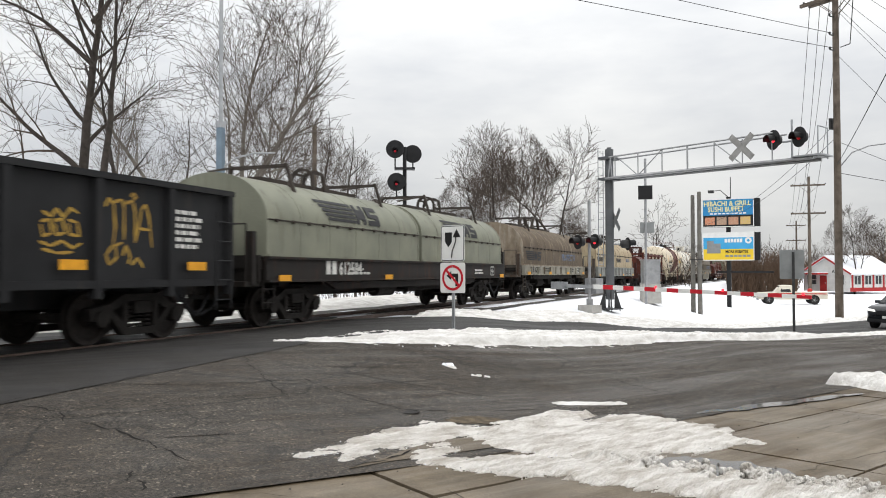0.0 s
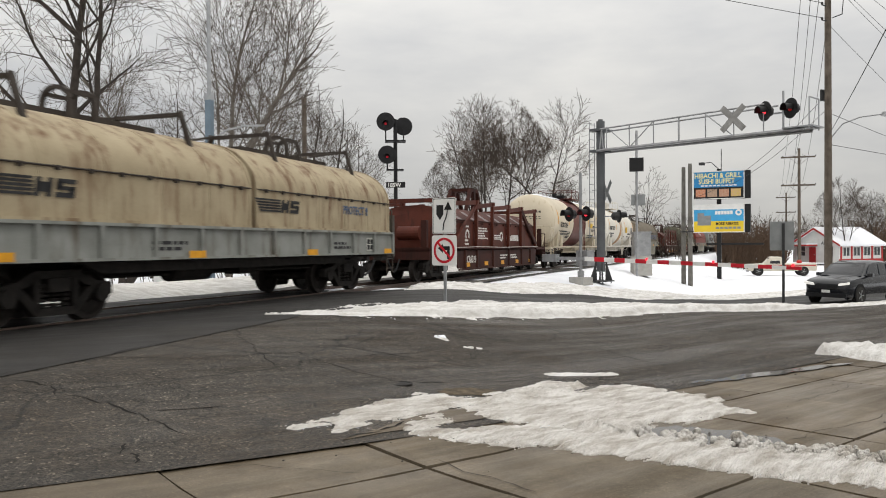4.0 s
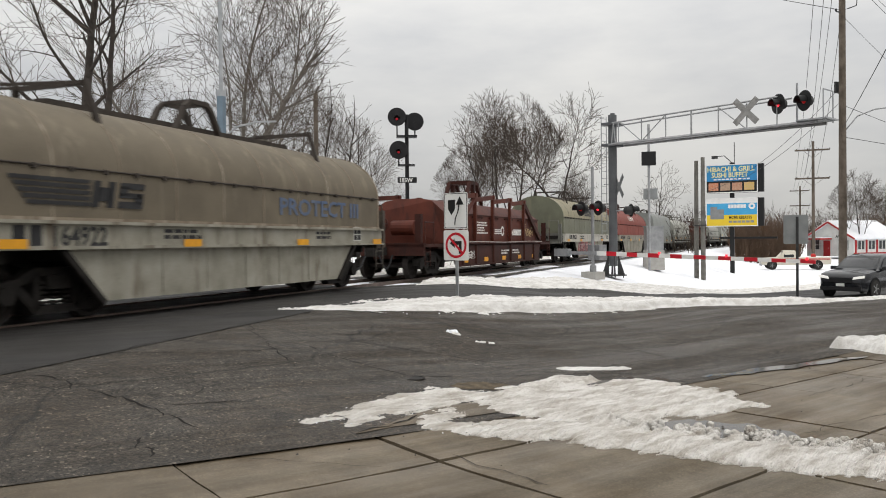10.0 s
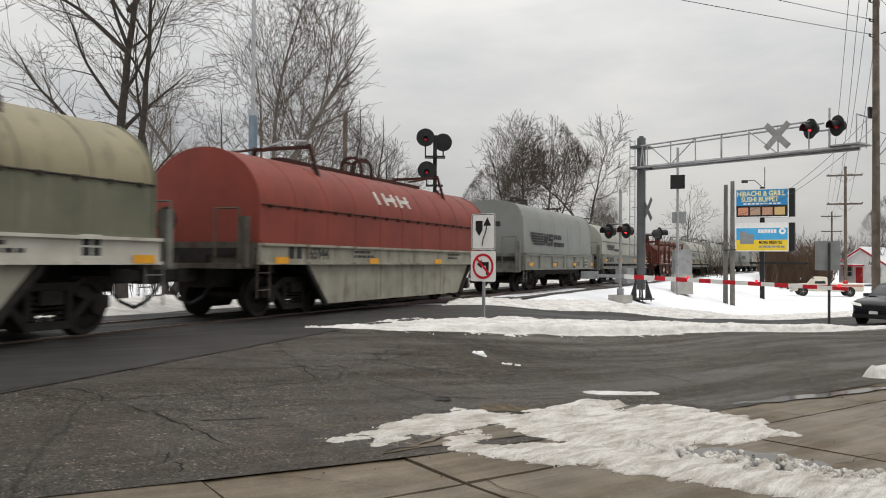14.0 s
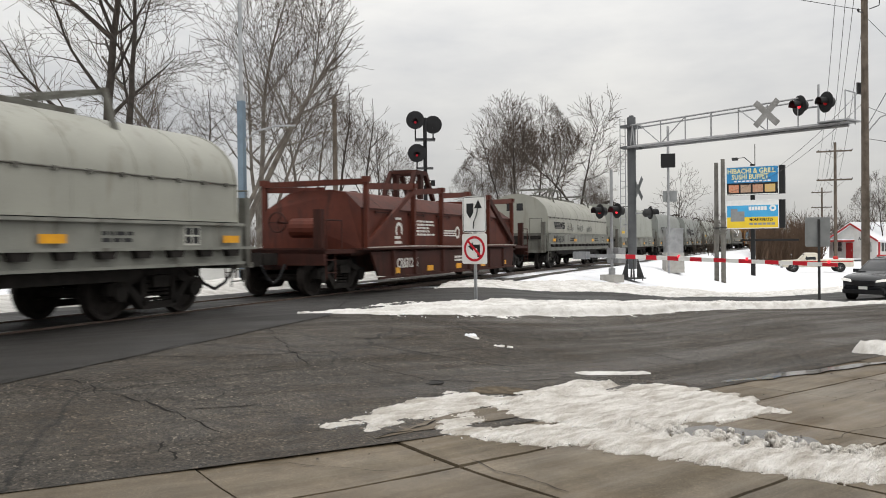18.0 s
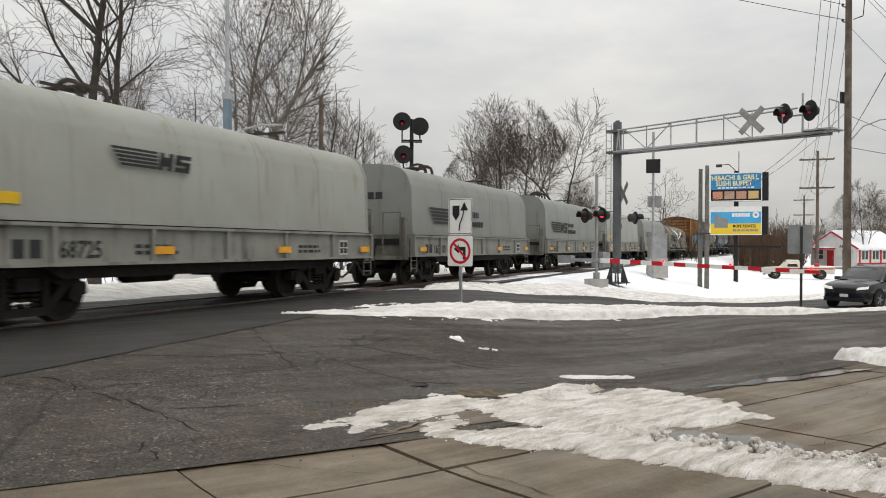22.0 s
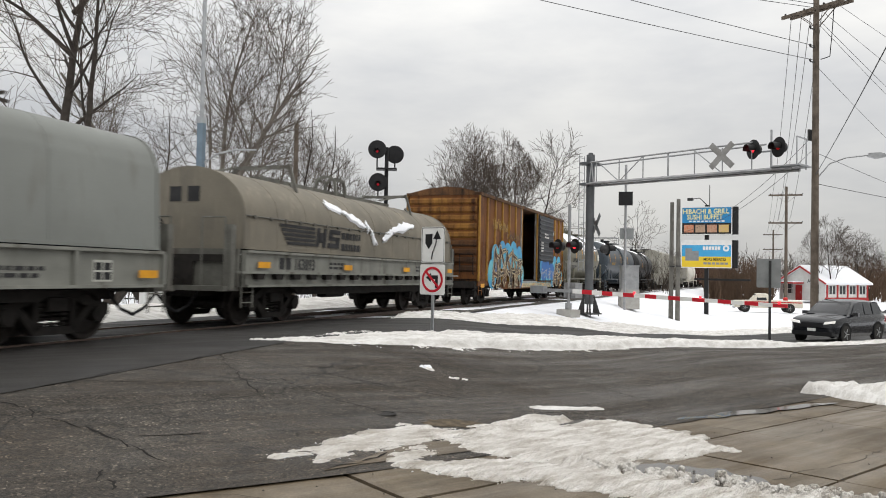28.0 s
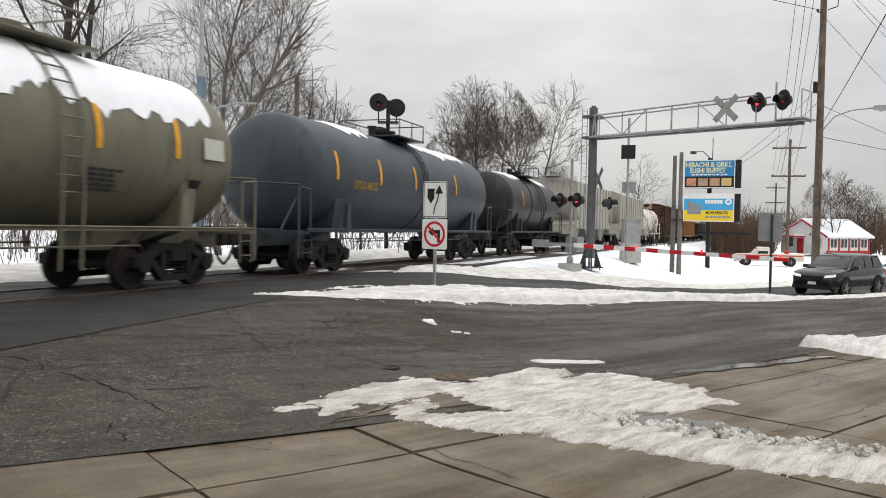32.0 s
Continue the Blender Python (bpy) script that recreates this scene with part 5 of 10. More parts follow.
def tank_car(L, R, p):
    """A tank car: shell with domed heads on two trucks, walk boards, rails, ladders and the top fittings."""
    half = (R - L) / 2
    r, zc = p.get("radius", 1.42), p.get("centre", 2.52)
    car = thing("tank_car", pose(0, 0, 0), p["label"], "tank car", "cars of the freight train")
    bm = bmesh.new()
    a = half - 0.75
    dome = [(-a - 0.62 * math.sin(math.pi / 2 * (1 - i / 8)), r * math.cos(math.pi / 2 * (1 - i / 8)) if i else 0.02) for i in range(9)]
    prof = dome + [(x, r) for x in steps(-a, a, 2.2)[1:-1]] + [(-x, q) for x, q in dome[::-1]]
    lathe(bm, prof, 48, "x", (0, 0, zc))
    shell = part("shell", bm, p["paint"], car, p.get("shell_label", ""), True)
    for b0, b1, m, nm in p.get("bands", []):
        bm = bmesh.new()
        lathe(bm, [(b0, r + 0.012), (b0, r + 0.02), (b1, r + 0.02), (b1, r + 0.012)], 48, "x", (0, 0, zc))
        part(nm, bm, m, shell, smooth=True)
    for x in p.get("rings", []):
        bm = bmesh.new()
        lathe(bm, [(x - 0.06, r), (x - 0.05, r + 0.035), (x + 0.05, r + 0.035), (x + 0.06, r)], 48, "x", (0, 0, zc))
        part("ring", bm, p["paint"], shell, smooth=True)
    fr = p.get("frame", p["paint"])
    for q in (-1, 1):
        e = q * half
        bm = bmesh.new()
        box(bm, min(e - q * 3.2, e + q * 0.3), max(e - q * 3.2, e + q * 0.3), -0.38, 0.38, 0.7, 1.12)
        box(bm, min(e - q * 0.25, e + q * 0.3), max(e - q * 0.25, e + q * 0.3), -1.4, 1.4, 1.0, 1.08)
        prism(bm, [(-1.25, 1.12), (-1.35, 1.95), (-1.1, 2.0), (-0.5, 1.3), (0.5, 1.3), (1.1, 2.0), (1.35, 1.95), (1.25, 1.12), (0.3, 0.8), (-0.3, 0.8)], e - q * 1.85 - 0.22, e - q * 1.85 + 0.22)
        part("stub_sill", bm, fr, car)
        for s in (-1, 1):
            grab(car, [(e + q * 0.25, s * 1.4, 0.45), (e + q * 0.25, s * 1.4, 2.15), (e + q * 0.25, s * 0.3, 2.2)], fr, 0.026)
            grab(car, [(e - q * 0.25, s * 1.42, 1.05), (e - q * 0.25, s * 1.42, 2.05), (e + q * 0.25, s * 1.42, 2.1)], fr, 0.024)
            grab(car, [(e + q * 0.25, s * 0.9, 1.05), (e - q * 0.5, s * 0.95, 2.0)], fr, 0.024, "brace")
            ladder(car, e - q * 0.1 - 0.2, s * 1.42, 0.42, 1.0, fr, 0.4, 2, True, "step")
        coupler(car, e + q * 0.3, q * 0.75)
        truck(car, q * (half - 1.85))
    for s in (-1, 1):
        bm = bmesh.new()
        bar(bm, (-half, s * 1.45, 1.08), (half, s * 1.45, 1.08), 0.07, 0.05)
        rod(bm, (-half, s * 1.5, 1.12), (half, s * 1.5, 1.12), 0.02, 6)
        part("side_rail", bm, fr, car)
        for q in (-1, 1):
            x = q * (half - 2.1)
            bm = bmesh.new()
            prism(bm, [(x - 0.14, 1.05), (x - 0.07, zc - 0.75), (x + 0.07, zc - 0.75), (x + 0.14, 1.05)], s * (r - 0.06), s * (r + 0.02), "y")
            part("saddle", bm, fr, car)
        bm = bmesh.new()
        rod(bm, (-half + 3, s * 1.2, 0.8), (half - 3, s * 1.2, 0.8), 0.018, 6)
        for k in range(5):
            x = -half + 3.2 + k * (2 * half - 6.4) / 4
            rod(bm, (x, s * 1.2, 0.8), (x, s * 1.44, 1.08), 0.018, 6)
        part("brake_rod", bm, fr, car)
        lx = p.get("ladder_x", 0.3)
        bm = bmesh.new()
        for q in (0, 0.42):
            pts = [(lx + q, s * 1.5, 0.45), (lx + q, s * (r + 0.1), 1.6)] + [(lx + q, s * (r + 0.09) * math.cos(a2), zc + (r + 0.09) * math.sin(a2)) for a2 in (0.0, 0.35, 0.7, 1.05, 1.35)]
            chain(bm, pts, 0.022, 6)
        for k in range(11):
            a2 = -0.6 + k * 0.19
            y, z = (r + 0.09) * math.cos(a2), zc + (r + 0.09) * math.sin(a2)
            if z < 1.7:
                y = 1.48
            rod(bm, (lx, s * y, z), (lx + 0.42, s * y, z), 0.015, 6)
        part("ladder", bm, p.get("ladder_m", fr), car)
    # top: platform, manway, valves, guard rails
    tx = lx + 0.2
    bm = bmesh.new()
    box(bm, tx - 1.1, tx + 1.1, -1.0, 1.0, zc + r + 0.02, zc + r + 0.06)
    part("top_platform", bm, p.get("ladder_m", fr), car)
    bm = bmesh.new()
    z = zc + r
    rod(bm, (tx, 0, z - 0.05), (tx, 0, z + 0.24), 0.34, 18)
    rod(bm, (tx, 0, z + 0.24), (tx, 0, z + 0.3), 0.4, 18)
    rod(bm, (tx - 0.65, 0.1, z), (tx - 0.65, 0.1, z + 0.35), 0.12, 12)
    rod(bm, (tx - 0.65, 0.1, z + 0.35), (tx - 0.65, 0.1, z + 0.4), 0.16, 12)
    part("manway", bm, p.get("fit_m", M_BLACK), car)
    bm = bmesh.new()
    for s in (-1, 1):
        chain(bm, [(tx - 1.0, s * 1.0, z), (tx - 1.0, s * 1.0, z + 0.55), (tx + 1.0, s * 1.0, z + 0.55), (tx + 1.0, s * 1.0, z)], 0.02, 6)
        rod(bm, (tx, s * 1.0, z), (tx, s * 1.0, z + 0.55), 0.018, 6)
    for q in (-1, 1):
        rod(bm, (tx + q, -1.0, z + 0.55), (tx + q, 1.0, z + 0.55), 0.018, 6)
    part("guard_rail", bm, p.get("ladder_m", fr), car)
    if p.get("house"):
        bm = bmesh.new()
        box(bm, tx - 0.45, tx + 0.45, -0.45, 0.45, z, z + 0.45)
        box(bm, tx - 0.5, tx + 0.5, -0.5, 0.5, z + 0.45, z + 0.5)
        part("valve_house", bm, p["paint"], car)

    def round_y(zz):
        k = (zz - zc) / r
        return -r * math.sqrt(max(0.0, 1 - k * k)) - 0.014

    for x in p.get("stripes", []):
        bm = bmesh.new()
        prev = None
        for i in range(7):
            zz = zc - 0.15 + i * 0.12
            cur = [bm.verts.new((x + q, round_y(zz), zz)) for q in (0, 0.13)]
            if prev:
                bm.faces.new((prev[0], prev[1], cur[1], cur[0]))
            prev = cur
        part("stripe", bm, M_YELLOW, car)
    for body, size, x, zz in p.get("texts", []):
        k = (zz + size * 0.35 - zc) / r
        tilt = math.degrees(math.asin(max(-1, min(1, k))))
        lettering(body, size, p.get("let", M_DARKLET), car, pose(x, round_y(zz + size * 0.35) + 0.002, zz, 90 - tilt, 0, 0), "number", "", 0.9)
    for x, zz, ww, rows, h in p.get("bars", []):
        k = (zz - zc) / r
        tilt = math.degrees(math.asin(max(-1, min(1, k))))
        o = text_bars(car, 0, 0, 0, ww, rows, h, p.get("let", M_DARKLET))
        o.matrix_basis = pose(x, round_y(zz) - 0.004, zz, -tilt, 0, 0)
    for x, zz, ww, hh, m in p.get("placards", []):
        k = (zz + hh / 2 - zc) / r
        tilt = math.degrees(math.asin(max(-1, min(1, k))))
        bm = bmesh.new()
        box(bm, 0, ww, -0.02, 0, -hh / 2, hh / 2)
        o = part("placard", bm, m, car)
        o.matrix_basis = pose(x, round_y(zz + hh / 2) - 0.008, zz + hh / 2, -tilt, 0, 0)
    if p.get("head_print"):
        for zz, ww, hh in ((zc + 0.42, 0.95, 0.1), (zc + 0.2, 1.0, 0.035), (zc + 0.09, 0.6, 0.035)):
            bm = bmesh.new()
            k = math.hypot(zz - zc, 0.3) / r
            x0 = -a - 0.62 * math.sqrt(max(0.0, 1 - k * k)) - 0.05
            n_ = round(ww / 0.16)
            for i in range(n_):
                y0 = -0.75 + i * ww / n_
                kk = math.hypot(zz - zc, y0) / r
                x0 = -a - 0.62 * math.sqrt(max(0.0, 1 - kk * kk)) - 0.02
                box(bm, x0 - 0.004, x0, y0, y0 + ww / n_ * 0.72, zz, zz + hh)
            part("head_print", bm, M_DARKLET, shell)
    for s0, s1 in p.get("snow", []):
        bm = bmesh.new()
        rr = random.Random(int(s0 * 10) + 99)
        prev = None
        deep = p.get("snow_deep", 0.62)
        for x in steps(s0, s1, 0.09):
            edge = smooth01((x - s0) / 0.4) * smooth01((s1 - x) / 0.4)
            cur = []
            for i in range(17):
                u = -1 + 2 * i / 16
                lim = deep + 0.22 * noise.noise((x * 0.9, s0, 1 + u)) + 0.16 * noise.noise((x * 3.2, s0, 4)) * abs(u) + rr.uniform(-0.05, 0.05) * abs(u)
                ang = u * lim * (0.35 + 0.65 * edge)
                th = 0.014 + 0.05 * (1 - abs(u) ** 3) * (0.2 + edge) + 0.012 * noise.noise((x * 4, u * 5, 3))
                cur.append(bm.verts.new((x, (r + th) * math.sin(ang), zc + (r + th) * math.cos(ang))))
            if prev:
                for i in range(16):
                    bm.faces.new((prev[i], prev[i + 1], cur[i + 1], cur[i]))
            prev = cur
        part("snow_cap", bm, M_SNOW, car, "melting snow on top", True)
    return car


def box_car(L, R, p):
    half = (R - L) / 2
    car = thing("boxcar", pose(0, 0, 0), p["label"], "boxcar", "cars of the freight train")
    m, z0, z1, w = p["paint"], 0.95, p.get("top", 4.22), 1.5
    door = p.get("door")
    sides = [(-half, half)]
    if door:
        d0, d1 = door
        sides = [(-half, d0), (d1, half)]
    for s in (-1, 1):
        for a, b in (sides if s < 0 else [(-half, half)]):
            bm = bmesh.new()
            box(bm, a, b, min(s * w, s * (w - 0.06)), max(s * w, s * (w - 0.06)), z0, z1)
            part("side_wall", bm, m, car)
            k = max(2, round((b - a) / 1.05))
            for i in range(k + 1):
                x = a + (b - a) * i / k
                bm = bmesh.new()
                box(bm, x - 0.05, x + 0.05, min(s * w, s * (w + 0.06)), max(s * w, s * (w + 0.06)), z0, z1 - 0.02)
                part("side_post", bm, p.get("post", m), car)
        bm = bmesh.new()
        box(bm, -half, half, min(s * (w - 0.04), s * (w + 0.09)), max(s * (w - 0.04), s * (w + 0.09)), z1 - 0.02, z1 + 0.1)
        part("roof_rail", bm, p.get("roof", m), car)
        bm = bmesh.new()
        prism(bm, [(-half, z0), (-half, 0.78), (-half * 0.62, 0.78), (-half * 0.55, 0.62), (half * 0.55, 0.62), (half * 0.62, 0.78), (half, 0.78), (half, z0)], s * (w + 0.02), s * (w - 0.06), "y")
        part("side_sill", bm, p.get("sill", m), car)
    bm = bmesh.new()
    box(bm, -half, half, -w, w, z0 - 0.05, z0 + 0.08)
    box(bm, -half - 0.2, half + 0.2, -0.35, 0.35, 0.62, z0 - 0.05)
    part("floor", bm, M_STEEL, car)
    bm = bmesh.new()
    prism(bm, [(-w - 0.06, z1 + 0.06), (-0.7, z1 + 0.26), (0, z1 + 0.33), (0.7, z1 + 0.26), (w + 0.06, z1 + 0.06), (w + 0.06, z1), (-w - 0.06, z1)], -half - 0.04, half + 0.04)
    for k in range(15):
        x = -half + 0.4 + k * (2 * half - 0.8) / 14
        prism(bm, [(-w - 0.08, z1 + 0.08), (-0.7, z1 + 0.31), (0, z1 + 0.38), (0.7, z1 + 0.31), (w + 0.08, z1 + 0.08), (w, z1 + 0.05), (-w, z1 + 0.05)], x - 0.07, x + 0.07)
    part("roof", bm, p.get("roof", m), car)
    for q in (-1, 1):
        e = q * half
        bm = bmesh.new()
        box(bm, min(e, e - q * 0.06), max(e, e - q * 0.06), -w, w, z0, z1)
        part("end_wall", bm, m, car)
        for k in range(9):
            bm = bmesh.new()
            z = z0 + 0.35 + k * (z1 - z0 - 0.4) / 9
            prism(bm, [(e, z), (e + q * 0.09, z + 0.08), (e + q * 0.09, z + 0.2), (e, z + 0.27)], -w + 0.08, w - 0.08, "y")
            # the four lowest ribs can take a darker paint than the rest
            part("end_rib", bm, p.get("low_rib", p.get("rib", m)) if k < 4 else p.get("rib", m), car)
        if p.get("end_print"):
            prints = ((-1.1, 3.98, 0.8, 0.1), (0.2, 4.05, 0.5, 0.06))
            for y0, zz, ww, hh in prints:
                bm = bmesh.new()
                for i in range(6):
                    box(bm, min(e, e + q * 0.006), max(e, e + q * 0.006), y0 + i * ww / 6, y0 + (i + 0.7) * ww / 6, zz, zz + hh)
                part("end_print", bm, M_DARKLET, car)
            bm = bmesh.new()
            box(bm, min(e + q * 0.09, e + q * 0.3), max(e + q * 0.09, e + q * 0.3), -0.55, 0.1, 1.55, 2.1)
            part("brake_housing", bm, M_STEEL, car)
            grab(car, [(e + q * 0.09, -1.35, 2.35), (e + q * 0.2, -1.35, 2.35), (e + q * 0.2, 0.9, 2.35), (e + q * 0.09, 0.9, 2.35)], M_STEEL)
            grab(car, [(e + q * 0.09, -1.35, 1.2), (e + q * 0.2, -1.35, 1.25), (e + q * 0.2, -1.35, 2.0), (e + q * 0.2, -0.8, 2.0), (e + q * 0.2, -0.8, 1.2)], M_STEEL)
        for s in (-1, 1):
            ladder(car, e - q * 0.15 - (0.5 if q > 0 else 0), s * (w + 0.1), 1.0, 2.5, m, 0.5, 4)
            ladder(car, e - q * 0.15 - (0.4 if q > 0 else 0), s * (w - 0.02), 0.4, 0.78, m, 0.4, 1, True, "step")
        bm = bmesh.new()
        box(bm, min(e, e + q * 0.4), max(e, e + q * 0.4), -0.5, 0.5, 0.98, 1.04)
        box(bm, min(e, e + q * 0.25), max(e, e + q * 0.25), -1.45, 1.45, 0.68, 0.95)
        part("end_sill", bm, M_STEEL, car)
        coupler(car, e + q * 0.2, q * p.get("gap", 1.0))
        truck(car, q * (half - 1.7))
    if door:
        bm = bmesh.new()
        for x in (d0 - 0.05, d1 + 0.05):
            box(bm, x - 0.06, x + 0.06, -w - 0.05, -w + 0.1, z0, z1)
        box(bm, d0, d1, -w - 0.05, -w + 0.1, z0 - 0.06, z0 + 0.02)
        part("door_frame", bm, M_GALV, car)
        bm = bmesh.new()
        box(bm, p["slid"][0], p["slid"][1], -w - 0.13, -w - 0.08, z0 + 0.03, z1 - 0.08)
        leaf = part("sliding_door", bm, p["door_m"], car, "dark grey ribbed sliding door, slid open")
        for k in range(14):
            bm = bmesh.new()
            z = z0 + 0.15 + k * (z1 - z0 - 0.3) / 14
            prism(bm, [(-w - 0.13, z), (-w - 0.18, z + 0.04), (-w - 0.18, z + 0.08), (-w - 0.13, z + 0.12)], p["slid"][0] + 0.08, p["slid"][1] - 0.08)
            part("door_rib", bm, p["door_m"], leaf)
        bm = bmesh.new()
        box(bm, -half + 0.1, half - 0.1, w - 0.12, w - 0.07, z0 + 0.1, z1 - 0.1)
        part("lining", bm, p["lining"], car)
        text_bars(car, p["slid"][0] + 0.9, -w - 0.19, 3.3, 1.1, 2, 0.09, M_WHITE)
        text_bars(car, p["slid"][0] + 0.2, -w - 0.19, 2.85, 0.6, 4, 0.08, M_WHITE)
    for k in range(8):
        reflector(car, -half + 0.3 + k * (2 * half - 1) / 7, -w - 0.03, 0.7, 0.45, 0.15)
    return car


def gondola(L, R, p):
    half = (R - L) / 2
    car = thing("gondola_car", pose(0, 0, 0), p["label"], "gondola car", "cars of the freight train")
    m, z0, z1, w = p["paint"], 1.0, p.get("top", 2.62), 1.5
    for s in (-1, 1):
        bm = bmesh.new()
        box(bm, -half, half, min(s * w, s * (w - 0.05)), max(s * w, s * (w - 0.05)), z0, z1)
        part("side_wall", bm, m, car)
        bm = bmesh.new()
        box(bm, -half, half, min(s * (w - 0.05), s * (w + 0.12)), max(s * (w - 0.05), s * (w + 0.12)), z1, z1 + 0.1)
        part("top_rail", bm, m, car)
        bm = bmesh.new()
        box(bm, -half, half, min(s * w, s * (w + 0.1)), max(s * w, s * (w + 0.1)), 0.94, 1.06)
        part("side_sill", bm, m, car)
        for k in range(11):
            x = -half + 0.1 + k * (2 * half - 0.2) / 10
            bm = bmesh.new()
            prism(bm, [(x - 0.1, s * w), (x - 0.07, s * (w + 0.11)), (x + 0.07, s * (w + 0.11)), (x + 0.1, s * w)], 0.78, z1, "z")
            part("side_post", bm, m, car)
    bm = bmesh.new()
    box(bm, -half, half, -w, w, 0.98, 1.06)
    box(bm, -half - 0.2, half + 0.2, -0.35, 0.35, 0.6, 0.98)
    part("floor", bm, m, car)
    for q in (-1, 1):
        e = q * half
        bm = bmesh.new()
        box(bm, min(e, e - q * 0.06), max(e, e - q * 0.06), -w, w, z0, z1 + 0.08)
        for z in (1.3, 1.7, 2.1, 2.45):
            box(bm, min(e, e + q * 0.09), max(e, e + q * 0.09), -w, w, z, z + 0.12)
        part("end_wall", bm, m, car)
        for s in (-1, 1):
            ladder(car, e - q * 0.12 - (0.45 if q > 0 else 0), s * (w + 0.13), 0.5, 2.3, m, 0.45, 5)
        coupler(car, e, q * 0.9)
        truck(car, q * (half - 1.9))
    for x in p.get("reflect", []):
        reflector(car, x, -w - 0.115, 1.22, 0.5, 0.15)
    for x, z, ww, rows, h in p.get("bars", []):
        text_bars(car, x, -w - 0.004, z, ww, rows, h, M_WHITE)
    return car


def hopper(L, R, p):
    half = (R - L) / 2
    car = thing("covered_hopper", pose(0, 0, 0), p["label"], "hopper car", "cars of the freight train")
    m, w = p["paint"], 1.5
    bm = bmesh.new()
    prism(bm, [(-half + 0.2, 1.35), (-half + 0.2, 1.6), (-half + 1.6, 1.9), (-half + 0.4, 3.2), (-half + 0.4, 4.2), (half - 0.4, 4.2), (half - 0.4, 3.2), (half - 1.6, 1.9), (half - 0.2, 1.6), (half - 0.2, 1.35)], -w, w, "y")
    part("body", bm, m, car)
    bm = bmesh.new()
    prism(bm, [(-w, 4.2), (-0.9, 4.45), (0.9, 4.45), (w, 4.2)], -half + 0.35, half - 0.35)
    part("roof", bm, m, car)
    for k in range(3):
        x = -half + (k + 0.5) * 2 * half / 3
        bm = bmesh.new()
        prism(bm, [(x - 1.4, 1.35), (x - 0.4, 0.5), (x + 0.4, 0.5), (x + 1.4, 1.35)], -1.1, 1.1, "y")
        part("hopper_chute", bm, m, car)
    for s in (-1, 1):
        for k in range(12):
            x = -half + 0.6 + k * (2 * half - 1.2) / 11
            bm = bmesh.new()
            box(bm, x - 0.05, x + 0.05, min(s * w, s * (w + 0.07)), max(s * w, s * (w + 0.07)), 1.4, 4.15)
            part("side_post", bm, m, car)
    bm = bmesh.new()
    box(bm, -half, half, -0.5, 0.5, 4.5, 4.53)
    part("walkway", bm, M_GALV, car)
    for q in (-1, 1):
        bm = bmesh.new()
        box(bm, min(q * half, q * (half - 0.4)), max(q * half, q * (half - 0.4)), -1.4, 1.4, 1.0, 1.35)
        part("end_platform", bm, m, car)
        ladder(car, q * (half - 0.2) - 0.2, -w - 0.02, 0.5, 4.3, m, 0.45, 9)
        coupler(car, q * half, q * 0.9)
        truck(car, q * (half - 1.7))
    return car


# paints
M_DARKTRIM = mat("dark_rusty_trim", (0.06, 0.05, 0.042), (0.03, 0.024, 0.02), 0.75, 0, 4, 40, 0.2)
P_GRIME = mat("grimy_end_paint", (0.105, 0.092, 0.076), (0.04, 0.034, 0.028), 0.7, 0, 3, 40, 0.15, streak=(0.05, 0.025, 0.014), amount=0.4)
# darker than the sill grey, with brown streaks
P_ENDGREY = mat("streaked_grey_end", (0.17, 0.168, 0.15), (0.085, 0.083, 0.072), 0.65, 0, 3, 40, 0.12, streak=(0.05, 0.038, 0.028), amount=0.35)
P_OLIVE = mat("olive_hood_paint", (0.215, 0.22, 0.165), (0.15, 0.155, 0.12), 0.5, 0, 1.2, 40, 0.06, streak=(0.10, 0.095, 0.07), amount=0.25)
# darker olive for the upright sides and ends, paler olive for the top
P_OLIVEDARK = mat("dark_olive_hood_paint", (0.15, 0.152, 0.108), (0.1, 0.1, 0.072), 0.55, 0, 1.2, 40, 0.06, streak=(0.2, 0.19, 0.13), amount=0.3)
P_OLIVETOP = mat("pale_olive_top_paint", (0.265, 0.235, 0.15), (0.2, 0.178, 0.115), 0.5, 0, 1.2, 40, 0.06, streak=(0.14, 0.12, 0.08), amount=0.3)
P_PALESILL = mat("pale_grey_sill", (0.5, 0.48, 0.43), (0.36, 0.34, 0.29), 0.6, 0, 2, 40, 0.1, streak=(0.2, 0.16, 0.12), amount=0.22)
P_RIBPALE = mat("worn_pale_rib", (0.26, 0.215, 0.16), (0.13, 0.1, 0.072), 0.75, 0, 3, 40, 0.1, streak=(0.36, 0.32, 0.26), amount=0.4)
P_TAN = mat("dusty_tan_hood", (0.125, 0.093, 0.062), (0.078, 0.06, 0.042), 0.75, 0, 1.5, 40, 0.1, streak=(0.25, 0.21, 0.16), amount=0.28)
P_CREAM = mat("rusty_cream_hood", (0.40, 0.335, 0.225), (0.29, 0.235, 0.15), 0.7, 0, 1.5, 30, 0.1, streak=(0.12, 0.055, 0.028), amount=0.42)
P_GREY = mat("light_grey_hood", (0.32, 0.32, 0.28), (0.25, 0.25, 0.22), 0.5, 0, 1.0, 40, 0.06, streak=(0.19, 0.18, 0.15), amount=0.22)
P_COOL = mat("cool_grey_hood", (0.205, 0.215, 0.2), (0.165, 0.172, 0.16), 0.5, 0, 0.8, 40, 0.05, streak=(0.135, 0.13, 0.115), amount=0.18)
P_WARM = mat("warm_grey_hood", (0.275, 0.285, 0.255), (0.225, 0.23, 0.205), 0.55, 0, 0.8, 40, 0.05, streak=(0.18, 0.17, 0.145), amount=0.22)
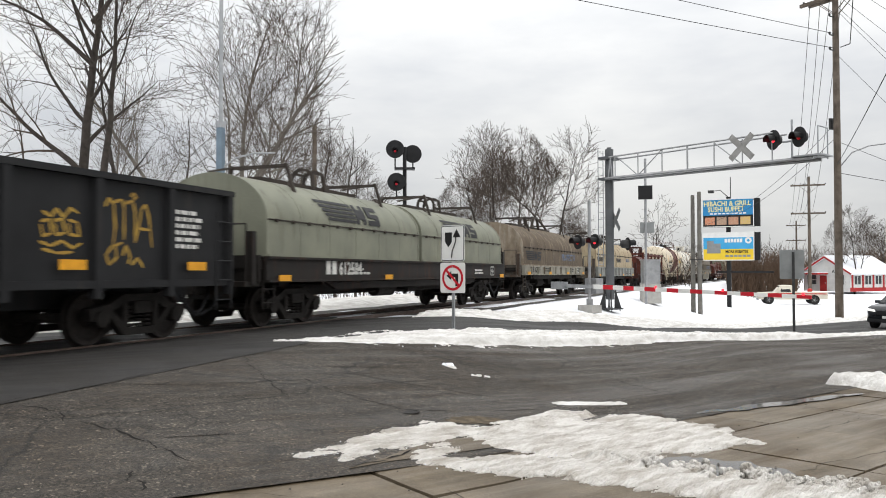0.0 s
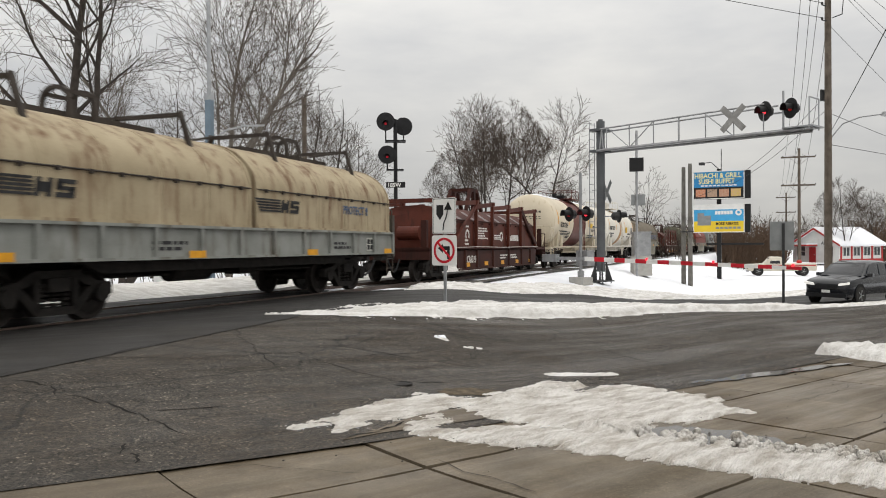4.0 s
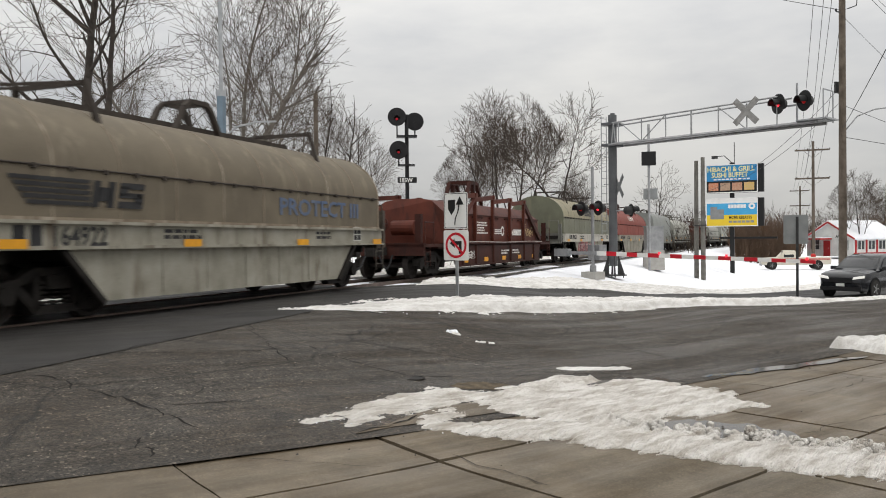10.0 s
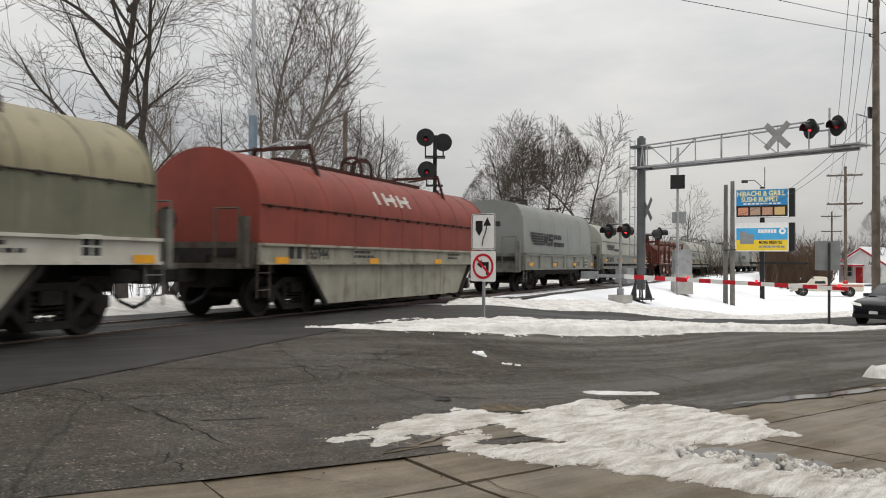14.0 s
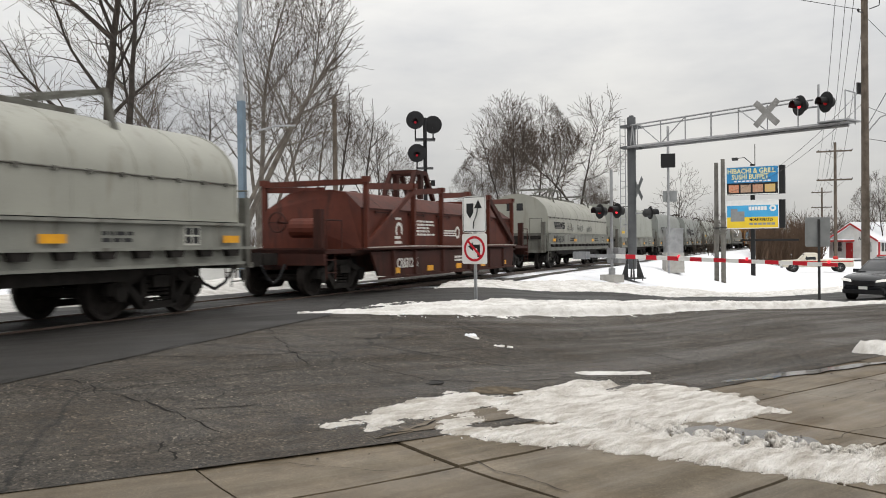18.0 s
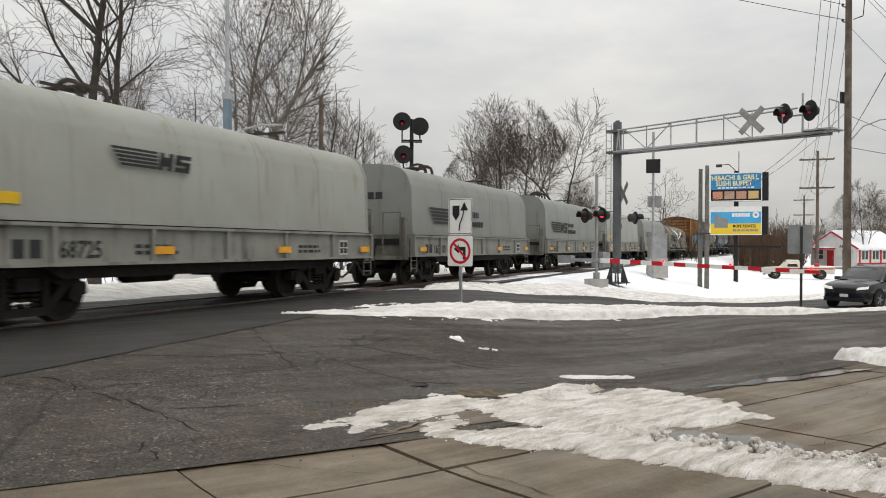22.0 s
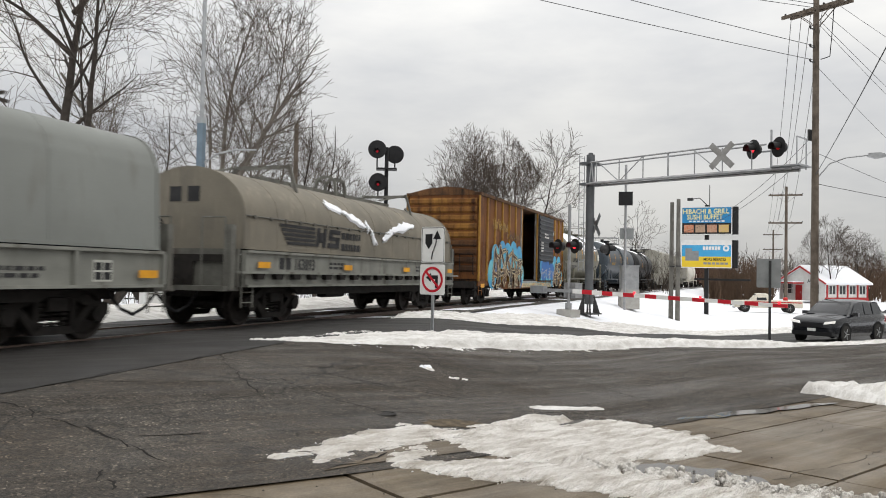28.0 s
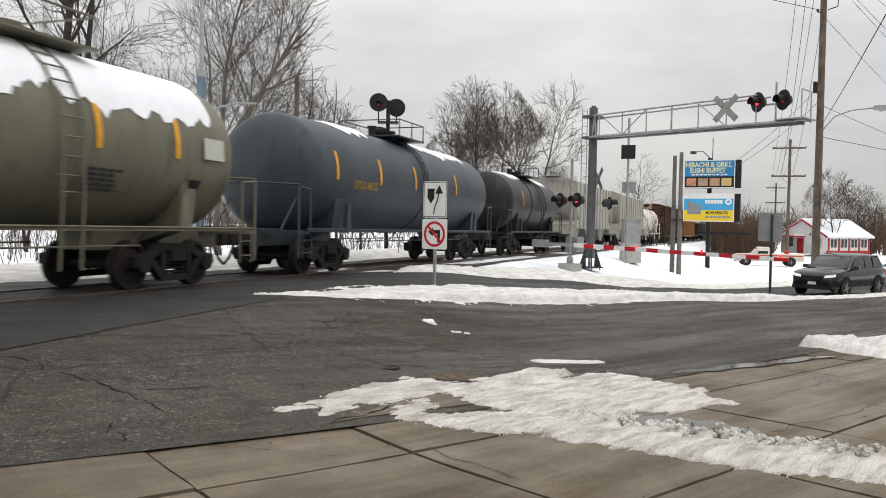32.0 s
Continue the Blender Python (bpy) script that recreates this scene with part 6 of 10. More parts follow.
P_DUSTY = mat("dusty_grey_hood", (0.2, 0.18, 0.142), (0.14, 0.128, 0.105), 0.7, 0, 1.3, 40, 0.08, streak=(0.25, 0.22, 0.17), amount=0.25)
P_BROWN = mat("grey_brown_hood", (0.155, 0.13, 0.094), (0.11, 0.092, 0.068), 0.7, 0, 1.3, 40, 0.08, streak=(0.2, 0.17, 0.125), amount=0.25)
P_RED = mat("faded_red_hood", (0.205, 0.043, 0.029), (0.145, 0.031, 0.022), 0.55, 0, 1.2, 40, 0.06, streak=(0.12, 0.028, 0.02), amount=0.2)
P_OXIDE = mat("oxide_red_cover", (0.105, 0.026, 0.0145), (0.058, 0.0145, 0.009), 0.6, 0, 1.5, 40, 0.1, streak=(0.028, 0.011, 0.009), amount=0.3)
P_OXDARK = mat("oxide_red_frame", (0.055, 0.0165, 0.011), (0.028, 0.0098, 0.0075), 0.7, 0, 2, 40, 0.15, streak=(0.014, 0.008, 0.006), amount=0.35)
P_SILL = mat("stained_grey_sill", (0.33, 0.315, 0.265), (0.19, 0.178, 0.14), 0.65, 0, 2, 40, 0.12, streak=(0.09, 0.062, 0.04), amount=0.32)
P_SILLBLUE = mat("blue_grey_sill", (0.28, 0.29, 0.27), (0.175, 0.18, 0.165), 0.65, 0, 2, 40, 0.12, streak=(0.09, 0.07, 0.05), amount=0.32)
P_SILLGREY = mat("grey_sill", (0.24, 0.242, 0.215), (0.16, 0.162, 0.145), 0.6, 0, 2, 40, 0.1, streak=(0.06, 0.05, 0.036), amount=0.28)
P_SILLBLACK = mat("rusty_black_sill", (0.02, 0.017, 0.015), (0.012, 0.0105, 0.0095), 0.65, 0, 2, 40, 0.15, streak=(0.05, 0.02, 0.011), amount=0.35)
P_TANKW = mat("cream_tank_paint", (0.6, 0.53, 0.41), (0.5, 0.43, 0.32), 0.45, 0, 0.8, 40, 0.04, streak=(0.26, 0.17, 0.09), amount=0.18)
P_TANKWHITE = mat("white_tank_paint", (0.66, 0.63, 0.56), (0.58, 0.545, 0.475), 0.42, 0, 0.8, 40, 0.04, streak=(0.36, 0.26, 0.14), amount=0.12)
P_BAND = mat("red_brown_band", (0.125, 0.034, 0.024), (0.08, 0.022, 0.016), 0.5, 0, 1.5, 40, 0.06, streak=(0.055, 0.016, 0.012), amount=0.3)
P_SPILL = mat("rust_stained_band", (0.42, 0.22, 0.08), (0.27, 0.11, 0.035), 0.55, 0, 2, 40, 0.05, streak=(0.6, 0.5, 0.35), amount=0.5)
P_TANKG = mat("olive_grey_tank", (0.165, 0.155, 0.112), (0.12, 0.112, 0.082), 0.45, 0, 1, 40, 0.05, streak=(0.065, 0.058, 0.044), amount=0.25)
P_TANKB = mat("slate_blue_tank", (0.05, 0.062, 0.073), (0.032, 0.041, 0.05), 0.42, 0, 1, 40, 0.05, streak=(0.023, 0.028, 0.033), amount=0.2)
P_TANKK = mat("black_tank", (0.026, 0.026, 0.027), (0.014, 0.014, 0.015), 0.4, 0, 1, 40, 0.05, streak=(0.05, 0.047, 0.043), amount=0.25)
P_BOX = mat("rusty_ochre_boxcar", (0.205, 0.084, 0.025), (0.115, 0.043, 0.016), 0.65, 0, 1.2, 30, 0.12, streak=(0.065, 0.022, 0.01), amount=0.42)
P_BOXROOF = mat("rusty_roof_edge", (0.16, 0.075, 0.028), (0.05, 0.028, 0.018), 0.75, 0, 2.5, 30, 0.2, streak=(0.02, 0.014, 0.011), amount=0.5)
P_BOXPOST = mat("ochre_post", (0.40, 0.22, 0.045), (0.25, 0.125, 0.028), 0.6, 0, 2, 30, 0.1, streak=(0.08, 0.028, 0.012), amount=0.3)
P_RIBDARK = mat("dark_brown_rib", (0.11, 0.05, 0.02), (0.05, 0.026, 0.015), 0.75, 0, 1.6, 30, 0.12, streak=(0.03, 0.018, 0.012), amount=0.55)
P_ENDRIB = mat("rusty_ochre_rib", (0.31, 0.155, 0.034), (0.13, 0.05, 0.018), 0.65, 0, 1.6, 30, 0.12, streak=(0.05, 0.02, 0.01), amount=0.62)
P_DOOR = mat("dark_grey_door", (0.04, 0.043, 0.049), (0.026, 0.028, 0.032), 0.5, 0, 1.5, 30, 0.08)
P_LINING = mat("grey_lining", (0.10, 0.10, 0.105), (0.065, 0.065, 0.07), 0.7, 0, 1.5, 30, 0.1)
P_GON = mat("black_gondola", (0.018, 0.0185, 0.0195), (0.011, 0.011, 0.012), 0.6, 0, 1.5, 40, 0.12, streak=(0.03, 0.027, 0.024), amount=0.2)
P_HOP = mat("pale_grey_hopper", (0.37, 0.355, 0.31), (0.27, 0.26, 0.225), 0.55, 0, 1, 40, 0.06, streak=(0.17, 0.145, 0.11), amount=0.25)
P_BOXBR = mat("brown_boxcar", (0.075, 0.026, 0.017), (0.045, 0.0165, 0.012), 0.65, 0, 1.2, 30, 0.1, streak=(0.028, 0.013, 0.01), amount=0.3)
G_BLUE = mat("blue_spray", (0.035, 0.2, 0.45), (0.1, 0.42, 0.55), 0.5, 0, 0.9, 30, 0.0)
G_TEAL = mat("teal_spray", (0.16, 0.5, 0.55), (0.07, 0.3, 0.42), 0.5, 0, 1.2, 30, 0.0)
G_DEEP = mat("deep_blue_spray", (0.02, 0.09, 0.3), (0.03, 0.14, 0.36), 0.5, 0, 1.2, 30, 0.0)
G_BROWN = mat("brown_spray", (0.09, 0.035, 0.018), (0.05, 0.02, 0.012), 0.5, 0, 1.5, 30, 0.0)
G_FADERED = mat("faded_red_spray", (0.33, 0.055, 0.02), (0.24, 0.045, 0.02), 0.55, 0, 2, 30, 0.0)
G_WHITE = mat("pale_spray", (0.62, 0.54, 0.36), (0.5, 0.38, 0.2), 0.5, 0, 2, 30, 0.0)
G_BLACK = mat("black_spray", (0.014, 0.012, 0.012), (0.035, 0.02, 0.016), 0.5, 0, 2, 30, 0.0)
G_PINK = mat("red_spray", (0.25, 0.035, 0.042), (0.36, 0.12, 0.12), 0.5, 0, 1.8, 30, 0.0)
G_PALEP = mat("pale_pink_spray", (0.5, 0.38, 0.36), (0.4, 0.22, 0.22), 0.5, 0, 2, 30, 0.0)
G_PURPLE = mat("dark_purple_spray", (0.05, 0.022, 0.038), (0.03, 0.014, 0.022), 0.5, 0, 2, 30, 0.0)
G_GOLD = mat("gold_spray", (0.42, 0.27, 0.045), (0.3, 0.18, 0.04), 0.5, 0, 2, 30, 0.0)
G_PALEGOLD = mat("pale_gold_spray", (0.5, 0.38, 0.2), (0.38, 0.26, 0.12), 0.5, 0, 2, 30, 0.0)
G_SILVER = mat("grey_spray", (0.09, 0.09, 0.085), (0.06, 0.06, 0.056), 0.5, 0, 2, 30, 0.0)
M_PLAC = mat("yellow_placard", (0.65, 0.42, 0.02), (0.5, 0.3, 0.02), 0.5, 0, 4, 40, 0)
M_PAPER = mat("pale_placard", (0.5, 0.5, 0.45), (0.42, 0.42, 0.38), 0.6, 0, 4, 40, 0)
M_BLUELET = mat("faded_blue_lettering", (0.06, 0.1, 0.19), (0.13, 0.15, 0.19), 0.6, 0, 5, 60, 0)

# ends of the cars along the train, in train metres at the start
CARS = []


def put(L, R, make, *more):
    CARS.append((make(L, R, *more), (L + R) / 2))
    return CARS[-1][0]


def coil(L, R, p):
    return put(L, R, lambda a, b, q: coil_car(0, a, b, q), p)


g0 = put(-0.42, 16.19, gondola, dict(paint=P_GON, label="black gondola car with yellow graffiti and reflectors", reflect=(4.15, 6.95), bars=((6.75, 2.2, 0.8, 6, 0.07), (6.5, 1.45, 0.2, 4, 0.08))))
TALL_TAG = (((5.12, 2.2), (5.2, 2.34), (5.3, 2.25), (5.34, 1.9), (5.3, 1.62)), ((5.3, 2.28), (5.48, 2.34), (5.53, 2.2), (5.53, 1.7)), ((5.55, 2.28), (5.72, 2.34), (5.77, 2.15), (5.78, 1.66)), ((5.8, 1.7), (5.92, 2.22), (6.02, 2.3), (6.1, 2.05), (6.17, 1.6)),
            ((5.86, 1.9), (6.12, 1.88)), ((5.3, 1.62), (5.15, 1.45), (5.22, 1.3), (5.38, 1.42), (5.34, 1.6), (5.5, 1.66)), ((5.5, 1.45), (5.58, 1.62), (5.68, 1.42), (5.62, 1.32)), ((5.7, 1.3), (5.84, 1.42), (5.98, 1.26)), ((5.66, 2.4), (5.74, 2.46), (5.8, 2.4), (5.72, 2.36)))
WIDE_TAG = (((3.95, 2.05), (4.1, 1.98), (4.2, 2.1), (4.32, 1.98), (4.45, 2.12), (4.6, 2.06)), ((3.92, 1.9), (4.08, 1.94), (4.12, 1.74), (3.96, 1.7), (3.92, 1.86)), ((4.15, 1.92), (4.3, 1.96), (4.36, 1.76), (4.2, 1.72), (4.16, 1.9)), ((4.4, 1.95), (4.58, 1.92), (4.62, 1.72), (4.44, 1.74), (4.42, 1.9)),
            ((3.9, 1.62), (4.1, 1.56), (4.3, 1.64), (4.5, 1.54), (4.66, 1.62)), ((3.94, 1.52), (4.2, 1.46), (4.5, 1.48)))
for line in TALL_TAG + WIDE_TAG:
    spray_line(g0, line, -1.506, 0.022, G_GOLD)
c1 = coil(17.47, 33.91, dict(label="coil car with two pale olive rounded hoods on a black frame", shape="round", hood=P_OLIVE, sill=P_SILLBLACK, end=P_SILLBLACK, under=P_SILLBLACK, rail=P_SILLBLACK,
    trim=M_DARKTRIM, sill_z=(0.98, 1.52, 1.5), hood_z=(1.52, 2.3, 3.32, 1.42), spans=[(-8.1, -0.14), (0.14, 8.1)], number="612504", num_m=M_WHITE, num_at=(0.44, -5.15, 1.14), let=M_WHITE,
    emblems=((-5.65, 2.42, 2.9), (2.4, 2.42, 2.9)), reflect=4, nposts=13, posts=False))
c2 = coil(36.90, 48.97, dict(label="coil car with a dusty tan rounded hood on a pale sill", shape="round", wide_frame=True, hood=P_TAN, sill=P_SILL, trim=M_DARKTRIM, hood_z=(1.5, 2.3, 3.4, 1.42), belly=None,
    number="167279", num_at=(0.36, -4.36, 1.2), emblems=((-5.4, 1.74, 2.35),), texts=(("PROTECT II", 0.46, 1.1, 1.82),), text_wide=1.25, rim=P_RIBPALE, text_m=M_BLUELET))
coil(52.93, 66.32, dict(label="coil car with two rust-stained cream rounded hoods", shape="round", hood=P_CREAM, sill=P_SILLBLUE, trim=M_DARKTRIM, hood_z=(1.55, 2.35, 3.35, 1.42), spans=[(-6.65, -0.12), (0.12, 6.65)],
    sill_z=(0.95, 1.55, 1.5), emblems=((-6.3, 1.9, 1.6), (0.15, 1.9, 1.6)), texts=(("PROTECT II", 0.3, 3.9, 1.98),), text_m=M_BLUELET, truck_in=2.0))
sh = dict(red=P_OXIDE, body=P_OXDARK, dark=P_OXDARK, label="oxide-red coil car with a ridged cover behind posts and top rails")
put(71.17, 83.08, shield_car, "CR631088", dict(sh, end_posts=True, patches=True))
put(86.20, 99.53, tank_car, dict(label="cream tank car with a wide red-brown band and rust streaks", paint=P_TANKW, bands=[(-1.55, 1.8, P_BAND, "band")], ladder_x=0.6, ladder_m=P_BAND, radius=1.42, centre=2.46,
    stripes=(-5.35, -2.8, 2.65, 5.65), texts=(("RCRX 2254", 0.38, -4.8, 2.16),), bars=((-4.85, 1.9, 1.9, 2, 0.09), (-2.95, 1.9, 0.9, 5, 0.05), (3.6, 2.35, 1.2, 5, 0.05), (2.9, 1.75, 2.2, 2, 0.09)),
    placards=((3.2, 2.25, 0.62, 0.28, M_PLAC), (4.9, 1.7, 0.3, 0.26, M_BLACK)), snow=[(-5.4, -0.6), (1.6, 5.6)], snow_deep=0.36, head_print=True))
put(101.39, 114.30, tank_car, dict(label="white tank car with a rust-stained middle band", paint=P_TANKWHITE, bands=[(-0.55, 0.3, P_SPILL, "stained_band")], ladder_x=-0.45, radius=1.42, centre=2.46, house=True,
    stripes=(-4.9, -2.2, 1.75, 5.4), texts=(("OLNX 715279", 0.36, -4.85, 2.3), ("HYDROCHLORIC ACID", 0.16, 3.0, 2.0)), bars=((-4.85, 2.0, 2.0, 3, 0.08), (0.9, 1.85, 0.9, 3, 0.05), (3.0, 1.86, 1.0, 2, 0.04), (4.3, 2.5, 0.9, 6, 0.045)),
    placards=((1.85, 2.15, 0.66, 0.42, M_PLAC), (4.3, 1.7, 0.34, 0.2, M_BLACK))))
coil(116.73, 128.74, dict(label="coil car with a weathered grey-brown rounded hood and deep belly", shape="round", wide_frame=True, hood=P_BROWN, sill=P_SILL, trim=M_DARKTRIM, belly=0.28, hood_z=(1.5, 2.28, 3.42, 1.42),
    number="164922", num_at=(0.4, -4.75, 1.14), emblems=((-5.2, 1.72, 2.35),), texts=(("PROTECT III", 0.5, 1.2, 1.76),), text_wide=1.35, rim=P_RIBPALE, text_m=M_BLUELET, posts=False))
s2c = put(133.58, 145.49, shield_car, "CR631130", sh)
tag_paint(s2c, 3.1, 1.3, 1.45, 0.62, -1.408, ((G_PALEGOLD, "stroke"), (G_PALEGOLD, "outline")), 12)
aok = coil(149.8, 162.39, dict(label="coil car with a pale olive rounded hood and pink belly graffiti", shape="round", hood=P_OLIVEDARK, hood_top=P_OLIVETOP, sill=P_PALESILL, end=P_ENDGREY, rail=P_ENDGREY, belly_m=P_SILL, trim=M_DARKTRIM, belly=0.25, hood_z=(1.5, 2.35, 3.46, 1.42),
    number="AOK 494525", mark=False, num_at=(0.34, -5.28, 1.22), emblems=((-1.33, 2.52, 2.9),), posts=False, reflect=5, belly_long=0.64))
tag_paint(aok, -2.88, 0.3, 4.2, 0.8, -1.44, ((G_PINK, "blob"), (G_PALEP, "fill"), (G_PURPLE, "outline"), (G_PINK, "outline"), (G_PURPLE, "stroke")), 21)
ihb = coil(165.12, 177.69, dict(label="coil car with a faded red rounded hood and deep pale belly", shape="round", hood=P_RED, sill=P_SILL, trim=P_OXDARK, belly=0.22, hood_z=(1.5, 2.25, 3.42, 1.42),
    number="165944", num_at=(0.34, -4.75, 1.2), posts=False, reflect=4))
bm = bmesh.new()
for k, wd in enumerate((0.2, 0.62, 0.62)):
    x0 = -1.2 + (0, 0.45, 1.25)[k]
    for a in ((0, wd - 0.15) if k else (0,)):
        bar(bm, (x0 + a, -1.372, 2.58), (x0 + a - 0.04, -1.2, 2.9), 0.13, 0.03)
    if k:
        bar(bm, (x0, -1.31, 2.74), (x0 + wd - 0.15, -1.31, 2.74), 0.03, 0.09)
part("emblem", bm, M_WHITE, ihb, "white mark")
HOOD = dict(shape="square", end_mark=(2.55, 1.1), hood=P_COOL, sill=P_SILLGREY, trim=M_DARKTRIM, end=P_ENDGREY, rail=P_ENDGREY, sill_z=(0.86, 1.48, 1.5), hood_z=(1.5, 2.9, 3.52, 1.45), nposts=6, truck_in=1.9)
NSW = dict(emblems=((-4.45, 1.86, 2.85),), bars=((-1.35, 2.16, 1.75, 2, 0.19),))
coil(181.77, 192.75, dict(HOOD, label="coil car with a tall cool grey squared hood", **NSW))
RG = dict(shape="round", end_blocks=True, hood=P_GREY, sill=P_SILLGREY, trim=P_ENDGREY, end=P_ENDGREY, rail=P_ENDGREY, hood_z=(1.62, 2.32, 3.36, 1.42), sill_z=(0.84, 1.6, 1.5), posts=False, ledge=True, reflect_z=1.24)
coil(195.16, 207.96, dict(RG, label="coil car with a light grey rounded hood", number="165013", num_at=(0.4, -4.85, 1.2), emblems=((-5.05, 1.86, 1.75),), bars=((-3.1, 1.82, 1.1, 1, 0.14),)))
put(212.80, 225.10, shield_car, "CR631286", dict(sh, end_posts=True))
nor = coil(229.57, 241.73, dict(RG, label="coil car with a light grey rounded hood and dark tags", number="165134", num_at=(0.4, -4.65, 1.2), emblems=((-5.0, 1.82, 1.75),)))
for k in range(3):
    tag_paint(nor, -2.7 + k * 1.95, 1.68, 1.1, 0.5, -1.432, ((G_SILVER, "stroke"), (G_SILVER, "outline")), 30 + k)
WH = dict(HOOD, hood=P_WARM)
w1 = coil(245.44, 257.32, dict(WH, label="coil car with a warm grey squared hood and dented side", number="168725", num_at=(0.36, -4.0, 0.98), emblems=((-2.7, 2.42, 1.7),)))
coil(260.07, 271.94, dict(HOOD, label="coil car with a cool grey squared hood and stained sill", number="163300", num_at=(0.36, -4.4, 0.96), **NSW))
coil(275.07, 286.42, dict(HOOD, label="coil car with a cool grey squared hood and yellow reflectors", number="163189", num_at=(0.36, -4.4, 0.96), **NSW))
w2 = coil(289.70, 301.45, dict(WH, label="coil car with a warm grey squared hood tagged on its end", number="168747", num_at=(0.36, -3.75, 0.98), emblems=((-2.6, 2.42, 1.7),)))
for c in (w1, w2):
    reflector(c, -5.35, -1.455, 1.72, 0.9, 0.16, M_PLAC, "warning_label")
for a, b in ((-4.75, -3.95), (-3.85, -2.2)):
    bm = bmesh.new()
    box(bm, a, b, -1.503, -1.5, 0.94, 1.34)
    part("white_patch", bm, M_PAPER, w2)
for u, v, ww, hh, sd in ((-1.15, 2.75, 0.85, 0.42, 61), (0.35, 2.8, 0.85, 0.5, 62), (-0.3, 2.5, 0.8, 0.28, 63)):
    for o in tag_paint(w2, u, v, ww, hh, -0.01, ((G_BLACK, "stroke"), (G_BLACK, "outline")), sd):
        o.matrix_basis = pose(-5.845, 0, 0, 0, 0, -90)
for o in tag_paint(w2, -5.3, 1.0, 0.7, 0.36, -1.506, ((G_BLACK, "stroke"), (G_BLACK, "outline")), 64):
    pass
coil(304.14, 316.12, dict(HOOD, label="coil car with a tall cool grey squared hood", **NSW))
snc = coil(318.70, 331.42, dict(RG, hood=P_DUSTY, label="coil car with a dusty grey rounded hood and patches of snow", number="163893", num_at=(0.36, -4.45, 1.22), emblems=((-4.8, 1.78, 2.65),), bars=((-2.0, 2.03, 1.6, 2, 0.17),)))
for x0, x1, za, zb in ((-2.6, -1.7, 2.88, 2.74), (-1.75, -0.62, 2.72, 2.44), (-0.6, -0.38, 2.5, 2.4), (-0.36, 0.12, 2.4, 1.98), (1.15, 3.05, 2.42, 2.72), (0.5, 1.2, 2.1, 2.4)):
    bm = bmesh.new()
    prev = None
    for i in range(15):
        k = i / 14
        x, zz, hh = x0 + (x1 - x0) * k, za + (zb - za) * k + 0.06 * noise.noise((k * 7, x0, 3)), 0.035 + 0.1 * math.sin(math.pi * k) ** 0.6 * (1 + 0.9 * noise.noise((k * 6, x0, 0)))
        cur = []
        for dz in (-hh, -hh * 0.5, 0, hh):
            kk = max(0.0, min(0.98, (zz + dz - 2.32) / 1.04))
            cur.append(bm.verts.new((x, -1.42 * math.sqrt(1 - kk * kk) - (0.055 if dz in (0, -hh * 0.5) else 0.012), zz + dz)))
        if prev:
            for j in (0, 1, 2):
                bm.faces.new((prev[j], prev[j + 1], cur[j + 1], cur[j]))
        prev = cur
    part("snow_patch", bm, M_SNOW, snc, "melting snow on the hood", True)
bx = put(334.50, 349.87, box_car, dict(label="rusty ochre boxcar with graffiti and its door slid open", paint=P_BOX, post=P_BOXPOST, door=(-1.32, 1.65), slid=(1.75, 4.85), top=4.33, low_rib=P_RIBDARK, end_print=True, door_m=P_DOOR, lining=P_LINING, sill=P_BOX, rib=P_ENDRIB, roof=P_BOXROOF))
wild_letters(bx, -6.05, 0.64, 4.6, 2.05, -1.566, 5, 41)
wild_letters(bx, 5.1, 0.64, 2.0, 1.75, -1.566, 2, 47)
tag_paint(bx, 1.85, 1.0, 2.9, 0.95, -1.69, ((G_BLUE, "blob"), (G_TEAL, "fill"), (G_DEEP, "blob"), (G_WHITE, "stroke")), 42)
tag_paint(bx, -1.2, 0.66, 6.2, 0.26, -1.53, ((G_TEAL, "blob"), (G_BLACK, "fill"), (G_WHITE, "fill"), (G_BROWN, "stroke")), 45)
tag_paint(bx, -6.0, 3.0, 2.3, 0.62, -1.566, ((G_GOLD, "stroke"), (G_GOLD, "outline"), (G_BROWN, "stroke")), 51)
tag_paint(bx, -4.0, 2.72, 2.4, 0.5, -1.566, ((G_BROWN, "stroke"), (G_BROWN, "outline"), (G_GOLD, "stroke")), 52)
bm = bmesh.new()
for pts in ([(5.05, 3.2), (5.95, 2.65), (5.95, 2.3), (5.05, 2.75)], [(5.05, 2.2), (5.05, 2.65), (5.95, 3.3), (5.95, 2.95)]):
    bm.faces.new([bm.verts.new((u, -1.503, v)) for u, v in pts])
part("graffiti", bm, G_FADERED, bx)
bm = bmesh.new()
for pts in ([(5.1, 3.45), (5.8, 3.75), (5.85, 3.55), (5.1, 3.25)], [(5.1, 1.95), (5.1, 2.15), (5.8, 1.9), (5.7, 1.75)]):
    bm.faces.new([bm.verts.new((u, -1.503, v)) for u, v in pts])
part("graffiti", bm, M_PAPER, bx)
put(351.38, 362.95, tank_car, dict(label="olive-grey tank car with melting snow on top", paint=P_TANKG, radius=1.45, centre=2.5, ladder_x=0.75, stripes=(-5.0, -2.95, -1.0, 1.5, 3.4), texts=(("SHPX 206036", 0.34, -3.85, 2.12),),
    bars=((-3.6, 1.85, 1.4, 3, 0.08), (1.4, 2.0, 0.8, 5, 0.05)), placards=((4.2, 2.4, 0.6, 0.4, M_PAPER), (3.9, 1.75, 0.3, 0.26, M_BLACK)), snow=[(-4.9, -2.5), (-2.1, 4.9)], snow_deep=1.2, fit_m=P_TANKG))
